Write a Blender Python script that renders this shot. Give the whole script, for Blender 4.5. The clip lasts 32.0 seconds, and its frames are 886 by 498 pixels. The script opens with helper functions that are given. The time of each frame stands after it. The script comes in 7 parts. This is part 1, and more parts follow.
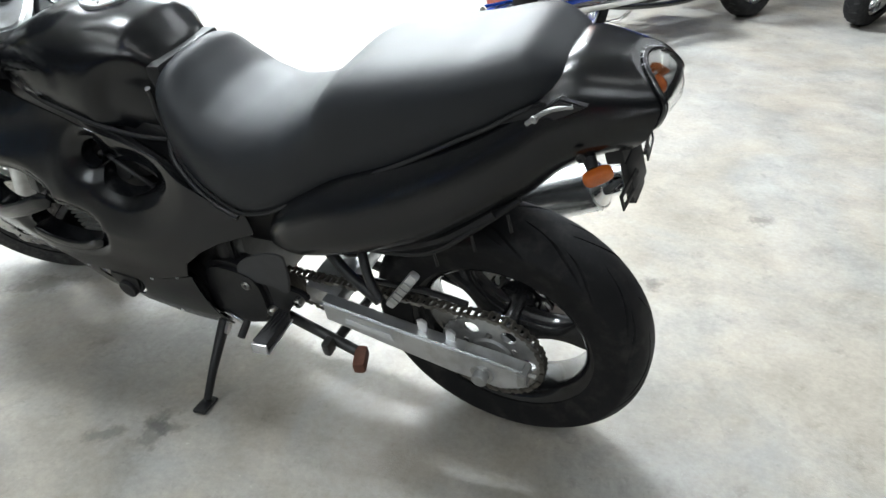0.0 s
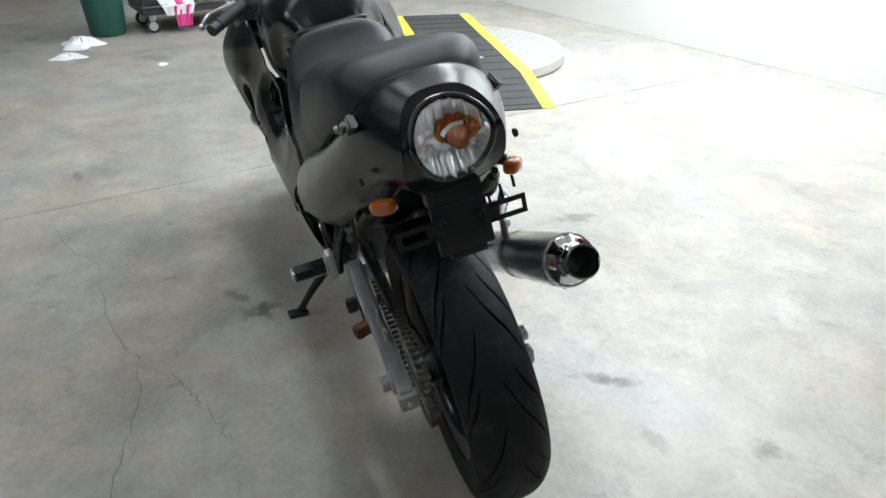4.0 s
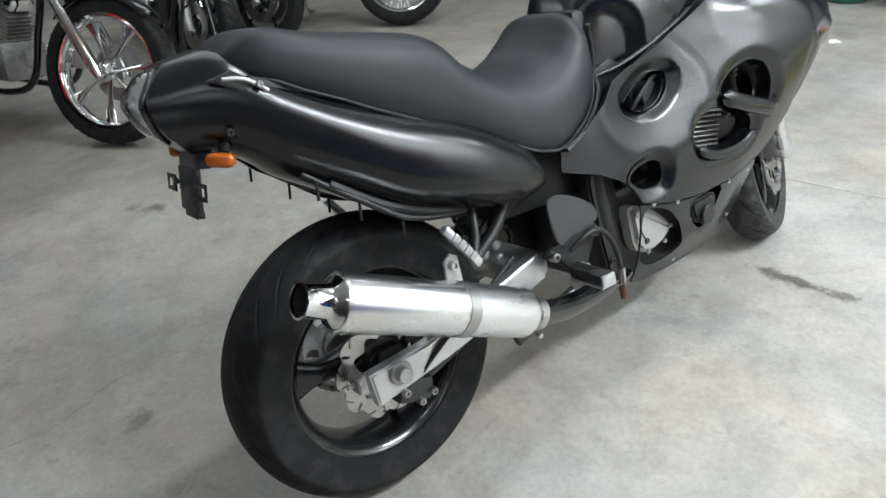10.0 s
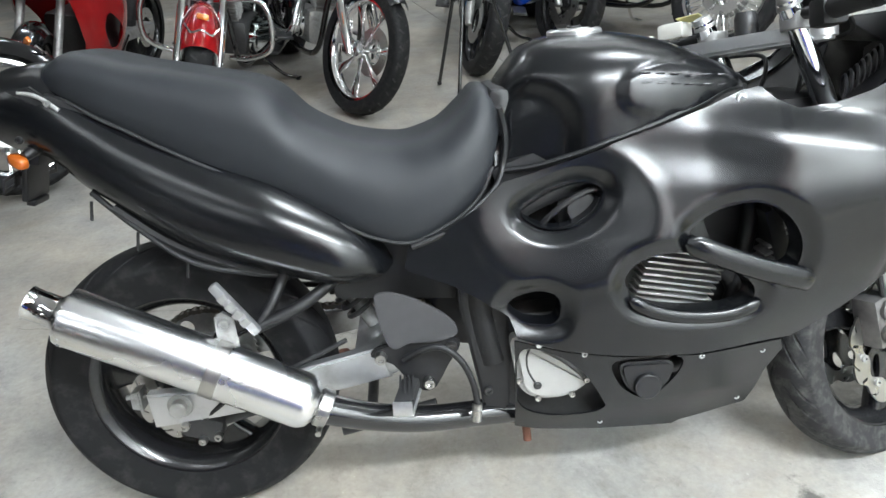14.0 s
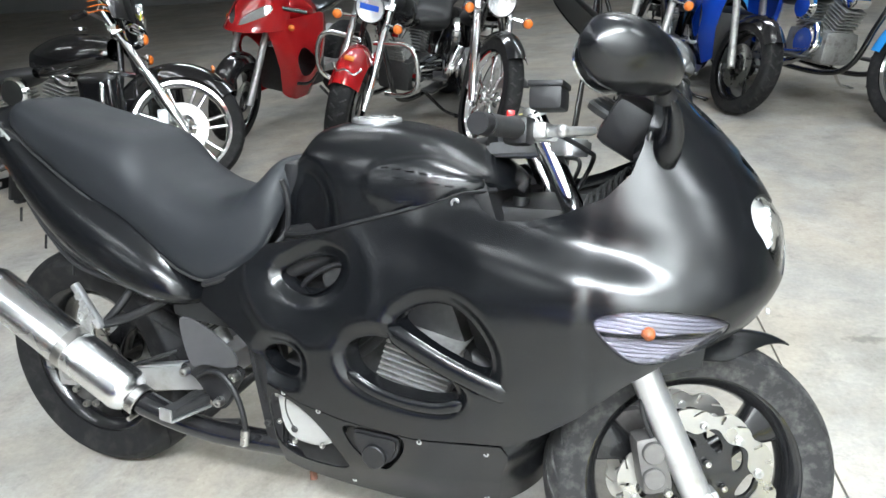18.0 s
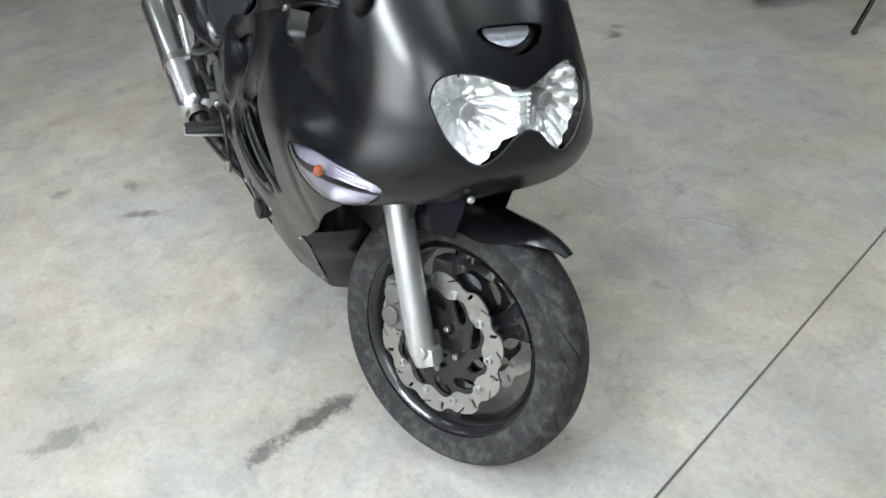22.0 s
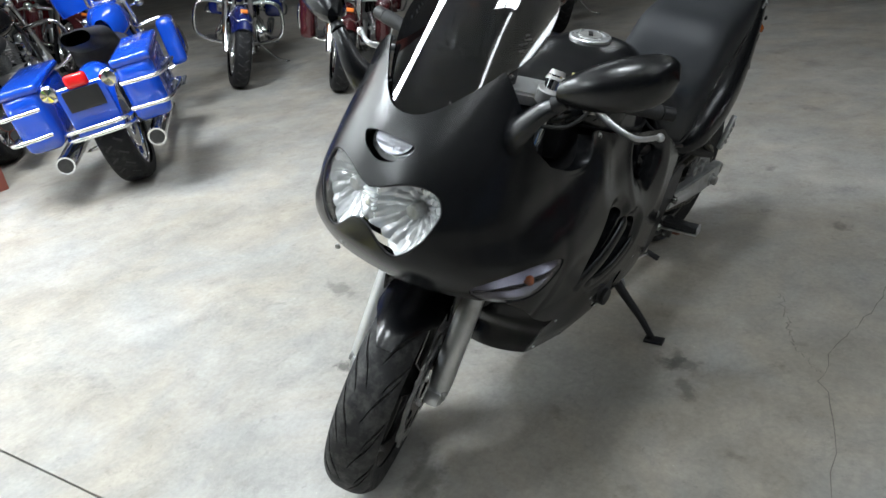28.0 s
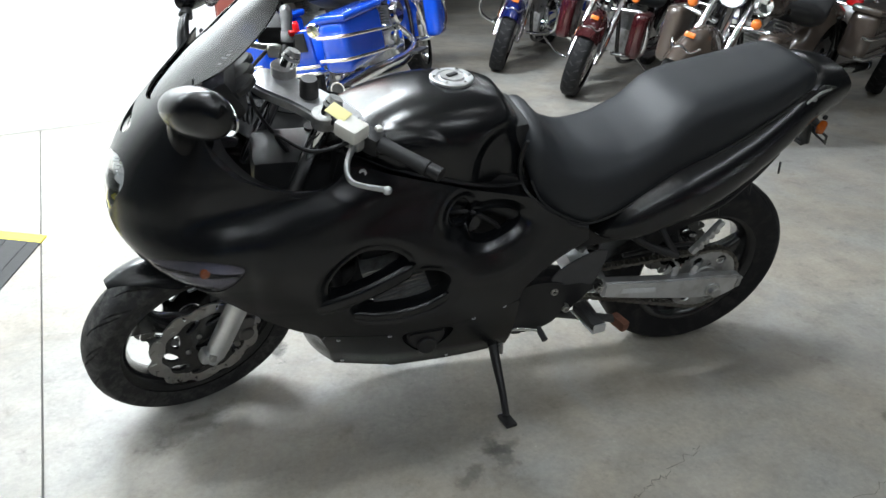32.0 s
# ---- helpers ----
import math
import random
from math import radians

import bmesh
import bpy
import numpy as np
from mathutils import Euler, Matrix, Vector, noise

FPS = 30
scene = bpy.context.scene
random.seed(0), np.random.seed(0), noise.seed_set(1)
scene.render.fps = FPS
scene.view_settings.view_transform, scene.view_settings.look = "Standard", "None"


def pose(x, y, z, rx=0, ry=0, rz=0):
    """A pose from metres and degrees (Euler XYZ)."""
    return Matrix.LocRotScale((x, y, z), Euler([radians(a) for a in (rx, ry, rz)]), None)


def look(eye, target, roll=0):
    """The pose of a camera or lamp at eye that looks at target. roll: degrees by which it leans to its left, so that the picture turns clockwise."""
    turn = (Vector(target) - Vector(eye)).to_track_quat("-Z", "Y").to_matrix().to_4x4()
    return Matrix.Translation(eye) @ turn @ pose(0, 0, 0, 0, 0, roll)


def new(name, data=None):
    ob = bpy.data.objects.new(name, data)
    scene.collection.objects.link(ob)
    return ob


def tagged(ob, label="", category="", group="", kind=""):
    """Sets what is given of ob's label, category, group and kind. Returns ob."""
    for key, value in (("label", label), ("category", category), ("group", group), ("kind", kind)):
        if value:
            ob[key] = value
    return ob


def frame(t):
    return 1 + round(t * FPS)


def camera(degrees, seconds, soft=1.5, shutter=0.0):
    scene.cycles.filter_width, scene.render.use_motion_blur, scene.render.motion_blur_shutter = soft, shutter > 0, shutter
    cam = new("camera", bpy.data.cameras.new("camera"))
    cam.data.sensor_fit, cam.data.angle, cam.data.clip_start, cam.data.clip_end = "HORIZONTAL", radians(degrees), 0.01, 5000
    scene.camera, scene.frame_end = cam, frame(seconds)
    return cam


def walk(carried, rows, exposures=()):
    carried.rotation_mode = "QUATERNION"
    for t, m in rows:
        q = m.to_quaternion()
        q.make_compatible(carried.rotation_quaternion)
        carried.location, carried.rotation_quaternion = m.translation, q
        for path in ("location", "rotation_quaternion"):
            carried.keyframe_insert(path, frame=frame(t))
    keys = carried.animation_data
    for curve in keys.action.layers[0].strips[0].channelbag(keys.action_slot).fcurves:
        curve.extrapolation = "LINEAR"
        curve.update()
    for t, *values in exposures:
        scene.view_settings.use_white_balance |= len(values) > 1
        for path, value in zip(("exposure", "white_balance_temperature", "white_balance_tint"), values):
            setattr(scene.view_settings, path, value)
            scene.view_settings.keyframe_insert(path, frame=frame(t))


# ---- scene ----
cam = camera(65.6, 32.0)
PATH = [
    (0, (-0.326, 1.183, 1.256), (0.301, -0.384, 0.183), -1.4),
    (0.5, (-0.507, 1.149, 1.274), (0.313, -0.363, 0.252), -0.8),
    (1, (-0.619, 1.106, 1.267), (0.37, -0.311, 0.259), -1.4),
    (1.5, (-0.691, 1.004, 1.254), (0.426, -0.283, 0.207), -1.4),
    (2, (-0.756, 0.908, 1.254), (0.461, -0.272, 0.194), -0.8),
    (2.5, (-0.892, 0.815, 1.267), (0.458, -0.242, 0.236), -0.5),
    (3, (-0.99, 0.743, 1.273), (0.461, -0.182, 0.254), -0.8),
    (3.5, (-1.029, 0.64, 1.244), (0.492, -0.178, 0.235), 0.1),
    (5.5, (-1.154, 0.107, 1.257), (0.539, -0.005, 0.198), -1.7),
    (6, (-1.088, 0.001, 1.264), (0.575, 0.063, 0.155), -1.7),
    (6.5, (-1.059, -0.115, 1.264), (0.584, 0.09, 0.141), -2.2),
    (7, (-1.052, -0.27, 1.27), (0.572, 0.098, 0.162), -2.9),
    (7.5, (-1.0, -0.387, 1.264), (0.581, 0.137, 0.157), -4.6),
    (8, (-0.919, -0.489, 1.267), (0.566, 0.222, 0.131), -6.0),
    (8.5, (-0.881, -0.617, 1.271), (0.485, 0.328, 0.157), -6.5),
    (9, (-0.855, -0.773, 1.267), (0.434, 0.313, 0.19), -4.7),
    (9.5, (-0.771, -0.869, 1.265), (0.456, 0.297, 0.201), -4.3),
    (10, (-0.648, -0.972, 1.257), (0.487, 0.307, 0.219), -5.0),
    (10.5, (-0.537, -1.006, 1.254), (0.457, 0.371, 0.199), -5.5),
    (11, (-0.402, -1.089, 1.257), (0.388, 0.419, 0.207), -5.6),
    (11.5, (-0.302, -1.112, 1.259), (0.317, 0.453, 0.179), -6.2),
    (12, (-0.13, -1.13, 1.249), (0.324, 0.49, 0.167), -6.9),
    (12.5, (-0.014, -1.13, 1.24), (0.317, 0.508, 0.14), -7.2),
    (13, (0.147, -1.195, 1.253), (0.383, 0.486, 0.195), -5.9),
    (13.5, (0.277, -1.252, 1.263), (0.48, 0.469, 0.266), -4.6),
    (14, (0.407, -1.237, 1.266), (0.6, 0.489, 0.275), -4.0),
    (14.5, (0.538, -1.222, 1.283), (0.681, 0.494, 0.266), -4.4),
    (15, (0.671, -1.25, 1.297), (0.739, 0.476, 0.29), -4.5),
    (15.5, (0.8, -1.309, 1.297), (0.72, 0.428, 0.31), -4.3),
    (17.5, (1.253, -1.304, 1.383), (0.913, 0.466, 0.516), -2.0),
    (18, (1.393, -1.253, 1.332), (0.837, 0.461, 0.464), -4.8),
    (18.5, (1.457, -1.175, 1.345), (0.817, 0.443, 0.36), -6.2),
    (19, (1.591, -1.135, 1.294), (0.776, 0.382, 0.277), -6.8),
    (19.5, (1.736, -1.11, 1.304), (0.814, 0.295, 0.219), -7.7),
    (20, (1.847, -1.04, 1.279), (0.847, 0.284, 0.161), -7.9),
    (20.5, (1.935, -0.897, 1.28), (0.868, 0.284, 0.068), -7.5),
    (21, (2.013, -0.8, 1.287), (0.869, 0.222, 0.005), -9.3),
    (21.5, (2.199, -0.718, 1.31), (0.971, 0.18, 0.012), -7.7),
    (22, (2.366, -0.654, 1.318), (1.033, 0.163, 0.07), -6.7),
    (22.5, (2.404, -0.544, 1.31), (0.972, 0.128, 0.085), -7.0),
    (23, (2.424, -0.424, 1.323), (0.915, 0.093, 0.117), -6.4),
    (23.5, (2.483, -0.299, 1.355), (0.857, 0.039, 0.241), -6.4),
    (24, (2.543, -0.184, 1.374), (0.807, -0.06, 0.389), -7.1),
    (24.5, (2.503, -0.074, 1.337), (0.707, -0.077, 0.458), -8.0),
    (26.5, (2.521, 0.426, 1.296), (0.883, -0.298, 0.407), -4.9),
    (27, (2.485, 0.517, 1.295), (0.91, -0.302, 0.375), -4.3),
    (27.5, (2.495, 0.698, 1.306), (1.019, -0.293, 0.391), -5.2),
    (28, (2.477, 0.851, 1.3), (1.086, -0.264, 0.393), -5.9),
    (28.5, (2.357, 0.967, 1.3), (1.053, -0.216, 0.352), -5.7),
    (29, (2.261, 1.091, 1.309), (1.049, -0.183, 0.357), -5.8),
    (29.5, (2.172, 1.278, 1.322), (1.065, -0.129, 0.431), -5.2),
    (30, (2.038, 1.386, 1.315), (1.014, -0.093, 0.441), -4.9),
    (30.5, (1.869, 1.46, 1.328), (0.964, -0.097, 0.458), -4.4),
    (31, (1.724, 1.585, 1.327), (0.938, -0.037, 0.459), -2.7),
    (31.5, (1.581, 1.632, 1.314), (0.929, -0.038, 0.427), -0.9),
    (32, (1.424, 1.622, 1.317), (0.802, -0.058, 0.429), 1.0),
]
EXPOSURE = [(0, 1.0), (1.5, .80), (3, .50), (6, .15), (8, .15), (9, .35), (12, .42), (13, .56), (14, .92), (18, 1.15), (19.5, 1.0), (22, .32), (24, .25), (28, .12), (30, .35), (32, .50)]
walk(cam, [(t, look(eye, target, roll)) for t, eye, target, roll in PATH], exposures=EXPOSURE)

# ---------------------------------------------------------------- plan of the hall
JOINT = ((1.65, 2.0), (2.36, -3.16))
WALL = ((1.20, -3.56), (2.58, -3.235))
RAMP = ((2.237, -0.921), (2.112, -1.525))
TURNTABLE = np.array((3.28, -1.52, 0.66))
CRACKS = [[(1.68, .98), (1.41, .905), (1.27, .82), (.89, .775), (.64, .71), (.45, .715), (.295, .755), (.11, .785), (-.05, .785), (-.16, .768), (-.38, .784), (-.56, .735), (-.8, .80)],
          [(.64, .70), (.52, .60), (.40, .56), (.24, .50)]]
STAINS = [(0.19, 1.77, .05, .03, 0), (.885, .40, .05, .02, 30), (.76, .33, .04, .02, 10), (.06, -.49, .05, .02, 60), (-.15, -.45, .04, .022, 20), (-.28, -.68, .03, .03, 0), (.935, -.91, .07, .03, 80), (.125, 1.84, .035, .025, 0),
          (-.38, .585, .04, .03, 20), (.20, 1.74, .045, .022, 90), (.096, -.45, .05, .02, 60), (1.277, -.385, .024, .10, 0, .30), (1.287, -.54, .024, .04, 5, .36), (.78, .345, .03, .06, 20), (1.55, -.03, .10, .04, 30), (2.1, .9, .05, .02, 10), (-.9, .2, .03, .02, 0), (-.6, -1.2, .04, .03, 50)]
FIXTURES = [(2.3, 1.95, 0, 2.4, 8), (1.9, 2.80, 0, 2.4, 8), (2.6, .30, 0, 2.4, 12), (-1.6, 1.95, 0, 2.4, 5), (-1.6, 4.9, 0, 2.4, 40), (2.2, 5.2, 0, 2.4, 44),
            (-1.6, -2.3, 0, 2.4, 16), (-5.0, -.5, 0, 2.4, 10), (4.9, -2.0, 0, 2.4, 64), (-2.5, -5.2, 0, 2.4, 24)]
FLOODS = [(1.70, -.05, 3.95, 0, .54, 44), (1.75, -2.35, 3.4, -26, 1.9, 260)]

# ---------------------------------------------------------------- light and exposure
world = bpy.data.worlds.new("world")
scene.world = world
world.use_nodes = True
world.node_tree.nodes["Background"].inputs[0].default_value = (0.9, 0.95, 1.0, 1)
world.node_tree.nodes["Background"].inputs[1].default_value = 0.04


def area_lamp(name, m, sx, sy, watts, colour=(0.835, 0.92, 0.985)):
    data = bpy.data.lights.new(name, "AREA")
    data.shape, data.size, data.size_y, data.energy, data.color = "RECTANGLE", sx, sy, watts, colour
    ob = new(name, data)
    ob.matrix_world = m
    return ob


# ---------------------------------------------------------------- materials
def nodes_of(m):
    return m.node_tree.nodes, m.node_tree.links


def material(name, colour, rough=0.5, metal=0.0, vary=0.15, scale=30.0, bump=0.0, bump_scale=200.0, rough_vary=0.1,
             transmit=0.0, ior=1.45, coat=0.0, emit=0.0, spec=0.5, second=None, second_scale=3.0, second_cut=(0.5, 0.7), island=0.0):
    m = bpy.data.materials.new(name)
    m.use_nodes = True
    nodes, links = nodes_of(m)
    p = nodes["Principled BSDF"]
    p.inputs["Metallic"].default_value = metal
    p.inputs["Transmission Weight"].default_value = transmit
    p.inputs["IOR"].default_value = ior
    p.inputs["Coat Weight"].default_value = coat
    p.inputs["Coat Roughness"].default_value = 0.05
    p.inputs["Specular IOR Level"].default_value = spec
    co = nodes.new("ShaderNodeTexCoord")
    n1 = nodes.new("ShaderNodeTexNoise")
    n1.inputs["Scale"].default_value, n1.inputs["Detail"].default_value = scale, 6
    links.new(co.outputs["Object"], n1.inputs["Vector"])
    ramp = nodes.new("ShaderNodeMapRange")
    ramp.inputs["To Min"].default_value, ramp.inputs["To Max"].default_value = 1 - vary, 1 + vary
    links.new(n1.outputs["Fac"], ramp.inputs["Value"])
    mul = nodes.new("ShaderNodeMix")
    mul.data_type, mul.blend_type = "RGBA", "MULTIPLY"
    mul.inputs["Factor"].default_value = 1.0
    mul.inputs["A"].default_value = (*colour, 1)
    links.new(ramp.outputs["Result"], mul.inputs["B"])
    out = mul.outputs["Result"]
    if second:
        n2 = nodes.new("ShaderNodeTexNoise")
        n2.inputs["Scale"].default_value, n2.inputs["Detail"].default_value, n2.inputs["Roughness"].default_value = second_scale, 8, 0.65
        links.new(co.outputs["Object"], n2.inputs["Vector"])
        cut = nodes.new("ShaderNodeMapRange")
        cut.inputs["From Min"].default_value, cut.inputs["From Max"].default_value = second_cut
        links.new(n2.outputs["Fac"], cut.inputs["Value"])
        mix = nodes.new("ShaderNodeMix")
        mix.data_type = "RGBA"
        links.new(cut.outputs["Result"], mix.inputs["Factor"])
        links.new(out, mix.inputs["A"])
        mix.inputs["B"].default_value = (*second, 1)
        out = mix.outputs["Result"]
    links.new(out, p.inputs["Base Color"])
    n3 = nodes.new("ShaderNodeTexNoise")
    n3.inputs["Scale"].default_value, n3.inputs["Detail"].default_value = scale * 0.35, 5
    links.new(co.outputs["Object"], n3.inputs["Vector"])
    rr = nodes.new("ShaderNodeMapRange")
    rr.inputs["To Min"].default_value, rr.inputs["To Max"].default_value = max(0.0, rough - rough_vary), min(1.0, rough + rough_vary)
    links.new(n3.outputs["Fac"], rr.inputs["Value"])
    links.new(rr.outputs["Result"], p.inputs["Roughness"])
    if bump:
        n4 = nodes.new("ShaderNodeTexNoise")
        n4.inputs["Scale"].default_value, n4.inputs["Detail"].default_value = bump_scale, 3
        links.new(co.outputs["Object"], n4.inputs["Vector"])
        b = nodes.new("ShaderNodeBump")
        b.inputs["Strength"].default_value, b.inputs["Distance"].default_value = bump, 0.002
        links.new(n4.outputs["Fac"], b.inputs["Height"])
        links.new(b.outputs["Normal"], p.inputs["Normal"])
    if emit:
        p.inputs["Emission Color"].default_value = (*colour, 1)
        p.inputs["Emission Strength"].default_value = emit
    return m


SATIN = material("satin_black_paint", (0.0050, 0.0055, 0.0066), 0.225, vary=0.12, scale=6, rough_vary=0.05, bump=0.05, bump_scale=900, spec=0.58)
VINYL = material("seat_vinyl", (0.017, 0.019, 0.022), 0.47, vary=0.08, scale=40, bump=0.18, bump_scale=1400, rough_vary=0.05, spec=0.42)
RUBBER = material("tyre_rubber", (0.008, 0.008, 0.009), 0.66, spec=0.32, vary=0.2, scale=60, bump=0.15, bump_scale=500, second=(0.036, 0.035, 0.033), second_scale=24, second_cut=(0.50, 0.80))
DUSTY_RUBBER = material("dusty_tyre_rubber", (0.014, 0.014, 0.015), 0.7, vary=0.25, scale=60, bump=0.15, bump_scale=500, second=(0.085, 0.083, 0.078), second_scale=38, second_cut=(0.46, 0.76))
SOFT_RUBBER = material("soft_rubber", (0.02, 0.02, 0.021), 0.65, vary=0.15, scale=80, bump=0.1, bump_scale=600)
BLACK = material("black_plastic", (0.011, 0.011, 0.012), 0.45, vary=0.2, scale=50, bump=0.08, bump_scale=700)
GLOSS = material("gloss_black_paint", (0.01, 0.01, 0.011), 0.16, vary=0.1, scale=12, coat=0.6, rough_vary=0.06)
RIM = material("rim_black_paint", (0.012, 0.012, 0.013), 0.2, vary=0.15, scale=20, rough_vary=0.08, coat=0.3)
CHROME = material("chrome", (0.85, 0.86, 0.87), 0.07, metal=1, vary=0.04, scale=20, rough_vary=0.05)
POLISHED = material("polished_aluminium", (0.80, 0.81, 0.82), 0.27, metal=1, vary=0.06, scale=14, rough_vary=0.09, bump=0.02, bump_scale=60)
SILVER = material("silver_aluminium", (0.62, 0.63, 0.64), 0.36, metal=0.85, vary=0.1, scale=40, second=(0.45, 0.45, 0.44), second_scale=12)
CASTING = material("cast_metal", (0.42, 0.42, 0.41), 0.48, metal=0.7, vary=0.25, scale=70, bump=0.1, bump_scale=300, second=(0.2, 0.19, 0.17), second_scale=16)
STEEL = material("disc_steel", (0.46, 0.455, 0.44), 0.3, metal=1, vary=0.08, scale=60, rough_vary=0.1)
DARKMETAL = material("dark_metal", (0.06, 0.06, 0.06), 0.45, metal=0.6, vary=0.3, scale=60, bump=0.1, bump_scale=300)
CHAINMETAL = material("greasy_chain", (0.16, 0.15, 0.13), 0.45, metal=0.8, vary=0.4, scale=120)
AMBER = material("amber_lens", (0.60, 0.15, 0.02), 0.15, vary=0.1, scale=60, transmit=0.35, coat=0.4)
BULB_REFLECTION = material("amber_bulb_reflection", (0.50, 0.17, 0.05), 0.22, metal=0.7, vary=0.15, scale=60)
CALIPER = material("caliper_casting", (0.15, 0.145, 0.14), 0.5, metal=0.5, vary=0.3, scale=60, bump=0.1, bump_scale=300)
CRACK = material("crack_dirt", (0.17, 0.158, 0.138), 0.9, vary=0.3, scale=40)
AMBER_PLASTIC = material("amber_reflector", (0.8, 0.2, 0.03), 0.2, vary=0.2, scale=80, coat=0.5)
RED_LENS = material("red_lens", (0.6, 0.01, 0.012), 0.15, vary=0.1, scale=60, coat=0.5)
CLEAR = material("clear_lens", (0.97, 0.98, 0.98), 0.01, vary=0.02, scale=30, transmit=1.0, ior=1.15, rough_vary=0.01)
SMOKED = material("smoked_lens", (0.64, 0.62, 0.68), 0.05, vary=0.03, scale=30, transmit=1.0, ior=1.3, rough_vary=0.02)
TINT = material("dark_tinted_screen", (0.03, 0.03, 0.034), 0.02, vary=0.02, scale=20, transmit=0.95, ior=1.5, rough_vary=0.01)
SIGNAL_SILVER = material("signal_reflector", (0.33, 0.33, 0.36), 0.2, metal=0.6, vary=0.05, scale=60)
REFLECTOR = material("lamp_reflector", (0.95, 0.96, 0.97), 0.26, metal=0.40, vary=0.03, scale=30)
FACET = material("faceted_reflector", (0.95, 0.96, 0.98), 0.12, metal=0.72, vary=0.03, scale=30)
WHITE_PRINT = material("white_print", (0.8, 0.8, 0.8), 0.5, vary=0.05)
STICKER = material("worn_sticker", (0.66, 0.67, 0.68), 0.5, vary=0.15, scale=90)
RUST = material("rusty_rubber", (0.13, 0.055, 0.035), 0.8, vary=0.4, scale=60)
DUSTY = material("dusty_plastic", (0.05, 0.05, 0.052), 0.6, vary=0.15, scale=40)
PALE_CAST = material("pale_engine_casting", (0.36, 0.36, 0.345), 0.5, metal=0.35, vary=0.08, scale=50, bump=0.04, bump_scale=300)
DARK_AMBER = material("dark_amber_bulb", (0.30, 0.075, 0.015), 0.15, vary=0.15, scale=60, coat=0.5)
CREAM = material("cream_reservoir", (0.75, 0.74, 0.68), 0.4, vary=0.08)
YELLOW_NOTE = material("yellow_label", (0.85, 0.78, 0.35), 0.6, vary=0.08)


# ---------------------------------------------------------------- mesh tools
class Geo:
    """Vertices and faces gathered into one mesh."""

    def __init__(self, *pieces):
        self.v, self.f, self.n = [], [], 0
        for piece in pieces:
            self.add(*piece)

    def add(self, v, f, m=None):
        v = np.asarray(v, float).reshape(-1, 3)
        if m is not None:
            a = np.array(m)
            v = v @ a[:3, :3].T + a[:3, 3]
        self.v.append(v)
        self.f += [[i + self.n for i in face] for face in f]
        self.n += len(v)
        return self

    def moved(self, m):
        a = np.array(m)
        self.v = [v @ a[:3, :3].T + a[:3, 3] for v in self.v]
        return self


def part(name, geo, mat, parent=None, label="", sharp=38, kind=""):
    if isinstance(geo, tuple):
        geo = Geo(geo)
    me = bpy.data.meshes.new(name)
    me.from_pydata(np.concatenate(geo.v).tolist(), [], geo.f)
    me.validate()
    me.polygons.foreach_set("use_smooth", [True] * len(me.polygons))
    me.set_sharp_from_angle(angle=radians(sharp))
    me.materials.append(mat)
    ob = new(name, me)
    ob.parent = parent
    if label or kind:
        tagged(ob, label=label, kind=kind)
    return ob


def spline(points, n, closed=False):
    """A smooth curve through a few points, n points evenly spread by parameter."""
    p = np.asarray(points, float)
    k = len(p)
    if closed:
        t = np.linspace(0, k, n, endpoint=False)
        idx = lambda i: p[i % k]
    else:
        t = np.linspace(0, k - 1, n)
        idx = lambda i: p[np.clip(i, 0, k - 1)]
    i = np.minimum(t.astype(int), k - 1 if closed else k - 2)
    u = (t - i)[:, None]
    a, b, c, d = idx(i - 1), idx(i), idx(i + 1), idx(i + 2)
    return 0.5 * (2 * b + (c - a) * u + (2 * a - 5 * b + 4 * c - d) * u**2 + (3 * b - a - 3 * c + d) * u**3)


def curve1(xs, ys, x):
    """A smooth value through a few stations (monotone cubic)."""
    xs, ys, x = np.asarray(xs, float), np.asarray(ys, float), np.asarray(x, float)
    h, dlt = np.diff(xs), np.diff(ys) / np.diff(xs)
    m = np.r_[dlt[0], np.where(dlt[:-1] * dlt[1:] > 0, 2 * dlt[:-1] * dlt[1:] / (dlt[:-1] + dlt[1:] + 1e-12), 0), dlt[-1]]
    i = np.clip(np.searchsorted(xs, x) - 1, 0, len(xs) - 2)
    u = np.clip((x - xs[i]) / h[i], 0, 1)
    return (2*u**3 - 3*u**2 + 1) * ys[i] + (u**3 - 2*u**2 + u) * h[i] * m[i] + (-2*u**3 + 3*u**2) * ys[i+1] + (u**3 - u**2) * h[i] * m[i+1]


def inside(poly, x, z):
    """The signed distance to a closed outline, positive inside it."""
    poly, shape = np.asarray(poly, float), np.shape(x)
    q = np.stack([np.ravel(x), np.ravel(z)], 1)
    best, odd = np.full(len(q), 1e9), np.zeros(len(q), bool)
    for a, b in zip(poly, np.roll(poly, -1, 0)):
        e, w = b - a, q - a
        k = np.clip(w @ e / max(e @ e, 1e-12), 0, 1)
        best = np.minimum(best, np.hypot(*(w - k[:, None] * e).T))
        cross = (a[1] > q[:, 1]) != (b[1] > q[:, 1])
        with np.errstate(divide="ignore", invalid="ignore"):
            odd ^= cross & (q[:, 0] < e[0] * (q[:, 1] - a[1]) / (e[1] if e[1] else 1e-12) + a[0])
    return np.where(odd, best, -best).reshape(shape)


def step(a, b, x):
    u = np.clip((x - a) / (b - a), 0, 1)
    return u * u * (3 - 2 * u)


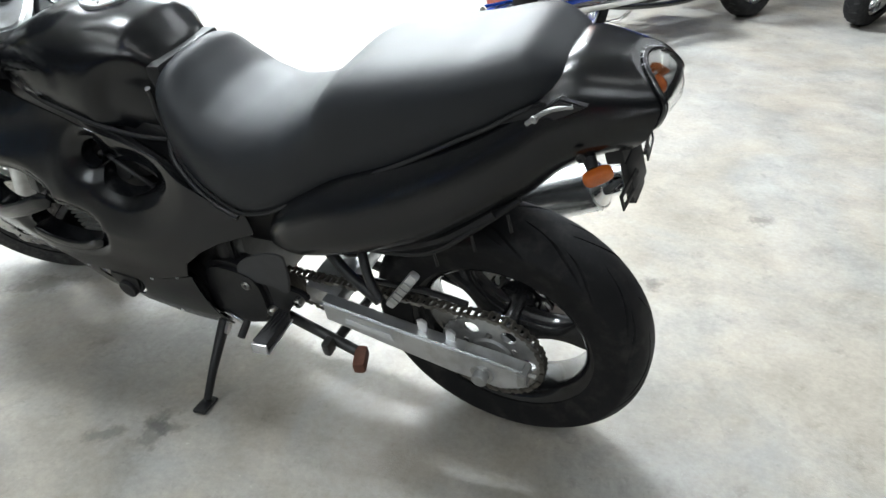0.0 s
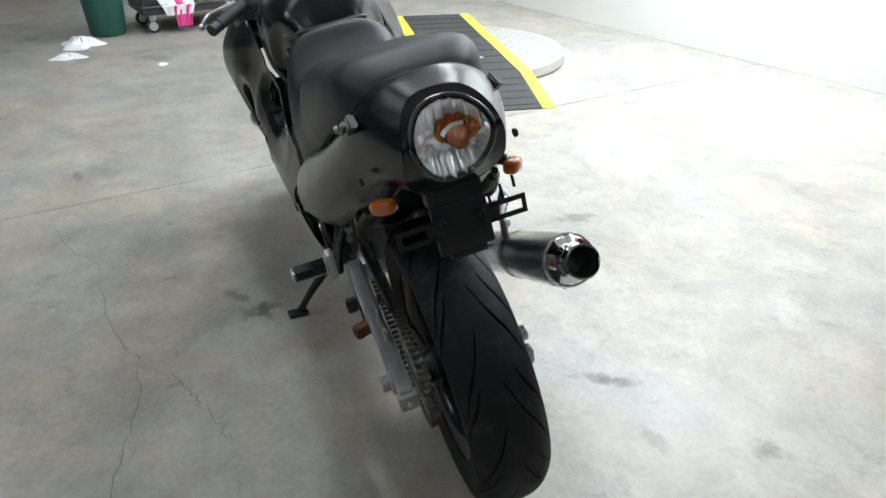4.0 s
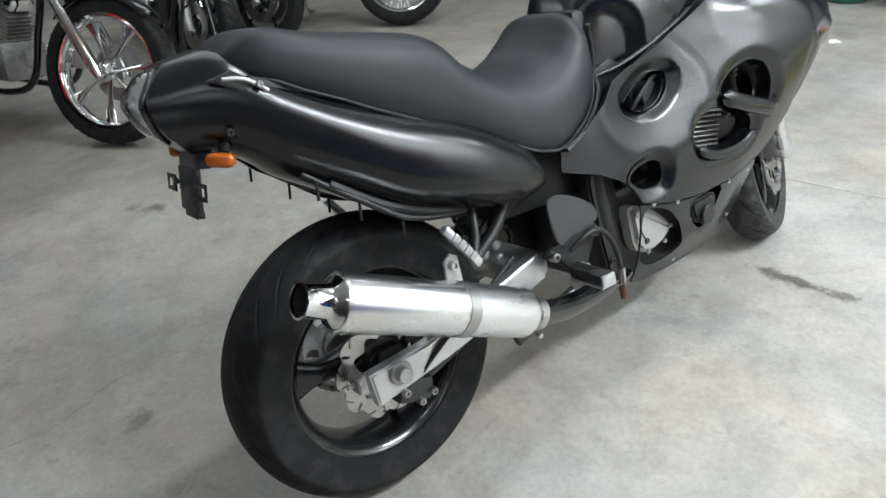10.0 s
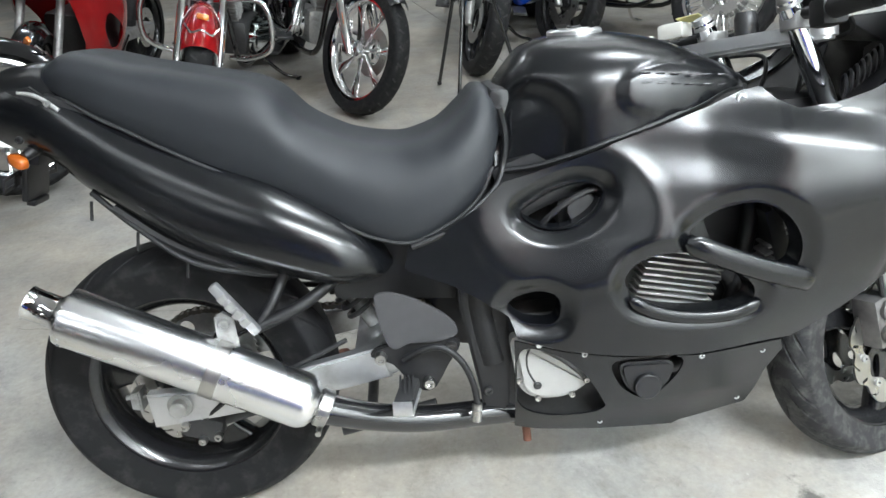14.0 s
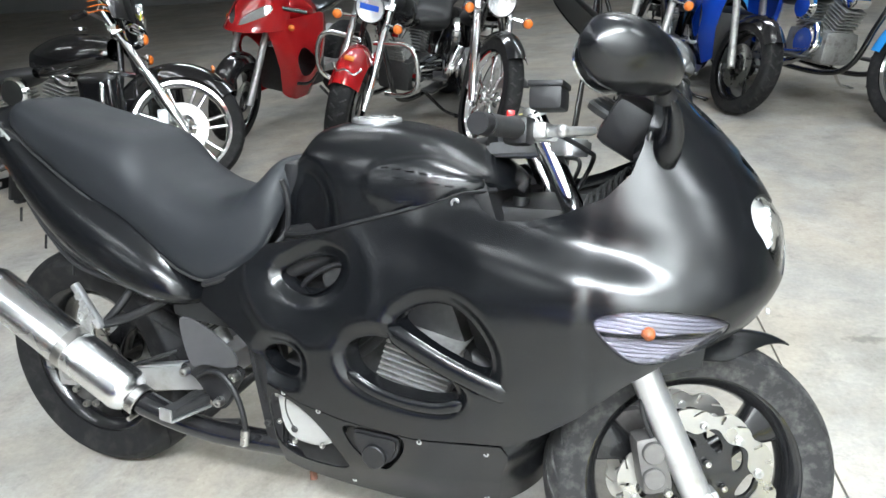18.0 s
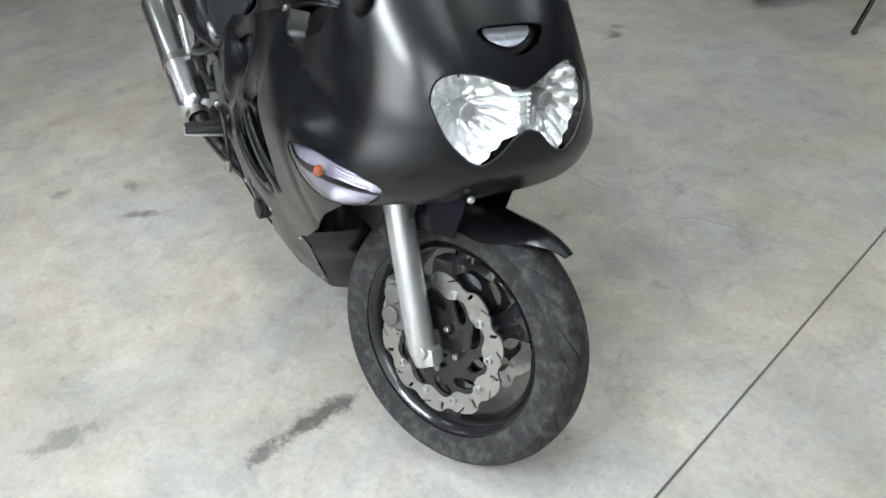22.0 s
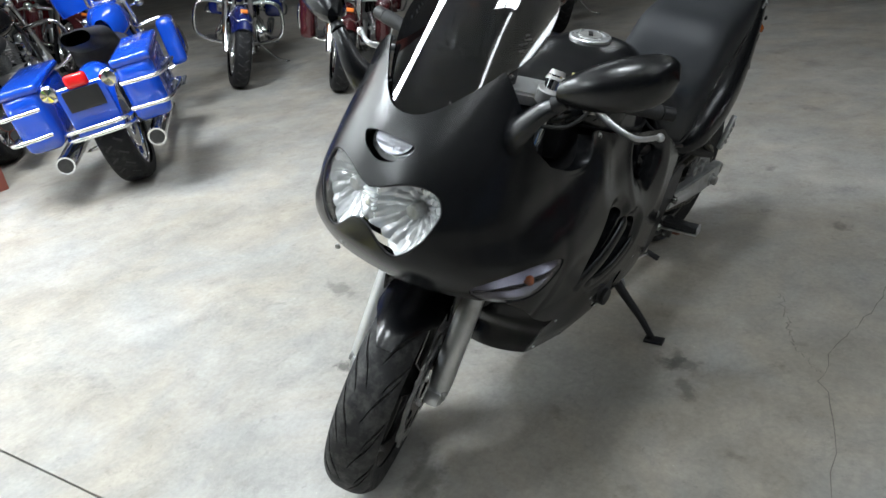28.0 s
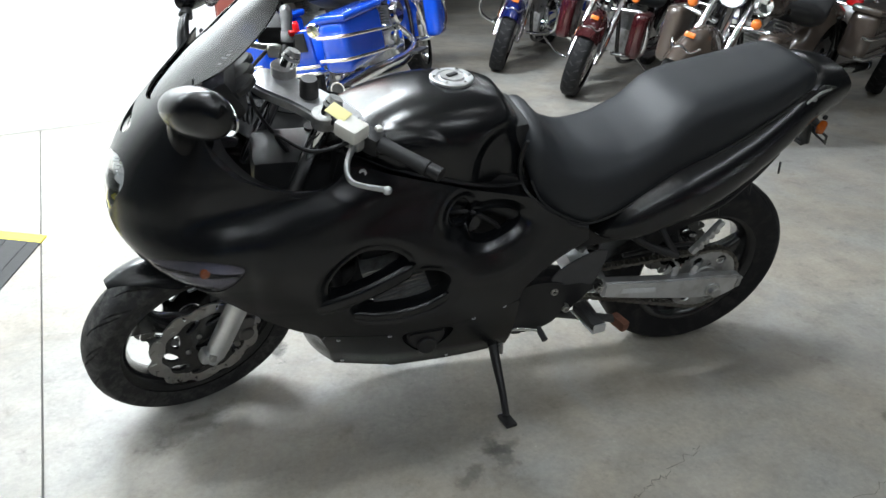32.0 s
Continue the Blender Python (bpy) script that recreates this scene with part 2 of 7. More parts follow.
def sheet(grid, keep=None, thick=0.0, wrap=False, flip=False):
    """A curved sheet from a grid of points; keep: a value at each, positive where the sheet is; thick: its thickness, inwards."""
    n, m = grid.shape[:2]
    keep = np.ones((n, m)) if keep is None else keep
    pts, faces, spot = [], [], {}

    def corner(i, j):
        key = (i, j)
        if key not in spot:
            spot[key] = len(pts)
            pts.append(grid[i, j])
        return spot[key]

    def cut(i, j, k, l):
        key = (i, j, k, l) if (i, j) < (k, l) else (k, l, i, j)
        if key not in spot:
            i, j, k, l = key
            u = keep[i, j] / (keep[i, j] - keep[k, l])
            spot[key] = len(pts)
            pts.append(grid[i, j] * (1 - u) + grid[k, l] * u)
        return spot[key]

    cols = range(m if wrap else m - 1)
    for i in range(n - 1):
        for j in cols:
            ring = [(i, j), (i + 1, j), (i + 1, (j + 1) % m), (i, (j + 1) % m)]
            good = [keep[r] > 0 for r in ring]
            if not any(good):
                continue
            if all(good):
                faces.append([corner(*r) for r in ring])
                continue
            face = []
            for a in range(4):
                b = (a + 1) % 4
                if good[a]:
                    face.append(corner(*ring[a]))
                if good[a] != good[b]:
                    face.append(cut(*ring[a], *ring[b]))
            if len(face) > 2:
                faces.append(face)
    v = np.array(pts)
    if flip:
        faces = [f[::-1] for f in faces]
    if not thick:
        return v, faces
    normal = np.zeros_like(v)
    edges = {}
    for f in faces:
        a, b, c = v[f[0]], v[f[1]], v[f[2]]
        nn = np.cross(b - a, v[f[-1]] - a) if len(f) > 3 else np.cross(b - a, c - a)
        for k in f:
            normal[k] += nn
        for p, q in zip(f, f[1:] + f[:1]):
            edges[(p, q)] = 1
    normal /= np.linalg.norm(normal, axis=1, keepdims=True) + 1e-12
    k = len(v)
    back = [[p + k for p in f[::-1]] for f in faces]
    rim = [[q, p, p + k, q + k] for p, q in edges if (q, p) not in edges]
    return np.concatenate([v, v - thick * normal]), faces + back + rim


def lathe(profile, seg=48, start=0.0, turn=2 * math.pi):
    """A profile of (radius, along) turned round the y axis."""
    pr = np.asarray(profile, float)
    full = abs(turn - 2 * math.pi) < 1e-6
    th = start + np.linspace(0, turn, seg, endpoint=not full)
    g = np.stack([pr[:, None, 0] * np.cos(th), np.repeat(pr[:, None, 1], len(th), 1), pr[:, None, 0] * np.sin(th)], -1)
    return sheet(g, wrap=full)


def tube(points, r=0.01, seg=10, n=0, flat=1.0, caps=True, closed=False):
    """A round bar along a curve; r: one radius or one a point; flat: how much narrower across."""
    p = np.asarray(points, float)
    rr = np.full(len(p), r, float) if np.isscalar(r) else np.asarray(r, float)
    if n:
        both = spline(np.c_[p, rr], n, closed)
        p, rr = both[:, :3], both[:, 3]
    tan = np.roll(p, -1, 0) - np.roll(p, 1, 0) if closed else np.gradient(p, axis=0)
    tan /= np.linalg.norm(tan, axis=1, keepdims=True) + 1e-12
    up = np.array([0, 0, 1.0]) if abs(tan[0][2]) < 0.9 else np.array([1.0, 0, 0])
    th = np.linspace(0, 2 * math.pi, seg, endpoint=False)
    rows = []
    for c, t, q in zip(p, tan, rr):
        side = np.cross(t, up)
        side /= np.linalg.norm(side) + 1e-12
        up = np.cross(side, t)
        rows.append(c + q * (np.cos(th)[:, None] * side * flat + np.sin(th)[:, None] * up))
    k = len(p)
    v = np.concatenate(rows)
    f = [[i * seg + j, i * seg + (j + 1) % seg, (i + 1) % k * seg + (j + 1) % seg, (i + 1) % k * seg + j] for i in range(k if closed else k - 1) for j in range(seg)]
    f = [q[::-1] for q in f]
    if caps and not closed:
        f += [list(range(seg)), [(k - 1) * seg + j for j in range(seg)][::-1]]
    return v, f


def rbox(sx, sy, sz, bevel=0.003, seg=2):
    bm = bmesh.new()
    bmesh.ops.create_cube(bm, size=1)
    bmesh.ops.scale(bm, vec=(sx, sy, sz), verts=bm.verts)
    if bevel:
        bmesh.ops.bevel(bm, geom=list(bm.edges), offset=min(bevel, 0.45 * min(sx, sy, sz)), segments=seg, profile=0.6, affect="EDGES")
    bm.verts.index_update()
    out = np.array([v.co[:] for v in bm.verts]), [[v.index for v in f.verts] for f in bm.faces]
    bm.free()
    return out


def plate(outline, thick, bevel=0.002, at=0.0):
    """A flat plate: an outline in x and z, thick along y, centred at y = at."""
    bm = bmesh.new()
    ring = [bm.verts.new((x, -thick / 2, z)) for x, z in outline]
    face = bm.faces.new(ring)
    made = bmesh.ops.extrude_face_region(bm, geom=[face])
    bmesh.ops.translate(bm, vec=(0, thick, 0), verts=[g for g in made["geom"] if isinstance(g, bmesh.types.BMVert)])
    bmesh.ops.recalc_face_normals(bm, faces=bm.faces)
    if bevel:
        rim = [e for e in bm.edges if abs(e.verts[0].co.y - e.verts[1].co.y) < 1e-6]
        bmesh.ops.bevel(bm, geom=rim, offset=bevel, segments=2, affect="EDGES")
    bm.verts.index_update()
    out = np.array([v.co[:] for v in bm.verts]) + (0, at, 0), [[v.index for v in f.verts] for f in bm.faces]
    bm.free()
    return out


def ball(c, r, seg=16, squash=(1, 1, 1)):
    ph = np.linspace(-math.pi / 2, math.pi / 2, seg // 2 + 1)
    v, f = lathe(np.c_[np.cos(ph) * r + 1e-5, np.sin(ph) * r], seg)
    return v * squash + np.asarray(c), f


def rod(a, b, r, seg=12):
    return tube([a, b], r, seg)


def disc_at(c, r, w, seg=24, bevel=0.002):
    """A short round plug along y."""
    v, f = lathe([(1e-5, -w / 2), (r - bevel, -w / 2), (r, -w / 2 + bevel), (r, w / 2 - bevel), (r - bevel, w / 2), (1e-5, w / 2)], seg)
    return v + np.asarray(c), f


def bolt(c, r=0.008, h=0.006, side=-1):
    """A socket-head bolt that faces along y."""
    pr = [(1e-5, h * 0.35), (r * 0.45, h * 0.35), (r * 0.5, h), (r * 0.85, h), (r, h * 0.7), (r, -h * 0.4)]
    v, f = lathe(pr, 10)
    return v * (1, side, 1) + np.asarray(c), ([q[::-1] for q in f] if side < 0 else f)


def mirrored(piece):
    v, f = piece
    return v * (1, -1, 1), [q[::-1] for q in f]

# ---------------------------------------------------------------- the black motorcycle
bike = new("motorcycle")
bike.matrix_world = pose(0, -0.043, 0, 0, 0, -4.6) @ pose(0, 0, 0, -11.2)
tagged(bike, "satin black sports touring motorcycle leaning on its side stand", "motorcycle")

# --- fairing: half widths over stations along the bike, level by level
FX = [0.42, 0.60, 0.80, 1.0, 1.15, 1.30, 1.42]
FZ = [0.18, 0.28, 0.40, 0.52, 0.62, 0.70, 0.78, 0.87, 1.0]
FW = [(.130, .150, .160, .150, .130, .120, .100), (.160, .190, .205, .200, .170, .150, .120), (.180, .212, .232, .238, .222, .200, .150),
      (.172, .208, .242, .260, .262, .248, .190), (.155, .195, .228, .260, .280, .283, .225), (.145, .180, .200, .238, .278, .296, .255),
      (.140, .165, .176, .198, .246, .262, .240), (.130, .150, .158, .168, .205, .234, .224), (.120, .130, .140, .150, .166, .204, .196)]
NOSE_Z = [0.55, 0.62, 0.68, 0.74, 0.80, 0.86, 0.91, 0.97, 1.03, 1.10]
NOSE_X = [1.46, 1.545, 1.605, 1.628, 1.622, 1.592, 1.556, 1.502, 1.440, 1.370]
XS = 1.33
HOLES_R = [spline([(.683, .671), (.710, .690), (.742, .705), (.788, .716), (.823, .711), (.830, .697), (.815, .668), (.779, .645), (.738, .639), (.703, .649)], 60, True),
           spline([(.647, .497), (.662, .518), (.705, .529), (.736, .520), (.745, .499), (.738, .470), (.716, .462), (.674, .469)], 40, True)]
HOLES_L = [spline([(.812, .648), (.805, .688), (.765, .707), (.705, .702), (.672, .678), (.703, .645), (.765, .628)], 60, True), spline([(.866, .706), (.852, .734), (.824, .742), (.806, .715), (.822, .684), (.852, .681)], 40, True)]
SLOTS = [spline([(.973, .621), (.997, .650), (1.039, .669), (1.089, .675), (1.133, .653), (1.163, .607), (1.165, .557), (1.137, .545), (1.085, .563), (1.030, .587)], 70, True),
         spline([(.859, .544), (.874, .570), (.909, .586), (.963, .590), (1.011, .572), (1.060, .545), (1.091, .519), (1.094, .488), (1.060, .470), (.984, .470), (.913, .482), (.873, .505)], 70, True)]


def half_width(x, z):
    x, z = np.broadcast_arrays(np.asarray(x, float), np.asarray(z, float))
    rows = np.stack([curve1(FX, row, np.clip(x, 0.42, 1.42)) for row in FW])
    zz = np.clip(z, FZ[0], FZ[-1])
    i = np.clip(np.searchsorted(FZ, zz) - 1, 0, len(FZ) - 2)
    take = lambda k: np.take_along_axis(rows, np.clip(k, 0, len(FZ) - 1)[None], 0)[0]
    za = np.array(FZ)
    h = za[i + 1] - za[i]
    u = (zz - za[i]) / h
    a, b, c, d = take(i - 1), take(i), take(i + 1), take(i + 2)
    return 0.5 * (2 * b + (c - a) * u + (2 * a - 5 * b + 4 * c - d) * u**2 + (3 * b - a - 3 * c + d) * u**3)


def fairing_grid(x0, z0, z1, nz, nx, nt, side):
    """Points of the fairing from its rear edge round to the middle of the nose."""
    zs = np.linspace(z0, z1, nz)
    rows = []
    for z in zs:
        xf = curve1(NOSE_Z, NOSE_X, z)
        xf = max(float(xf), XS + 0.03)
        x = np.linspace(x0, XS, nx)
        w = half_width(x, np.full(nx, z))
        th = np.linspace(0, math.pi / 2, nt + 1)[1:]
        e = 2 / 2.35
        xn = XS + (xf - XS) * np.sin(th) ** e
        wn = half_width(np.full(1, XS), np.full(1, z))[0] * np.cos(th).clip(0) ** e
        rows.append(np.c_[np.r_[x, xn], np.r_[w, wn], np.full(nx + nt, z)])
    g = np.array(rows)
    g[..., 1] *= side
    return g


def hollow(g, side, holes):
    """Rolled edges: the skin turns in round the openings, and bulges between them."""
    x, z = g[..., 0], g[..., 2]
    off = np.zeros_like(x)
    for h in holes:
        s = inside(h, x, z)
        off -= 0.016 * step(-0.035, 0.0, s)
    scoop = np.hypot((x - 0.757) / 0.140, (z - 0.668) / 0.113)
    off -= 0.014 * (1 - step(0.45, 1.15, scoop))
    off += 0.002 * np.exp(-((scoop - 1.15) / 0.13) ** 2)
    crease = z - (0.793 - 0.150 * (x - 1.05).clip(0, 0.4))
    off += 0.008 * np.exp(-(crease / 0.038) ** 2) * step(0.88, 1.05, x) * (1 - step(1.36, 1.46, x))
    off -= 0.008 * np.exp(-((crease - 0.060) / 0.036) ** 2) * step(1.02, 1.18, x) * (1 - step(1.38, 1.48, x))
    g = g.copy()
    g[..., 1] += side * off * np.clip(np.abs(g[..., 1]) / 0.08, 0, 1)
    return g


FAIRING = [(.462, .578), (.475, .628), (.545, .650), (.612, .695), (.650, .730), (.712, .743), (.778, .760), (.853, .784), (.936, .809), (1.017, .835), (1.075, .860), (1.105, .866),
           (1.128, .842), (1.160, .826), (1.217, .832), (1.272, .849), (1.342, .881), (1.378, .920), (1.392, .965), (1.388, 1.015), (1.384, 1.064), (1.9, 1.064), (1.9, .668),
           (1.60, .668), (1.54, .655), (1.456, .622), (1.388, .568), (1.317, .492), (1.241, .430), (1.184, .396), (1.10, .392), (.999, .384), (.90, .389), (.845, .394),
           (.745, .412), (.660, .440), (.648, .478), (.600, .518), (.551, .546)]
HEAD = np.array([(0, .848), (.030, .856), (.069, .870), (.108, .873), (.136, .862), (.150, .838), (.150, .820), (.136, .783), (.108, .750), (.080, .737), (.050, .753), (.022, .779), (0, .787)])
HEAD = np.r_[spline(HEAD, 60), spline(HEAD, 60)[::-1][1:-1] * (-1, 1)]
POSL = spline([(-.063, .922), (-.040, .929), (0, .930), (.040, .929), (.063, .922), (.048, .904), (.020, .893), (0, .890), (-.020, .893), (-.048, .904)], 60, True)
SIGNAL = spline([(1.340, .691), (1.372, .711), (1.434, .717), (1.510, .708), (1.542, .684), (1.50, .640), (1.45, .622), (1.405, .622), (1.368, .650)], 60, True)


def fairing_keep(g, side):
    x, y, z = g[..., 0], g[..., 1], g[..., 2]
    k = inside(FAIRING, x, z)
    for h in (HOLES_R if side < 0 else HOLES_L) + SLOTS:
        k = np.minimum(k, -inside(h, x, z))
    front = x > 1.45
    k = np.where(front, np.minimum(k, -inside(HEAD, y, z)), k)
    k = np.where(front, np.minimum(k, -inside(POSL, y, z)), k)
    k = np.where(x > 1.30, np.minimum(k, -inside(SIGNAL, x, z)), k)
    k = np.where(z > .975, np.minimum(k, 1.062 - .062 * ((np.abs(y) - .125).clip(0) / .062) ** 2 - z), k)
    k = np.where((x > 1.34) & (z > .93), np.minimum(k, -inside(SCREEN * (.985, 1) + (0, .004), y, z)), k)
    return k


SCREEN = np.array([(0, .962), (.042, .969), (.080, .992), (.118, 1.026), (.146, 1.058), (.164, 1.095), (.155, 1.145), (.125, 1.186), (.085, 1.204), (0, 1.210)])
SCREEN = spline(np.r_[SCREEN, SCREEN[-2:0:-1] * (-1, 1)], 120, True)
for side in (-1, 1):
    holes = (HOLES_R if side < 0 else HOLES_L) + SLOTS
    g = fairing_grid(0.44, 0.37, 1.07, 150, 165, 70, side)
    flat = hollow(g, side, [])
    rolled = hollow(g, side, holes)
    panel = part("fairing_panel", sheet(rolled, fairing_keep(g, side), 0.004, flip=side > 0), SATIN, bike)
    # lips inside each opening
    for h in holes:
        pts = np.array(h)
        c = pts.mean(0)
        rows = []
        for k, (grow, drop) in enumerate(((1.0, 0.016), (0.985, 0.024), (0.95, 0.036), (0.93, 0.050))):
            q = c + (pts - c) * grow
            w = half_width(pts[:, 0], pts[:, 1]) - drop
            rows.append(np.c_[q[:, 0], side * w, q[:, 1]])
        part("opening_lip", sheet(np.array(rows), wrap=True, flip=side < 0), SATIN, panel)
    part("panel_bolt", bolt((1.073, side * (float(half_width(1.073, 0.847)) - 0.004), 0.847), 0.010, 0.008, side), SILVER, panel, "bright bolt")
    # bar across the slots
    bar = spline([(0.962, .612), (1.03, .582), (1.088, .558), (1.143, .538), (1.20, .518)], 14)
    w = half_width(bar[:, 0], bar[:, 1]) - 0.002
    part("vent_bar", tube(np.c_[bar[:, 0], side * w, bar[:, 1]], [0.008] + [0.021] * 12 + [0.004], 12, flat=0.55), SATIN, panel)
    low = spline([(0.866, .508), (0.913, .480), (.984, .464), (1.06, .464), (1.105, .484)], 14)
    w = half_width(low[:, 0], low[:, 1]) - 0.004
    part("vent_lip", tube(np.c_[low[:, 0], side * w, low[:, 1]], [0.004] + [0.013] * 12 + [0.004], 12, flat=0.6), SATIN, panel)
    # belly panel
    BELLY = [(.655, .436), (.745, .408), (.845, .389), (1.0, .379), (1.17, .387), (1.182, .360), (1.162, .300), (1.156, .246), (1.146, .210), (1.004, .188), (.987, .178), (.80, .195), (.70, .206), (.655, .22)]
    COVER = spline([(.670, .416), (.738, .398), (.790, .350), (.826, .285), (.832, .262), (.800, .248), (.715, .252), (.664, .285), (.660, .35)], 50, True)
    OIL = spline([(.842, .376), (.900, .383), (.968, .378), (.972, .345), (.945, .300), (.915, .276), (.870, .304), (.846, .340)], 50, True)
    g = fairing_grid(0.64, 0.165, 0.445, 70, 130, 4, side)
    x, z = g[..., 0], g[..., 2]
    k = np.minimum(inside(BELLY, x, z), -inside(OIL, x, z))
    if side < 0:
        k = np.minimum(k, -inside(COVER, x, z))
    belly = part("belly_panel", sheet(g - (0, side * 0.003, 0), k, 0.004, flip=side > 0), SATIN, bike)
    for bx, bz in ((.70, .424), (.785, .399), (1.01, .374), (1.14, .362), (1.125, .225), (.83, .212)):
        part("panel_bolt", bolt((bx, side * (float(half_width(bx, bz)) - 0.002), bz), 0.006, 0.004, side), SILVER, belly)
    # dark cap inside the oil window
    part("side_cap", Geo(plate(spline([(.858, .362), (.905, .366), (.958, .360), (.950, .318), (.912, .294), (.872, .312)], 30, True), 0.02, 0.006, side * 0.214), disc_at((.908, side * .224, .318), .026, .02)), BLACK, belly)
    # front turn signal: smoked lens over a ribbed reflector
    g = fairing_grid(1.30, 0.605, 0.73, 110, 30, 70, side)
    ks = inside(SIGNAL, g[..., 0], g[..., 2])
    out = g.copy()
    bulge = 0.006 * step(0, 0.03, ks)
    out[..., 1] += side * bulge
    out[..., 0] += bulge
    lens = part("front_signal", sheet(out, np.where(g[..., 0] > 1.3, ks, -1), 0.003, flip=side > 0), SMOKED, bike, "smoked turn signal lens over a ribbed reflector")
    lens.visible_shadow = False
    part("signal_rim", tube([(float(q[0]), side * (float(half_width(min(q[0], XS), q[1])) if q[0] < XS else float(half_width(XS, q[1])) * max(0.0, 1 - ((q[0] - XS) / (float(curve1(NOSE_Z, NOSE_X, q[1])) - XS)) ** 2.35) ** (1 / 2.35)), float(q[1])) for q in SIGNAL[::2]], 0.003, 6, closed=True), BLACK, lens)
    back = g.copy()
    back[..., 1] -= side * (0.005 + 0.003 * step(0, 0.03, ks) + 0.005 * np.abs(np.sin((g[..., 2] + 0.12 * (g[..., 0] - 1.44)) * 420)))
    part("signal_reflector", sheet(back, ks - 0.0005, flip=side > 0), SIGNAL_SILVER, lens)
    near = g.reshape(-1, 3)[np.argmin(np.hypot(g[..., 0] - 1.425, g[..., 2] - .675))]
    part("signal_bulb", ball((1.425, float(near[1]) - side * .010, .675), 0.012, 12), DARK_AMBER, lens, "amber bulb")

# front of the belly, rounding between its two sides
zb = np.linspace(.205, .392, 16)
xe = curve1([.205, .246, .300, .360, .392], [1.146, 1.156, 1.162, 1.182, 1.172], zb)
rows = []
for z, x in zip(zb, xe):
    w = float(half_width(x, z)) - .004
    rows.append([(x - .004 + .075 * (1 - abs(q) ** 2.2), w * q, z + .02 * (1 - q * q)) for q in np.linspace(-1, 1, 31)])
part("belly_front", sheet(np.array(rows), None, .003), SATIN, bike)
# chin, closing the nose below the lamps
th = np.linspace(-math.pi / 2, math.pi / 2, 40)
chin = []
for s in np.linspace(0, 1, 10):
    r = 1 - 0.55 * s
    xf = float(curve1(NOSE_Z, NOSE_X, 0.668))
    w = float(half_width(XS, 0.668))
    e = 2 / 2.35
    chin.append(np.c_[XS + (xf - XS) * np.cos(th) ** e * (1 - 0.25 * s), w * np.sign(np.sin(th)) * np.abs(np.sin(th)) ** e * (1 - 0.12 * s), np.full(40, 0.669 + 0.008 * np.sin(s * 2) - 0.012 * s)])
part("chin_panel", sheet(np.array(chin), None, 0.003), SATIN, bike)
part("chin_bolt", Geo(bolt((0, 0, 0), 0.006, 0.004)).moved(pose(1.608, -0.085, 0.672, 0, 0, 90)), SILVER, bike)
# seams of the nose panel
for s in (-1, 1):
    seam = spline([(s * .074, 1.0), (s * .108, .978), (s * .121, .94), (s * .12, .90), (s * .104, .868)], 20)
    e = 2 / 2.35
    pts = []
    for y, z in seam:
        w = float(half_width(XS, z))
        xf = float(curve1(NOSE_Z, NOSE_X, z))
        c = min(abs(y) / w, 1) ** (1 / e)
        pts.append((XS + (xf - XS) * (1 - c * c) ** (e / 2) + 0.0005, y, z))
    part("panel_seam", tube(pts, 0.0018, 6, 24), BLACK, bike)


def nose_point(y, z, out=0.0):
    e = 2 / 2.35
    w, xf = float(half_width(XS, z)), float(curve1(NOSE_Z, NOSE_X, z))
    c = min(abs(y) / w, 1) ** (1 / e)
    return XS + (xf - XS) * (1 - c * c) ** (e / 2) + out


def nose_patch(outline, z0, z1, y1, n, out=0.0, dome=0.0, thick=0.002):
    ys, zs = np.linspace(-y1, y1, n), np.linspace(z0, z1, n)
    g = np.array([[(nose_point(y, z, out), y, z) for y in ys] for z in zs])
    k = inside(outline, g[..., 1], g[..., 2])
    g[..., 0] += dome * step(0, 0.04, k)
    return g, k


# headlight: clear cover, two bowls, a ribbed middle and the bulbs
g, k = nose_patch(HEAD, 0.71, 0.90, 0.165, 80, -0.003, 0.004)
lamp = part("headlight", sheet(g, k, 0.003), CLEAR, bike, "clear twin headlight cover")
lamp.visible_shadow = False
g, k = nose_patch(HEAD, 0.72, 0.890, 0.165, 110, -0.012)
y, z = g[..., 1], g[..., 2]
bowl = np.minimum(np.hypot((np.abs(y) - 0.080) / 0.072, (z - 0.806) / 0.075), 1.15)
turn = np.arctan2(z - .806, np.abs(y) - .080)
facet = 0.005 * np.abs(np.sin(turn * 9)) * np.minimum(bowl * 1.6, 1) + 0.004 * np.abs(np.sin(bowl * 9 + np.floor(turn * 9 / math.pi) * 1.3))
g[..., 0] += -0.062 * (1 - np.minimum(bowl, 1) ** 2) - 0.008 + facet
part("lamp_bowl", sheet(g, k + 0.006), FACET, lamp, "bright faceted reflector")
for s in (-1, 1):
    part("lamp_bulb", Geo(disc_at((0, 0, 0), 0.015, 0.03)).moved(pose(1.55, s * 0.078, 0.806, 0, 0, 90)), CASTING, lamp)
part("lamp_divider", Geo(*[(rbox(.012, .030, .005, .001)[0] + (1.598 - abs(i - 3.5) * .001, 0, .775 + i * .009), rbox(.012, .030, .005, .001)[1]) for i in range(8)]), REFLECTOR, lamp)
part("lamp_gasket", tube([(nose_point(a, b, 0.0), a, b) for a, b in HEAD[::2]], 0.0028, 6, closed=True), BLACK, lamp)
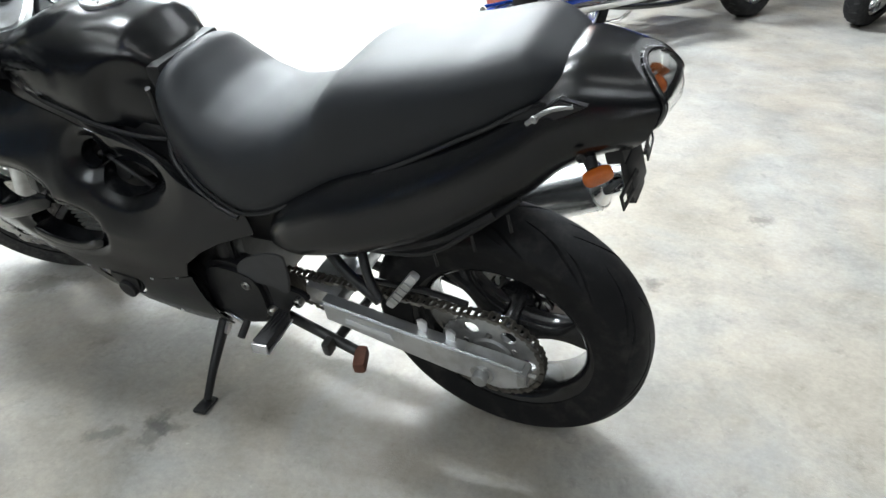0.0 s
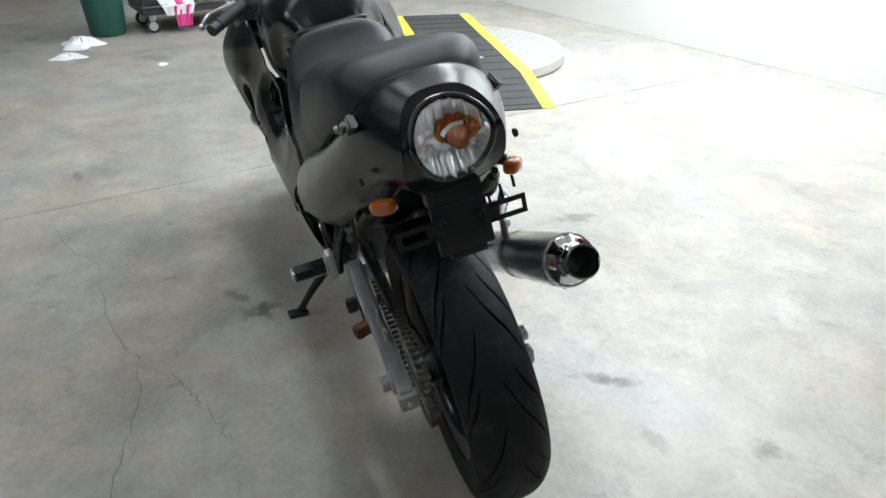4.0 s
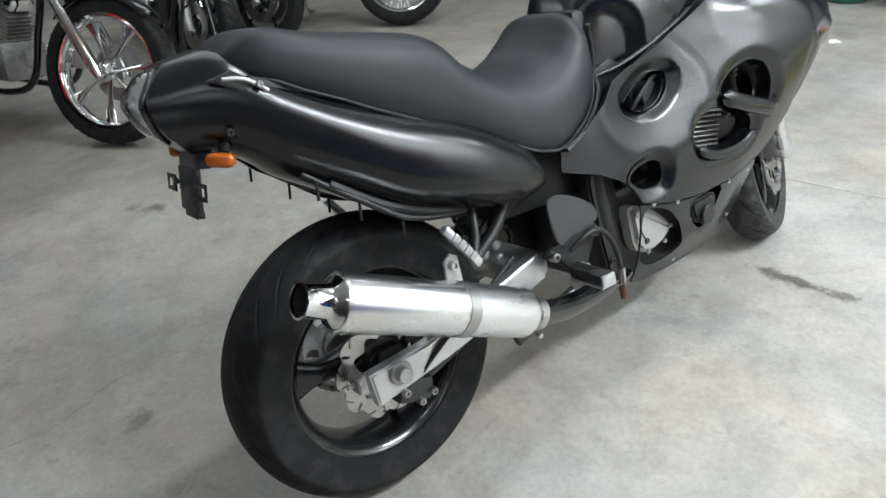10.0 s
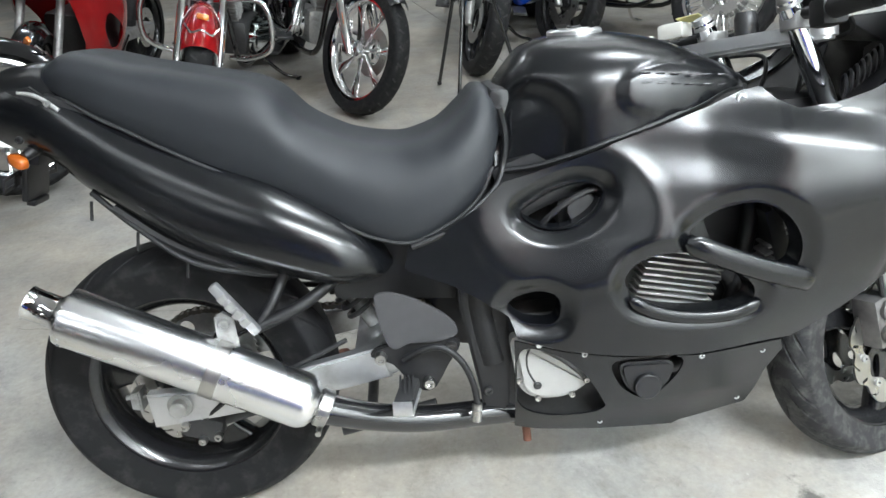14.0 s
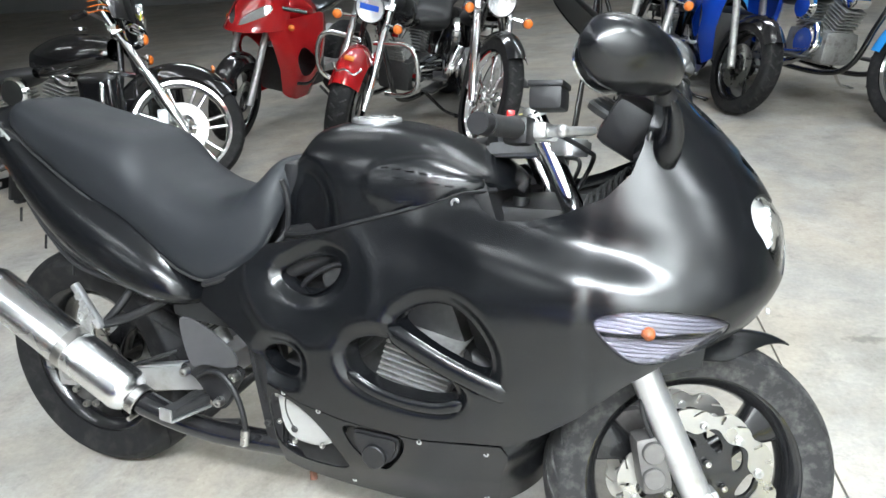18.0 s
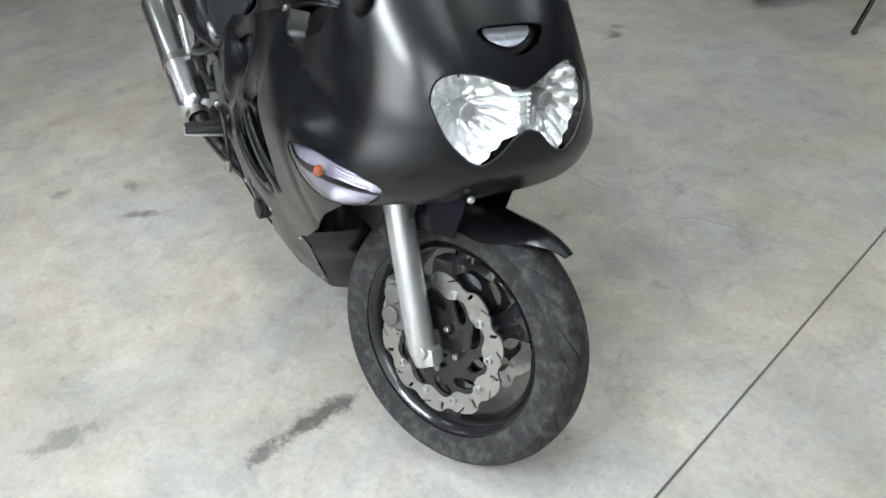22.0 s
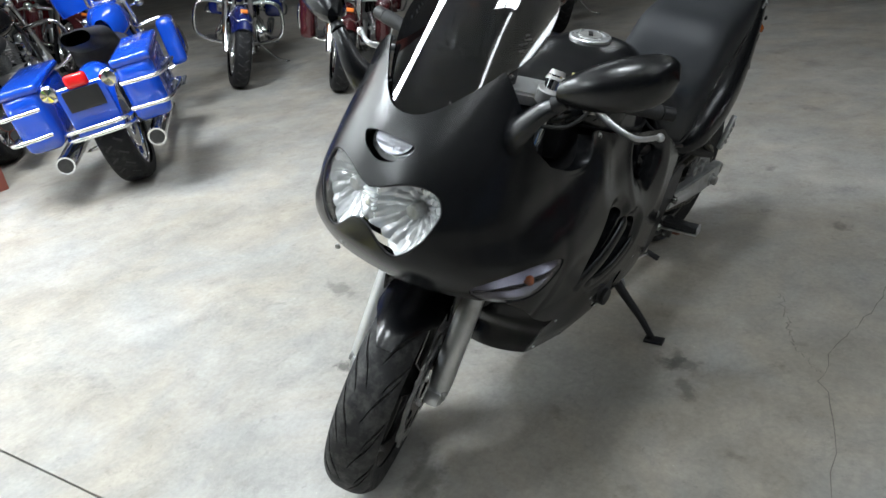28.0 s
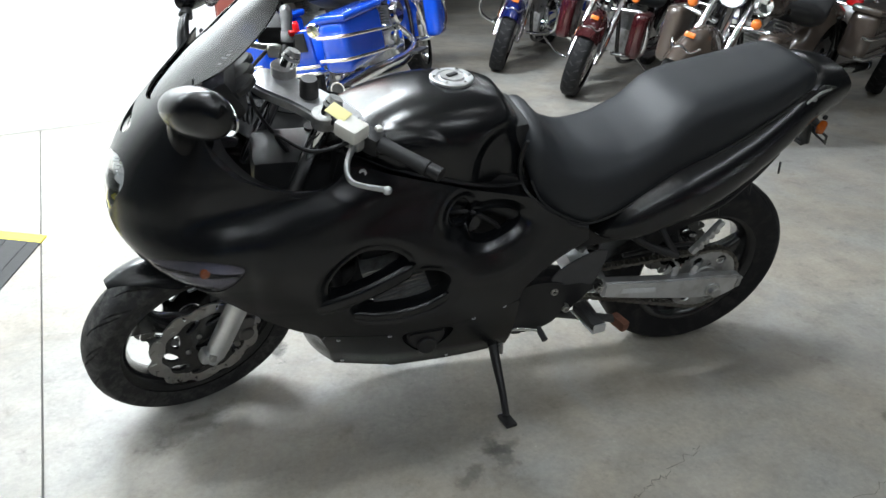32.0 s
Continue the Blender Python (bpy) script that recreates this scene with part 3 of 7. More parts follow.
# small position lamp above it
g, k = nose_patch(POSL, 0.875, 0.945, 0.07, 40, -0.018)
pos = part("position_light", sheet(g, k + 0.003), SATIN, bike, "black recess with a small clear lamp")
g, k = nose_patch(spline([(-.042, .923), (0, .925), (.042, .923), (.034, .908), (0, .900), (-.034, .908)], 40, True), 0.885, 0.94, 0.06, 40, -0.007, 0.003)
part("small_lens", sheet(g, k, 0.002), CLEAR, pos, "clear ribbed lens").visible_shadow = False
g[..., 0] -= 0.004 + 0.002 * np.abs(np.sin(g[..., 1] * 420)) + 0.001 * np.sin(g[..., 2] * 500)
part("small_reflector", sheet(g, k), SIGNAL_SILVER, pos)
# windscreen
ss, ww = np.linspace(0, 1, 110), np.linspace(-1, 1, 131)
rows = []
for s in ss:
    z = 0.955 + 0.262 * s
    x = 1.508 - 0.285 * s + 0.008 * math.sin(s * math.pi)
    wid = 0.19
    rows.append([(x - 1.35 * (wid * q) ** 2 + 0.008 * math.cos(q * 4.2) * (s ** 0.6) - 0.008 * s, wid * q, z) for q in ww])
g = np.array(rows)
screen = part("windscreen", sheet(g, inside(SCREEN, g[..., 1], g[..., 2]), 0.003), TINT, bike, "dark tinted double bubble windscreen")
for s in (-1, 1):
    for y, z in ((.083, .984), (.150, 1.047)):
        part("screen_bolt", Geo(bolt((0, 0, 0), 0.006, 0.004)).moved(pose(nose_point(y, z, -0.002) if z < 1 else 1.385, s * y, z, -35, 0, 90 - s * (14 if z < 1 else 40))), DARKMETAL, screen)
    # print on the screen's flanks, drawn as plain bars
    for k, (dy, dz, ln) in enumerate(((0, 0, .016), (.003, .007, .013), (-.002, .013, .009), (.004, -.010, .010))):
        z = 1.094 + dz
        yy = s * (0.132 + dy)
        x = 1.508 - 0.285 * (z - .955) / .262 + 0.008 * math.sin((z - .955) / .262 * math.pi) - 1.35 * yy * yy + 0.008 * math.cos(yy / .19 * 4.2) * ((z - .955) / .262) ** .6 - .008 * (z - .955) / .262
        part("screen_print", Geo(rbox(0.0015, ln, 0.0035, 0.0004)).moved(pose(x + 0.0015, yy, z, s * 25, -48, s * 20)), WHITE_PRINT, screen, "white printed mark")
# inner lips of the cockpit
for s in (-1, 1):
    lip = spline([(1.10, .858), (1.135, .832), (1.18, .822), (1.25, .834), (1.33, .868), (1.385, .93), (1.400, .985)], 24)
    w = half_width(lip[:, 0], lip[:, 1])
    rows = np.array([np.c_[lip[:, 0] - d * 0.1, s * (w - d), lip[:, 1] - d * 0.28] for d in (0.001, 0.010, 0.025, 0.045)])
    part("cockpit_lip", sheet(rows, None, 0.003, flip=s < 0), SATIN, bike)
    rows = np.array([np.c_[lip[:, 0] - d * 0.3, s * (w * 0.82 - d), lip[:, 1] - 0.018 - d * 0.6] for d in (0.0, 0.05, 0.10)])
    part("inner_panel", sheet(rows, None, 0.003), BLACK, bike)
# dashboard behind the screen
part("dashboard", Geo(rbox(.10, .22, .09, .02)).moved(pose(1.36, 0, .975, 0, 30, 0)), BLACK, bike)
for y in (-.06, .0, .06):
    part("gauge", Geo(lathe([(.034, -.01), (.036, 0), (.032, .006), (1e-5, .004)], 24)).moved(pose(1.312, y, 1.005, 0, 120, 0) @ pose(0, 0, 0, 0, 0, 90)), DARKMETAL, bike)

# --- mirrors
for s in (-1, 1):
    stalk = part("mirror", tube([(1.395, s * .150, .925), (1.420, s * .185, .952), (1.434, s * .215, .985), (1.432, s * .245, 1.022), (1.425, s * .272, 1.045)], [.040, .036, .026, .020, .015], 16, 18, flat=0.62), SATIN, bike)
    part("mirror_boot", tube([(1.424, s * .268, 1.042), (1.420, s * .284, 1.054)], [.017, .013], 14), BLACK, stalk)
    ts, ph = np.linspace(0, 1, 22), np.linspace(0, 2 * math.pi, 28, endpoint=False)
    rows = []
    for t in ts:
        r = 0.30 + 0.70 * math.sin(math.pi / 2 * t / 0.66) ** 0.8 if t < 0.66 else (max(0, 1 - ((t - 0.66) / 0.34) ** 3)) ** 0.5
        r = r if t > 0 else 0.02
        r = max(r, 0.02)
        c = np.array([1.424 - 0.078 * t, s * (0.270 + 0.168 * t), 1.070 + 0.046 * t])
        deep = np.where(np.cos(ph) > 0, 0.058, 0.042)
        rows.append(c + np.stack([r * deep * np.cos(ph), 0 * ph, r * (0.049 - 0.002 * t) * np.sin(ph)], 1))
    part("mirror_housing", sheet(np.array(rows), wrap=True, flip=s > 0), SATIN, stalk)
    glass = spline([(.298, 1.062), (.33, 1.045), (.39, 1.060), (.422, 1.095), (.405, 1.124), (.36, 1.122), (.312, 1.098)], 40, True)
    v, f = plate([(a, b) for a, b in glass], 0.003, 0.001)
    v = np.c_[1.374 - 0.058 * (v[:, 0] - .3) / .12 + v[:, 1], s * v[:, 0], v[:, 2]]
    part("mirror_glass", (v, f), CHROME, stalk, "mirror glass")

# --- tank
TX = np.linspace(0.648, 1.150, 70)
TT = [.648, .66, .69, .724, .80, .86, .951, 1.03, 1.09, 1.13, 1.150]
TZ = [.845, .885, .925, .957, .972, .972, .958, .930, .900, .878, .860]
TB = curve1([.648, .712, .778, .853, .936, 1.017, 1.081, 1.150], [.737, .745, .762, .786, .811, .837, .857, .856], TX)
TW = curve1([.648, .70, .76, .84, .92, 1.0, 1.06, 1.11, 1.150], [.118, .135, .150, .164, .166, .156, .138, .110, .060], TX)
vv = np.linspace(-1, 1, 81)
rows = []
for x, zb, w, zt in zip(TX, TB, TW, curve1(TT, TZ, TX)):
    a = vv * math.pi / 2
    y = w * np.sign(a) * np.abs(np.sin(a)) ** 0.72
    z = zb + (zt - zb) * np.cos(a).clip(0) ** 0.62
    knee = 1 - step(0.55, 1.0, np.hypot((x - 0.715) / 0.10, (z - 0.80) / 0.115))
    badge = step(1.0, 0.86, np.hypot((x - 0.985) / 0.130, (z - (0.872 + (x - 0.985) * 0.02)) / 0.052)) * step(0.86, 0.885, np.full_like(z, x))
    y = y - np.sign(y) * (0.022 * knee - 0.006 * badge)
    rows.append(np.c_[np.full_like(y, x), y, z])
tank = part("fuel_tank", sheet(np.array(rows), None, 0.003), SATIN, bike)
part("tank_rear", sheet(np.array([rows[0], rows[0] * (1, 0.9, 1) + (-0.006, 0, -0.01), rows[0] * (1, 0.3, 1) + (-0.008, 0, -0.05)])), SATIN, tank)
part("tank_front", sheet(np.array([rows[-1] * (1, .3, 1) + (.004, 0, -.02), rows[-1]])), SATIN, tank)
# black tubes stand in for the shaded gap below the tank
for s in (-1, 1):
    part("tank_gap_line", tube(np.c_[TX[2:-4], s * (TW[2:-4] + .001), TB[2:-4] + .001], .0055, 8), BLACK, tank, "black line for the dark gap along the tank's foot")
cap = part("filler_cap", Geo(lathe([(1e-5, 0), (.030, 0), (.032, -.002), (.036, -.002), (.037, .001), (.050, .001), (.053, -.002), (.053, -.012)], 48)).moved(pose(.826, 0, .978, -90, 0, 0) @ pose(0, 0, 0, 180, 0, 0)), SILVER, tank, "bright filler cap with a dark lock")
part("cap_inset", Geo(lathe([(1e-5, .0025), (.029, .0025), (.029, 0)], 32)).moved(pose(.826, 0, .9785, 90, 0, 0)), CASTING, cap)
part("cap_lock", Geo(rbox(.030, .012, .004, .002)).moved(pose(.826, 0, .983, 0, 0, 30)), DARKMETAL, cap)
for k in range(6):
    a = 2 * math.pi * k / 6
    part("cap_bolt", Geo(bolt((0, 0, 0), .0035, .002)).moved(pose(.826 + .044 * math.cos(a), .044 * math.sin(a), .980, 90, 0, 0)), STEEL, cap)
for s in (-1, 1):
    for k in range(6):
        x = .915 + .027 * k
        part("emboss_bar", Geo(rbox(.017, .003, .003, .001)).moved(pose(x, s * .1624, .902 - .1 * (x - .915), s * 28, 0, 0)), SATIN, tank)
        part("emboss_bar", Geo(rbox(.017, .003, .003, .001)).moved(pose(x, s * .1657, .885 - .1 * (x - .915), s * 20, 0, 0)), SATIN, tank)

# --- seat
SX = np.linspace(-0.172, 0.658, 90)
ST = curve1([-.172, -.15, -.10, 0, .13, .20, .24, .29, .34, .39, .47, .54, .59, .625, .645, .658], [.968, .992, 1.010, .985, .955, .938, .918, .868, .838, .818, .806, .824, .862, .893, .890, .860], SX)
SB = curve1([-.172, -.10, -.06, 0, .044, .13, .206, .337, .414, .472, .545, .612, .640, .658], [.952, .925, .900, .868, .842, .796, .757, .686, .645, .632, .657, .703, .755, .810], SX)
SW = curve1([-.172, -.15, -.10, 0, .13, .25, .35, .47, .55, .62, .645, .658], [.060, .092, .120, .140, .152, .158, .168, .176, .170, .150, .132, .110], SX)
FL = curve1([-.172, .0, .20, .30, .42, .55, .658], [2.6, 3.0, 3.2, 2.6, 2.3, 2.2, 2.0], SX)
rows = []
u = np.linspace(-1, 1, 61)
for x, zt, zb, w, e in zip(SX, ST, SB, SW, FL):
    a = u * math.pi / 2 * 1.06
    y = w * np.sign(a) * np.abs(np.sin(np.clip(a, -math.pi / 2, math.pi / 2))) ** (1.5 / e * 0.9)
    z = zb + (zt - zb) * np.cos(np.clip(a, -math.pi / 2, math.pi / 2)).clip(0) ** (1.35 / e)
    z = np.where(np.abs(u) > 0.96, zb - 0.004, z)
    y = np.where(np.abs(u) > 0.96, np.sign(u) * (w - 0.010), y)
    rows.append(np.c_[np.full_like(y, x), y, z])
G3 = np.array(rows)
seat = part("seat", sheet(G3), VINYL, bike, "black vinyl two-level seat")
part("seat_front", sheet(np.array([G3[-1], G3[-1] * (1, .92, 1) + (.004, 0, -.012), G3[-1] * (1, .4, 1) + (.004, 0, -.06)])), VINYL, seat)
part("seat_tail", sheet(np.array([G3[0] * (1, .6, 1) + (-.004, 0, -.015), G3[0]])), VINYL, seat)
for s in (-1, 1):
    part("seat_piping", tube(np.c_[SX[4:-2], s * (SW[4:-2] - .002), SB[4:-2] - .002], .0035, 6), SOFT_RUBBER, seat)
    edge = spline([(.475, .628), (.545, .652), (.612, .697), (.651, .735), (.664, .80), (.655, .86)], 24)
    ww2 = np.interp(edge[:, 0], SX, SW) + .006
    part("seat_trim", tube(np.c_[edge[:, 0] + .004, s * ww2, edge[:, 1] - .004], .006, 8), BLACK, seat)

# --- tail cowl
def tail_x(z):
    """The rear face in profile: it runs out to a point at half its height."""
    return curve1([.78, .815, .86, .89, .93, .96, .98, 1.01], [-.205, -.225, -.262, -.284, -.294, -.274, -.246, -.196], z)


CX = np.linspace(-0.262, 0.436, 80)
CT = curve1([-.262, -.20, -.16, -.09, 0, .14, .24, .34, .39, .42, .436], [.985, .992, .985, .935, .880, .812, .768, .708, .665, .620, .585], CX)
CB = curve1([-.262, -.228, -.125, -.022, .079, .138, .22, .345, .42, .436], [.836, .826, .762, .690, .622, .598, .571, .540, .552, .570], CX)
CW = curve1([-.262, -.22, -.15, -.05, .05, .15, .25, .33, .39, .42, .436], [.072, .092, .124, .156, .182, .201, .211, .208, .192, .165, .12], CX)
rows = []
ph = np.linspace(-0.62 * math.pi, 0.5 * math.pi, 40)
for x, zt, zb, w in zip(CX, CT, CB, CW):
    zc = zb + (zt - zb) * 0.40
    y = w * np.abs(np.cos(ph)) ** 0.62 * np.where(np.cos(ph) < 0, 1, 1)
    y = np.where(ph < -math.pi / 2, w * 0.55 * np.abs(np.cos(ph)) ** 0.9 * 0 + w * (1 - 0.0) * 0.02, y)
    z = np.where(ph > 0, zc + (zt - zc) * np.abs(np.sin(ph)) ** 0.80, zc - (zc - zb) * np.abs(np.sin(ph)) ** 1.1)
    slant = (tail_x(z) + .262) * step(-0.10, -0.262, np.full_like(z, x))
    rows.append(np.c_[x + slant, y, z])
G4 = np.array(rows)[:, 5:]
half = G4[:, ::-1]
full = np.concatenate([half[:, ::-1], (half * (1, -1, 1))[:, 1:]], 1)
cowl = part("tail_cowl", sheet(full, None, 0.003), SATIN, bike)
part("cowl_tip", sheet(np.array([full[-1], full[-1] * (1, .6, 1) + (.012, 0, .002)])), SATIN, cowl)
end = full[0]
LENS = spline([(0, .977), (.034, .970), (.054, .950), (.057, .926), (.046, .897), (.024, .868), (0, .861), (-.024, .868), (-.046, .897), (-.057, .926), (-.054, .950), (-.034, .970)], 60, True)


ring = [(tail_x(z) - .004, y, z) for y, z in LENS]
part("tail_bezel", Geo(tube(ring, .005, 10, closed=True, flat=1.0)), GLOSS, cowl, "gloss black bezel")
edge_yz = np.r_[end[:, 1:], [(0, end[-1, 2])]]
gy, gz = np.meshgrid(np.linspace(-.13, .13, 60), np.linspace(.80, 1.0, 60))
face_g = np.stack([tail_x(gz) + .002, gy, gz], -1)
part("tail_panel", sheet(face_g, np.minimum(inside(edge_yz, gy, gz) + .001, -inside(LENS, gy, gz)), .003, flip=True), SATIN, cowl)
ys, zs = np.linspace(-.075, .075, 110), np.linspace(.85, .985, 70)
g = np.array([[(tail_x(z) - .008, y, z) for y in ys] for z in zs])
k = inside(LENS, g[..., 1], g[..., 2])
lens_g = g.copy()
lens_g[..., 0] -= .010 * step(0, .06, k)
tail = part("tail_light", sheet(lens_g, k, .002, flip=True), CLEAR, cowl, "clear tail lamp lens with an amber bulb cover")
tail.visible_shadow = False
deep = g.copy()
d = np.hypot(g[..., 1] / .064, (g[..., 2] - .920) / .054).clip(0, 1)
ribs = step(.926, .938, g[..., 2]) + step(.906, .896, g[..., 2])
deep[..., 0] += .046 * (1 - d ** 2) + .010 * np.abs(np.sin(g[..., 1] * 200 * (1 + 2.0 * (g[..., 2] - .92)))) * ribs + .005 * np.sin(g[..., 1] * 170) * np.sin(g[..., 2] * 190) * (1 - ribs)
# the bulb's amber reflection in the reflector, made as a tinted patch
reflection_g = deep - (.004, 0, 0)
part("bulb_reflection", sheet(reflection_g, np.minimum(1 - np.hypot((g[..., 1] + .014) / .030, (g[..., 2] - .930) / .022), k) * .02, flip=True), BULB_REFLECTION, tail, "amber reflection of the bulb, made as a tinted patch")
part("tail_reflector", sheet(deep, k + .004, flip=True), FACET, tail, "bright ribbed reflector")
part("tail_bulb", Geo(lathe([(.010, .03), (.0165, .012), (.0165, -.004), (.012, -.014), (.006, -.018), (1e-5, -.019)], 24)).moved(pose(float(tail_x(.912)) + .022, -.014, .921, 0, -25, 0) @ pose(0, 0, 0, 0, 0, -90)), DARK_AMBER, tail, "amber bulb cover")
part("bulb_collar", Geo(lathe([(.022, .004), (.024, 0), (.018, -.003), (.014, .002)], 24)).moved(pose(float(tail_x(.912)) + .030, -.014, .922, 0, -25, 0) @ pose(0, 0, 0, 0, 0, -90)), CHROME, tail)
for s in (-1, 1):
    grab = part("grab_handle", plate([(-.205, .950), (-.165, .956), (-.125, .922), (-.095, .890), (-.135, .902), (-.18, .934)], .014, .003, s * .112), BLACK, cowl)
    part("grab_strap", tube([(-.185, s * .116, .947), (-.150, s * .122, .938), (-.118, s * .124, .912)], .004, 8, 14), CASTING, grab)
    part("grab_bolt", bolt((-.132, s * .130, .926), .006, .004, s), CASTING, grab)
    part("cowl_bolt", bolt((-.20, s * .122, .866), .007, .004, s), BLACK, cowl)
    # rear turn signal
    stem = part("rear_signal", tube([(-.200, s * .080, .842), (-.212, s * .098, .832)], [.012, .009], 10), BLACK, bike, "amber rear turn signal on a short black stem")
    v, f = ball((0, 0, 0), 1, 20)
    v = np.sign(v) * np.abs(v) ** 0.6 * (.024, .012, .012)
    part("signal_lens", Geo((v, f)).moved(pose(-.222, s * .104, .826, 0, 14, s * 38)), AMBER, stem)
    part("signal_core", Geo(rbox(.034, .010, .010, .004)).moved(pose(-.222, s * .104, .826, 0, 14, s * 38)), AMBER_PLASTIC, stem)
# plate bracket
mount = part("plate_bracket", Geo(rbox(.012, .088, .078, .004)).add(*rbox(.03, .088, .03, .004), pose(.012, 0, .052)).add(*rbox(.016, .06, .012, .003), pose(.004, 0, -.044)).moved(pose(-.255, 0, .775, 0, 14, 0)), BLACK, bike, "black number plate bracket without a plate")
for s in (-1, 1):
    arm = Geo()
    for a, b, sx, sz in ((.072, .011, .062, .008), (.072, -.011, .062, .008), (.100, 0, .007, .030), (.044, 0, .026, .030)):
        arm.add(*rbox(.003, sx, sz, .001), pose(0, s * a, b))
    part("bracket_arm", arm.moved(pose(-.270, 0, .788, s * -4, 14, s * -6)), BLACK, mount)
    part("bracket_bolt", Geo(bolt((0, 0, 0), .006, .004)).moved(pose(-.264, s * .03, .79, 0, 0, -90)), BLACK, mount)
# inner fender and subframe
th = np.linspace(math.radians(40), math.radians(84), 20)
rows = [[(-.02 + .335 * math.cos(a) * 1.0, y, .31 + .335 * math.sin(a) + .02) for y in np.linspace(-.085, .085, 7)] for a in th]
part("rear_mudguard", sheet(np.array(rows), None, .003), BLACK, bike)
for s in (-1, 1):
    rail = part("subframe_rail", Geo(tube([(.40, s * .12, .60), (.20, s * .135, .590), (.05, s * .138, .648), (-.06, s * .125, .730)], .011, 8, 20)), BLACK, bike)
    part("rail_brace", tube([(.24, s * .13, .568), (.08, s * .148, .615), (-.02, s * .138, .690), (-.10, s * .115, .760)], .006, 8, 20), BLACK, rail)
    for x, z in ((.06, .625), (-.02, .686), (-.09, .750)):
        part("rail_hook", rod((x, s * .145, z), (x - .006, s * .147, z - .035), .003, 8), BLACK, rail)
part("seat_underside", Geo(rbox(.60, .24, .03, .01)).moved(pose(.12, 0, .80, 0, 26, 0)), BLACK, bike)
part("battery_box", Geo(rbox(.26, .22, .22, .02)).moved(pose(.45, 0, .60, 0, 5, 0)), BLACK, bike)


# --- wheels
def tyre(c, radius, width, rim_r, m, parent, grooves, mat):
    """A tyre with grooves cut into a rounded tread."""
    nt, ns = 960, 56
    s = np.linspace(-1, 1, ns)
    th = np.linspace(0, 2 * math.pi, nt, endpoint=False)
    side_h = radius - rim_r
    rr = rim_r + side_h * np.cos(np.clip(np.abs(s), 0, 1) ** 1.38 * math.pi / 2) ** 0.66
    yy = width / 2 * np.clip(np.abs(s) / 0.72, 0, 1) ** 0.92 * np.sign(s)
    yy = np.where(np.abs(s) > 0.72, np.sign(s) * width / 2 * (1 - 0.16 * ((np.abs(s) - .72).clip(0) / .28) ** 1.5), yy)
    T, S = np.meshgrid(th, s, indexing="ij")
    T = T + 1.58 * 2 * math.pi / grooves * np.abs(S)
    depth = np.zeros_like(T)
    turn = 2 * math.pi / grooves
    for s0, s1, lean, off in ((.06, .66, .95, 0), (-.66, -.06, -.95, .5), (.30, .70, .62, .55), (-.70, -.30, -.62, .05)):
        c0 = (S - s0) / (s1 - s0)
        line = lean * turn * (c0 + 0.05 * np.sin(c0 * 6.3)) + off * turn
        q = (T - line + turn / 2) % turn - turn / 2
        ends = step(0, .10, c0) * step(1, .9, c0)
        thick = .008 + .010 * np.sin(np.clip(c0, 0, 1) * math.pi)
        depth = np.maximum(depth, ends * (1 - step(thick * .7, thick, np.abs(q))))
    R = rr[None, :] - .006 * depth
    g = np.stack([R * np.cos(T), np.broadcast_to(yy, T.shape), R * np.sin(T)], -1)
    v, f = sheet(np.swapaxes(g, 0, 1), wrap=True, flip=True)
    return part("tyre", Geo((v, f)).moved(m), mat, parent, "worn black road tyre")


def rim(radius, width, hub_r, hub_w, spokes, first, m, parent):
    w = width / 2
    pr = [(radius - .010, -w + .002), (radius + .006, -w - .002), (radius + .006, -w + .004), (radius - .006, -w + .012), (radius - .016, -w + .030), (radius - .022, 0), (radius - .016, w - .030), (radius - .006, w - .012), (radius + .006, w - .004), (radius + .006, w + .002), (radius - .010, w - .002),
          (radius - .024, w - .012), (radius - .032, w - .03), (radius - .036, 0), (radius - .032, -w + .03), (radius - .024, -w + .012), (radius - .010, -w + .002)]
    wheel = part("wheel", Geo(lathe(pr, 96)).moved(m), RIM, parent, "gloss black cast three-spoke wheel")
    part("hub", Geo(lathe([(1e-5, -hub_w / 2), (hub_r * .7, -hub_w / 2), (hub_r * .75, -hub_w / 2 + .008), (hub_r, -hub_w / 2 + .02), (hub_r * .85, 0), (hub_r, hub_w / 2 - .02), (hub_r * .75, hub_w / 2 - .008), (hub_r * .7, hub_w / 2), (1e-5, hub_w / 2)], 40)).moved(m), RIM, wheel)
    for k in range(spokes):
        a = first + 2 * math.pi * k / spokes
        rows = []
        for t in np.linspace(0, 1, 8):
            r = hub_r * .8 + (radius - .026 - hub_r * .8) * t
            half = .036 - .016 * math.sin(math.pi * min(t * 1.1, 1)) + .016 * t ** 4
            dep = .030 - .008 * t
            ph = np.linspace(0, 2 * math.pi, 16, endpoint=False)
            yy2 = dep * np.sign(np.sin(ph)) * np.abs(np.sin(ph)) ** .5
            xx2 = half * np.sign(np.cos(ph)) * np.abs(np.cos(ph)) ** .5
            rows.append(np.stack([r * math.cos(a) - xx2 * math.sin(a), yy2, r * math.sin(a) + xx2 * math.cos(a)], 1))
        part("spoke", Geo(sheet(np.array(rows), wrap=True)).moved(m), RIM, wheel)
    return wheel


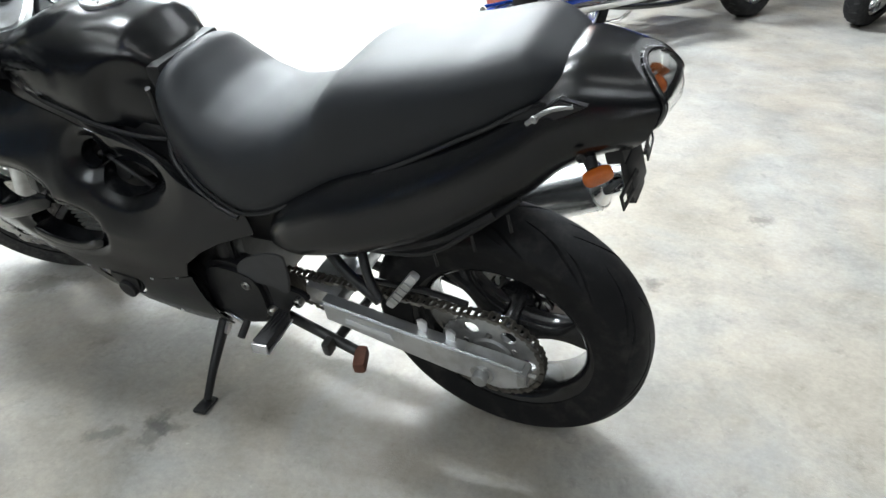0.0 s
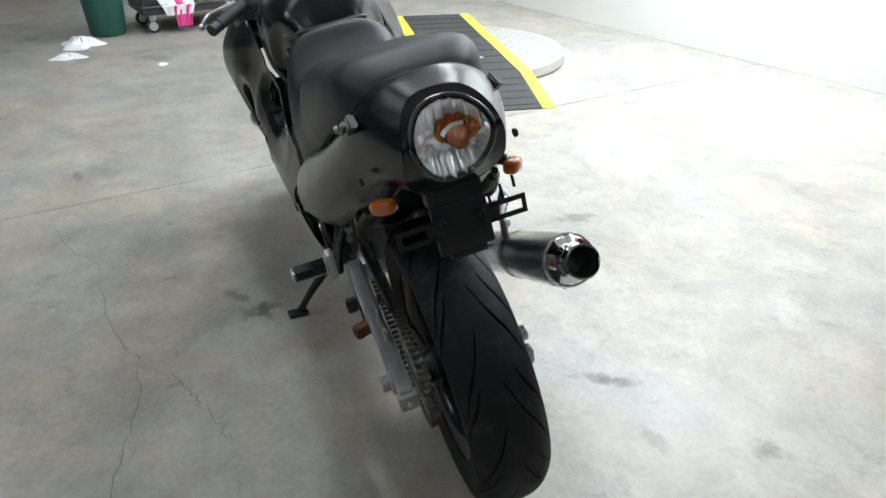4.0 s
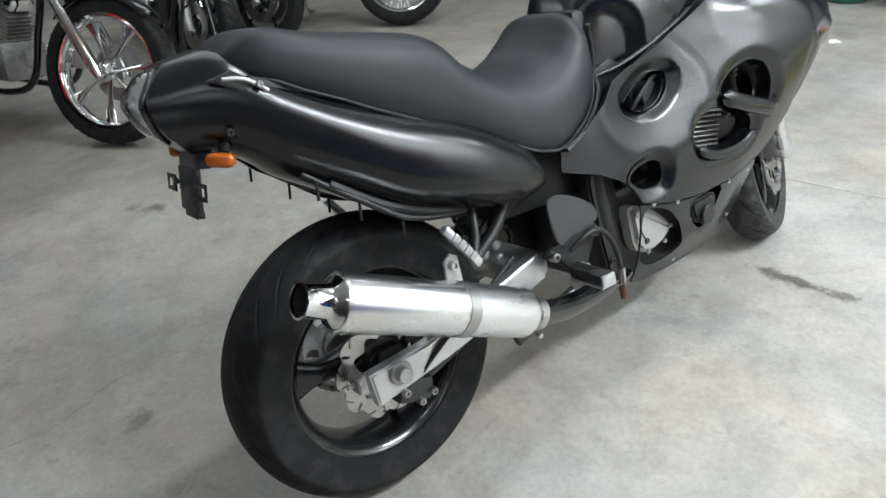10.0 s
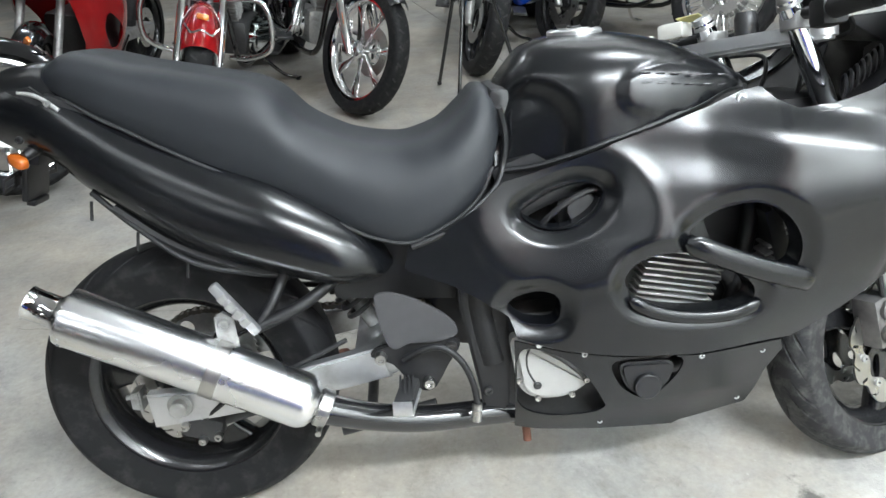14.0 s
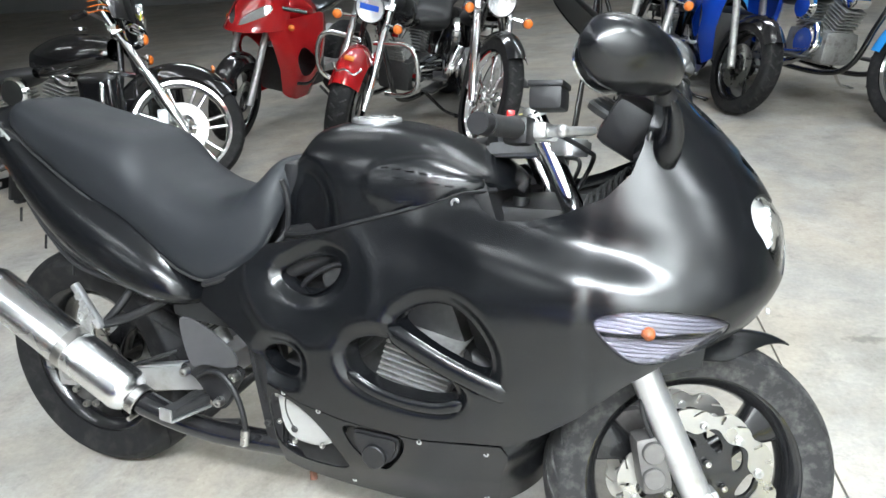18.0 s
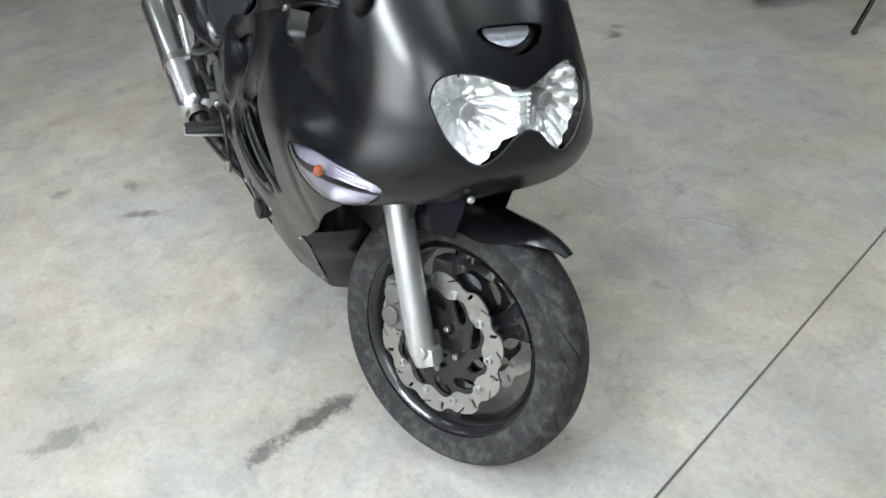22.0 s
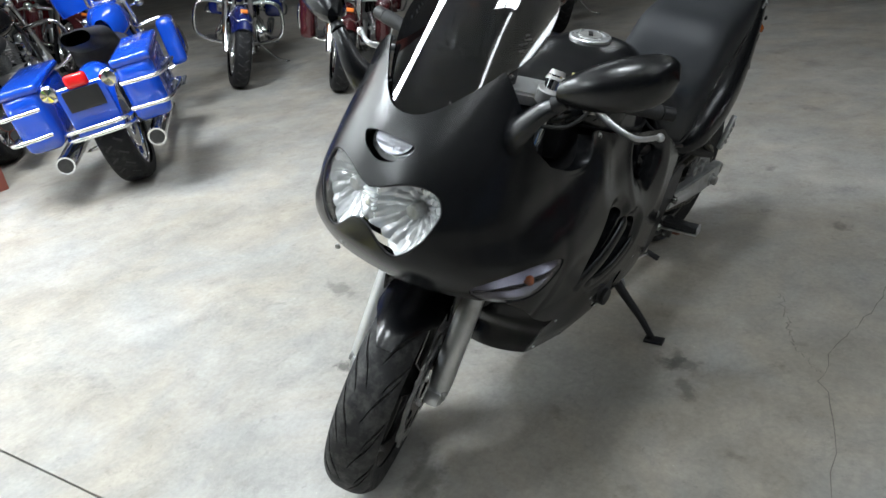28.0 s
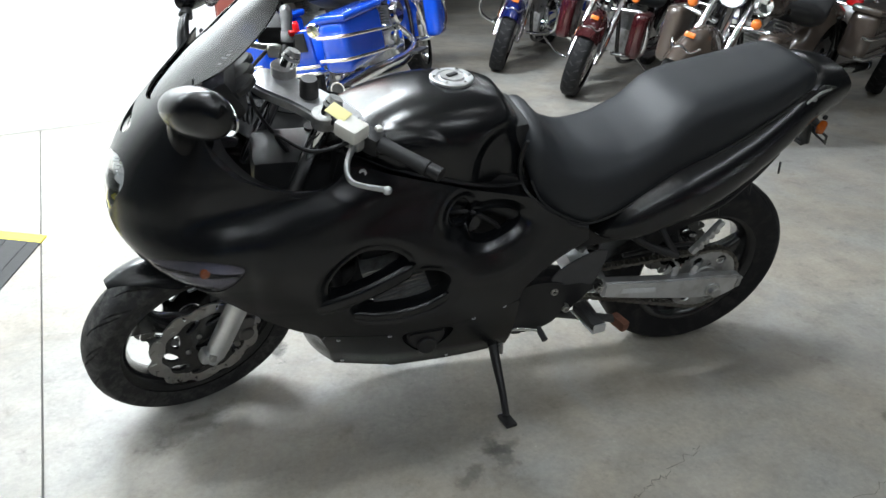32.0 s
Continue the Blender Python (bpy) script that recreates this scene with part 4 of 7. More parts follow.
def wave_disc(radius, inner, y, m, parent, mat=STEEL, teeth=10):
    th, rr = np.linspace(0, 2 * math.pi, 400, endpoint=False), np.linspace(inner * .90, radius * 1.03, 44)
    T, R = np.meshgrid(th, rr, indexing="ij")
    wave = radius - .013 * (.5 + .5 * np.sin(T * teeth + .5 * np.sin(T * teeth))) ** 1.6 - .001
    k = np.minimum(wave - R, R - inner - .007 * np.sin(T * teeth + 1))
    for r0, lean, off in ((.62, .9, 0), (.80, -.7, .5), (.88, 1.0, .25)):
        mid = inner + (radius - inner) * r0
        q = (T - off * 2 * math.pi / teeth - lean * (R - mid) / mid + math.pi / teeth) % (2 * math.pi / teeth) - math.pi / teeth
        slot = np.maximum(np.abs(q + .05 * np.sin((R - mid) / (radius - inner) * 8)) * mid - .0032, np.abs(R - mid) - (radius - inner) * .19)
        k = np.minimum(k, slot)
    g = np.stack([R * np.cos(T), np.full_like(T, y), R * np.sin(T)], -1)
    disc = part("brake_disc", Geo(sheet(np.swapaxes(g, 0, 1), np.swapaxes(k, 0, 1), .005, wrap=True)).moved(m), mat, parent, "wave-edged steel brake disc")
    return disc


def disc_carrier(inner, outer, y, arms, m, parent):
    """A black pierced ring that carries a brake disc."""
    th, rr = np.linspace(0, 2 * math.pi, 240, endpoint=False), np.linspace(inner * .92, outer * 1.03, 26)
    T, R = np.meshgrid(th, rr, indexing="ij")
    mid = inner + (outer - inner) * .72
    q = (T - .9 * (R - mid) / mid + math.pi / arms) % (2 * math.pi / arms) - math.pi / arms
    hole = np.hypot(q * mid / (mid * 1.9 / arms), (R - mid) / ((outer - inner) * .20)) - 1
    k = np.minimum(np.minimum(outer - .004 * (1 - np.cos(T * arms)) - R, R - inner), hole * .01)
    g = np.stack([R * np.cos(T), np.full_like(T, y), R * np.sin(T)], -1)
    return part("disc_carrier", Geo(sheet(np.swapaxes(g, 0, 1), np.swapaxes(k, 0, 1), .008, wrap=True)).moved(m), RIM, parent, "black disc carrier")


R_AXLE = (-0.019, 0.0, 0.312)
mr = pose(*R_AXLE)
rear = rim(.214, .125, .05, .16, 3, math.radians(170), mr, bike)
tyre(R_AXLE, .311, .152, .208, mr, rear, 11, RUBBER)
disc = wave_disc(.118, .072, -.075, mr, rear, STEEL, 10)
disc_carrier(.030, .080, -.071, 10, mr, disc)
sprocket_teeth = 46
th, rr = np.linspace(0, 2 * math.pi, 460, endpoint=False), np.linspace(.045, .116, 26)
T, R = np.meshgrid(th, rr, indexing="ij")
k = np.minimum(.112 - .0035 * np.cos(T * sprocket_teeth) - R, R - .052)
for a in np.linspace(0, 2 * math.pi, 6, endpoint=False):
    k = np.minimum(k, np.hypot(R * np.cos(T) - .082 * math.cos(a), R * np.sin(T) - .082 * math.sin(a)) - .017)
sprocket = part("rear_sprocket", Geo(sheet(np.swapaxes(np.stack([R * np.cos(T), np.full_like(T, .098), R * np.sin(T)], -1), 0, 1), np.swapaxes(k, 0, 1), .007, wrap=True)).moved(mr), CASTING, rear, "dull grey rear sprocket")
part("sprocket_hub", Geo(lathe([(1e-5, .110), (.045, .108), (.056, .098), (.056, .085), (1e-5, .085)], 32)).moved(mr), CASTING, sprocket)
for a in np.linspace(.5, 2 * math.pi + .5, 6, endpoint=False):
    part("sprocket_nut", Geo(bolt((.062 * math.cos(a), .100, .062 * math.sin(a)), .008, .008, 1)).moved(mr), STEEL, sprocket)

# chain round the sprockets
front_s = np.array([.475, .36])
back_s = np.array([R_AXLE[0], R_AXLE[2]])
r1, r2 = .036, .113
ang = math.atan2(front_s[1] - back_s[1], front_s[0] - back_s[0])
gap = np.hypot(*(front_s - back_s))
tilt = math.asin((r2 - r1) / gap)
a_up, a_dn = ang + math.pi / 2 - tilt, ang - math.pi / 2 + tilt
arc_b = [back_s + r2 * np.array([math.cos(a), math.sin(a)]) for a in np.linspace(a_up, a_dn + 2 * math.pi, 60)]
arc_f = [front_s + r1 * np.array([math.cos(a), math.sin(a)]) for a in np.linspace(a_dn, a_up, 24)]
loop = np.array(arc_b + arc_f)
seglen = np.hypot(*(np.roll(loop, -1, 0) - loop).T)
cum = np.r_[0, np.cumsum(seglen)]
pitch = cum[-1] / round(cum[-1] / .0159)
chain = part("chain_guard", Geo(tube([(.30, .112, .452), (.12, .112, .468), (.02, .112, .462)], .007, 8, 10)), BLACK, bike)
chain = part("chain", Geo(disc_at((.475, .098, .36), .03, .012)), CHAINMETAL, bike, "greasy drive chain")
outer, inner_m = None, None
for i in range(round(cum[-1] / pitch)):
    d = i * pitch
    j = min(np.searchsorted(cum, d, side="right") - 1, len(loop) - 1)
    a, b = loop[j], loop[(j + 1) % len(loop)]
    q = a + (b - a) * (d - cum[j]) / max(seglen[j], 1e-9)
    t = math.degrees(math.atan2(b[1] - a[1], b[0] - a[0]))
    if outer is None or inner_m is None:
        wide = .011 if i % 2 else .008
        geo = Geo()
        for s in (-1, 1):
            geo.add(*plate(spline([(-.0125, 0), (-.008, .0062), (0, .0038), (.008, .0062), (.0125, 0), (.008, -.0062), (0, -.0038), (-.008, -.0062)], 16, True), .0022, 0, s * wide))
        geo.add(*rod((-.008, -.010, 0), (-.008, .010, 0), .0048, 8))
        link = part("link", geo, CHAINMETAL, chain)
        if i % 2:
            inner_m = link.data
        else:
            outer = link.data
    else:
        link = new("link", inner_m if i % 2 else outer)
        link.parent = chain
    link.matrix_local = pose(q[0], .098, q[1], 0, -t, 0)

# --- swingarm
arm = part("swingarm", Geo(plate([(-.105, .300), (-.105, .352), (-.04, .360), (.16, .372), (.36, .392), (.36, .335), (.22, .310), (.06, .285), (-.06, .276)], .034, .005, .140)), SILVER, bike, "silver aluminium swingarm")
part("arm_beam", plate([(-.080, .262), (-.085, .338), (.06, .338), (.216, .363), (.40, .400), (.415, .332), (.26, .303), (.11, .280), (.0, .268)], .032, .005, -.112), SILVER, arm)
part("arm_cross", Geo(rbox(.09, .25, .06, .015)).moved(pose(.385, 0, .36, 0, -6, 0)), SILVER, arm)
part("arm_sticker", plate([(.185, .334), (.19, .352), (.30, .364), (.305, .346)], .0015, 0, .1585), STICKER, arm, "worn pale label")
for x, z in ((.12, .378), (.055, .372)):
    part("arm_tab", plate([(x - .01, z - .01), (x - .012, z + .02), (x, z + .028), (x + .012, z + .02), (x + .012, z - .01)], .006, .002, .135), SILVER, arm)
for s in (-1, 1):
    part("axle_nut", Geo(disc_at((R_AXLE[0], s * .168 if s > 0 else -.142, R_AXLE[2]), .017, .022), disc_at((R_AXLE[0], s * .158 if s > 0 else -.132, R_AXLE[2]), .026, .006)), CASTING, arm)
    part("chain_adjuster", Geo(plate([(-.115, .312), (-.115, .345), (-.095, .350), (-.095, .306)], .04, .003, s * .140 if s > 0 else -.112), rod((-.13, s * .14 if s > 0 else -.112, .33), (-.09, s * .14 if s > 0 else -.112, .33), .005, 8)), CASTING, arm)
caliper = part("rear_caliper", Geo(rbox(.085, .055, .055, .014)).moved(pose(.012, -.098, .248, 0, 20, 0)), DARKMETAL, bike, "dark rear brake caliper")
part("caliper_bracket", plate([(-.05, .30), (-.03, .35), (.02, .345), (.055, .29), (.06, .235), (.02, .225), (-.03, .25)], .012, .003, -.085), DARKMETAL, caliper)
for x, z in ((-.018, .262), (.045, .232), (.012, .225)):
    part("caliper_bolt", bolt((x, -.128, z), .009, .010, -1), STEEL, caliper)
part("torque_arm", rod((.05, -.098, .248), (.33, -.10, .318), .009, 10), DARKMETAL, bike)
part("brake_hose", tube([(.02, -.12, .27), (.10, -.135, .33), (.22, -.13, .375), (.33, -.12, .42)], .005, 8, 24), SOFT_RUBBER, bike)
shock = part("shock", rod((.38, 0, .40), (.27, 0, .60), .018), CASTING, bike)
coil = np.linspace(0, 7 * 2 * math.pi, 140)
part("spring", tube(np.c_[.365 - .075 * coil / coil[-1] + .036 * np.cos(coil) * .88, .036 * np.sin(coil), .43 + .137 * coil / coil[-1] + .036 * np.cos(coil) * .48], .006, 6), DARKMETAL, shock)

# --- exhaust
direction = np.array([-.214, -.213, .595]) - np.array([.262, -.214, .338])
length = np.linalg.norm(direction)
yaw = math.degrees(math.atan2(direction[2], -direction[0]))


def along(profile, seg=48):
    """A shape turned about the muffler's axis; the profile runs from the front end rearwards."""
    v, f = lathe(profile, seg)
    u = direction / length
    e1 = np.array([0, 1.0, 0])
    e2 = np.cross(u, e1)
    return np.array([.262, -.214, .338]) + v[:, 1:2] * u + v[:, 0:1] * 0 + v[:, 0:1] * 0 + np.outer(v[:, 0], e1) + np.outer(v[:, 2], e2), f


can = part("muffler", along([(.030, -.012), (.046, .0), (.052, .012), (.0535, .02), (.0535, .460), (.052, .468), (.049, .470), (.047, .464), (.030, .462)], 64), POLISHED, bike, "polished aluminium muffler can")
part("muffler_band", along([(.0538, .175), (.0552, .176), (.0552, .202), (.0538, .203)], 64), STEEL, can)
part("muffler_rivets", Geo(*[ball(along([(.0540, .455), (.0540, .456)], 16)[0][j], .0022, 6) for j in range(0, 16, 2)]), CHROME, can)
part("muffler_tip", along([(.049, .466), (.044, .474), (.034, .480), (.030, .486), (.030, .530), (.0325, .534), (.029, .535), (.027, .49), (.020, .47)], 48), CHROME, can, "rolled chrome tip")
part("tip_bore", along([(.0265, .53), (.026, .47), (1e-5, .465)], 32), DARKMETAL, can)
part("muffler_clamp", along([(.034, -.036), (.037, -.034), (.037, -.014), (.034, -.012)], 32), STEEL, can)
part("clamp_bolt", Geo(rod((.27, -.24, .285), (.27, -.19, .285), .006, 8)), STEEL, can)
part("hanger_strap", Geo(plate([(.098, .445), (.10, .520), (.118, .532), (.136, .520), (.138, .445)], .006, .002, -.186), bolt((.118, -.192, .508), .011, .008, -1)), CASTING, can)
part("exhaust_pipe", tube([(.275, -.212, .326), (.37, -.196, .287), (.48, -.172, .256), (.643, -.135, .236), (.80, -.09, .208), (.98, -.06, .19)], [.030, .028, .027, .027, .027, .027], 20, 40), GLOSS, bike, "black exhaust link pipe")
for k in range(4):
    y = -.105 + .07 * k
    part("header_pipe", tube([(.95, y * .6, .20), (1.08, y, .22), (1.14, y, .34), (1.12, y, .47), (1.06, y, .52)], .019, 12, 30), DARKMETAL, bike)

# --- engine seen through the openings
engine = part("engine", Geo(rbox(.34, .30, .26, .03)).add(*rbox(.30, .26, .22, .02), pose(.12, 0, .20, 0, -20, 0)).moved(pose(.80, 0, .33)), DARKMETAL, bike, "dark engine block with pale side covers")
for i in range(10):
    part("cooling_fin", Geo(rbox(.15, .36, .0045, .001)).moved(pose(.965 + .004 * i, 0, .455 + .012 * i, 0, 12, 0)), CASTING, engine)
part("clutch_cover", plate(spline([(.655, .42), (.70, .412), (.76, .374), (.806, .325), (.795, .306), (.755, .286), (.70, .288), (.668, .313), (.658, .36)], 60, True), .05, .012, -.170), PALE_CAST, engine, "bare grey cast engine cover")
part("sprocket_cover", plate(spline([(.50, .44), (.60, .46), (.66, .42), (.68, .30), (.62, .26), (.53, .28), (.49, .34)], 40, True), .06, .012, .155), BLACK, engine)
part("starter_cover", plate(spline([(.70, .40), (.82, .40), (.88, .33), (.84, .25), (.72, .24), (.67, .32)], 40, True), .05, .012, .165), BLACK, engine)
for x, z in ((.664, .40), (.70, .407), (.664, .335), (.70, .293), (.768, .295), (.797, .325)):
    part("cover_bolt", bolt((x, -.196, z), .006, .005, -1), STEEL, engine)
part("oil_sight", Geo(disc_at((.70, -.197, .322), .008, .006)), DARKMETAL, engine)
part("cover_seam", tube([(.690, -.195, .408), (.681, -.195, .385), (.683, -.195, .355), (.697, -.195, .326)], .002, 6, 16), DARKMETAL, engine)
for s in (-1, 1):
    part("frame_spar", Geo(tube([(.62, s * .15, .36), (.60, s * .15, .52), (.66, s * .15, .66), (.85, s * .13, .74), (1.10, s * .07, .86)], .026, 10, 30, flat=.7)), BLACK, bike)
    part("down_tube", tube([(1.16, s * .06, .84), (1.15, s * .10, .60), (1.10, s * .12, .40), (1.0, s * .12, .22), (.72, s * .12, .20)], .016, 10, 30), BLACK, bike)
    part("carburettor", Geo(rbox(.09, .10, .08, .02)).add(*disc_at((0, s * .06, .0), .03, .03), None).moved(pose(.80, s * .09, .665)), DARKMETAL, bike)
    part("intake_hose", tube([(.86, s * .12, .70), (.92, s * .14, .64), (.90, s * .15, .56), (.84, s * .14, .50)], .012, 10, 20), SOFT_RUBBER, bike)
    part("wire_loom", tube([(.70, s * .15, .60), (.74, s * .17, .66), (.82, s * .165, .70), (.90, s * .13, .66)], .006, 8, 20), BLACK, bike)
part("oil_cooler", Geo(rbox(.03, .30, .14, .004)).moved(pose(1.19, 0, .56, 0, -18, 0)), DARKMETAL, bike)
for i in range(8):
    part("cooler_fin", Geo(rbox(.034, .28, .006, .001)).moved(pose(1.19 + .005 * (i - 3.5), 0, .56 + .016 * (i - 3.5), 0, -18, 0)), CASTING, bike)

part("frame_core", Geo(rbox(.66, .18, .42, .03)).moved(pose(.98, 0, .62)), BLACK, bike)
# black fill blocks added to darken see-through openings and the tank-seat gap
part("airbox", Geo(rbox(.50, .25, .12, .03)).moved(pose(.885, 0, .762, 0, -17, 0)), BLACK, bike)
part("tank_gap_filler", Geo(rbox(.10, .17, .20, .02)).moved(pose(.635, 0, .69, 0, 0, 0)), BLACK, bike)
part("seat_gap_filler", Geo(rbox(.05, .19, .24, .02)).moved(pose(.652, 0, .770, 0, 8, 0)), BLACK, bike)
for s in (-1, 1):
    plate_f = part("frame_plate", plate(spline([(.560, .530), (.610, .520), (.652, .480), (.650, .300), (.640, .245), (.600, .238), (.590, .300), (.570, .420)], 40, True), .034, .006, s * .142), BLACK, bike)
    part("pivot_cap", disc_at((.612, s * .160, .395), .017, .010, 24), BLACK, plate_f)
    part("pivot_bolt", bolt((.606, s * .160, .300), .009, .006, s), DARKMETAL, plate_f)
# --- foot controls
for s in (-1, 1):
    y = s * .165
    part("heel_plate", plate(spline([(.398, .526), (.414, .538), (.440, .535), (.491, .512), (.541, .473), (.549, .439), (.503, .427), (.458, .428), (.424, .419), (.406, .460)], 40, True), .006, .002, s * .178), DUSTY, bike, "dusty black heel guard")
    hang = part("peg_hanger", Geo(plate(spline([(.380, .402), (.396, .421), (.450, .428), (.535, .432), (.555, .412), (.530, .372), (.503, .326), (.478, .318), (.450, .342), (.420, .382)], 30, True), .014, .003, y)), BLACK, bike)
    for x, z in ((.399, .402), (.537, .411), (.489, .340)):
        part("hanger_bolt", Geo(bolt((x, y + s * .012, z), .012, .012, s)), STEEL, hang)
    peg = part("foot_peg", Geo(rbox(.036, .110, .024, .008)).moved(pose(.446, s * .236, .352, s * 6, 0, s * 8)), SOFT_RUBBER, bike, "ribbed rubber foot peg")
    part("peg_base", Geo(rbox(.038, .112, .006, .002)).add(*rbox(.036, .006, .026, .002), pose(0, s * .057, .014)).moved(pose(.446, s * .238, .336, s * 6, 0, s * 8)), SILVER, peg)
    part("peg_ribs", Geo(*[(rbox(.004, .098, .003, .001)[0] + (.434 + .008 * i, s * .236, .3655), rbox(.004, .098, .003, .001)[1]) for i in range(4)]), SOFT_RUBBER, peg)
    part("pillion_hanger", Geo(tube([(.33, s * .130, .560), (.26, s * .160, .520), (.175, s * .185, .492)], .012, 10, 16), tube([(.235, s * .128, .585), (.205, s * .165, .53), (.175, s * .185, .492)], .010, 10, 16)), BLACK, bike)
    pil = part("pillion_peg", Geo(rbox(.124, .018, .020, .007)).moved(pose(.145 if s < 0 else .108, s * .196, .538 if s < 0 else .556, 0, 56, 0)), SILVER, bike, "folded alloy pillion peg")
    part("peg_pad", Geo(*[(rbox(.014, .004, .018, .002)[0] @ np.array(pose(0, 0, 0, 0, 56, 0).to_3x3()).T + (((.145 if s < 0 else .108) + .020 * (i - 1.5) * .56), s * .207, (.538 if s < 0 else .556) - .020 * (i - 1.5) * .83), rbox(.014, .004, .018, .002)[1]) for i in range(4)]), CASTING, pil)
part("brake_pedal", Geo(tube([(.443, -.186, .398), (.478, -.196, .420), (.517, -.202, .426), (.552, -.205, .397), (.573, -.207, .346), (.580, -.209, .290)], .0065, 10, 30)), BLACK, bike, "bent black brake pedal")
part("pedal_tip", Geo(rod((.579, -.209, .302), (.575, -.212, .266), .010, 12)), STEEL, bike, "bright brake pedal tip")
part("shift_lever", Geo(tube([(.68, .175, .275), (.63, .19, .292), (.575, .20, .286)], .006, 10, 14)), CHROME, bike, "bright gear lever")
part("shift_rubber", rod((.57, .195, .290), (.563, .235, .278), .009, 10), SOFT_RUBBER, bike)
part("shift_rod", rod((.50, .17, .34), (.64, .17, .30), .004, 8), STEEL, bike)
stand = part("side_stand", Geo(tube([(.690, .135, .250), (.688, .20, .19), (.684, .27, .13), (.682, .318, .080)], [.016, .014, .011, .010], 12, 20)), BLACK, bike, "black side stand")
part("stand_foot", Geo(rbox(.035, .06, .010, .004)).moved(pose(.682, .330, .073, 14, 0, 8)), BLACK, stand)
part("stand_spring", tube([(.66, .14, .27), (.672, .19, .20)], .008, 8), STEEL, stand)
part("stand_plate", plate([(.64, .22), (.64, .29), (.72, .30), (.74, .23), (.69, .21)], .02, .004, .135), DARKMETAL, stand)
centre = part("centre_stand", Geo(tube([(.50, .14, .285), (.40, .145, .262), (.30, .15, .238)], .013, 10, 14), tube([(.50, -.12, .255), (.40, -.12, .235), (.30, -.12, .215)], .013, 10, 14), tube([(.36, .145, .25), (.36, -.12, .225)], .012, 10)), DARKMETAL, bike, "folded dark centre stand")
part("stand_pad", Geo(rbox(.03, .06, .035, .01)).moved(pose(.285, .165, .235, 0, 0, 20)), RUST, centre, "rusty foot pad")
part("stand_lug", Geo(rbox(.02, .03, .04, .006)).moved(pose(.36, .175, .262)), DARKMETAL, centre)
part("drain_hose", rod((.685, -.11, .20), (.688, -.115, .145), .009, 10), RUST, bike)

# --- front end, turned to the left about the steering head
AX = Vector((-math.sin(radians(25.5)), 0, math.cos(radians(25.5))))
HEADP = Vector((1.215, 0, .90))
ST_M = Matrix.Translation(HEADP) @ Matrix.Rotation(radians(22.5), 4, AX) @ Matrix.Translation(-HEADP)
F_AXLE = (1.502, 0, .280)
mf = ST_M @ pose(*F_AXLE)
wheel = rim(.220, .092, .042, .11, 3, math.radians(38), mf, bike)
tyre(F_AXLE, .289, .116, .214, mf, wheel, 14, DUSTY_RUBBER)


def leg_x(z):
    return 1.492 - (z - .27) * .477


for s in (-1, 1):
    disc = wave_disc(.157, .112, s * .066, mf, wheel, STEEL, 10)
    disc_carrier(.030, .119, s * .064, 10, mf, disc)
    for a in np.linspace(0, 2 * math.pi, 5, endpoint=False):
        part("carrier_bolt", Geo(bolt((.050 * math.cos(a), s * .072, .050 * math.sin(a)), .007, .006, s)).moved(mf), STEEL, disc)
    for a in np.linspace(.25, 2 * math.pi + .25, 10, endpoint=False):
        part("disc_button", Geo(lathe([(.003, -.006), (.0088, -.005), (.0088, .005), (.003, .006)], 14)).moved(mf @ pose(.121 * math.cos(a), s * .067, .121 * math.sin(a))), CASTING, disc)
    leg = part("fork_leg", Geo(tube([(leg_x(.245), s * .104, .245), (leg_x(.27), s * .104, .27), (leg_x(.30), s * .104, .30), (leg_x(.62), s * .104, .62)], [.018, .026, .0285, .0285], 24)).moved(ST_M), SILVER, bike, "raw aluminium fork slider")
    part("fork_foot", Geo(rbox(.055, .040, .040, .012)).moved(ST_M @ pose(leg_x(.27) + .012, s * .100, .268, 0, -25, 0)), SILVER, leg)
    part("fork_tube", Geo(tube([(leg_x(.60), s * .104, .60), (leg_x(.985), s * .104, .985)], .0205, 20)).moved(ST_M), CHROME, leg)
    part("fork_cap", Geo(tube([(leg_x(.975), s * .104, .975), (leg_x(.995), s * .104, .995)], [.023, .016], 16)).moved(ST_M), CASTING, leg)
    part("dust_seal", Geo(tube([(leg_x(.615), s * .104, .615), (leg_x(.64), s * .104, .64)], [.031, .026], 20)).moved(ST_M), SOFT_RUBBER, leg)
    cal = part("front_caliper", Geo(rbox(.060, .062, .115, .016)).moved(ST_M @ pose(1.405, s * .078, .335, 0, -12, 0)), CALIPER, bike, "dark front brake caliper")
    part("caliper_piston", Geo(disc_at((1.400, s * .112, .362), .021, .012), disc_at((1.404, s * .112, .312), .021, .012)).moved(ST_M), CALIPER, cal)
    for z in (.285, .385):
        part("caliper_bolt", Geo(bolt((1.432, s * .108, z), .008, .008, s)).moved(ST_M), STEEL, cal)
    part("brake_hose", Geo(tube([(1.40, s * .10, .385), (1.372, s * .112, .46), (1.40, s * .10, .55), (1.36, s * .07, .62)], .005, 8, 24)).moved(ST_M), SOFT_RUBBER, cal)
    part("wheel_nut", Geo(disc_at((F_AXLE[0], s * .118, F_AXLE[2]), .013, .022)).moved(ST_M), CASTING, leg)
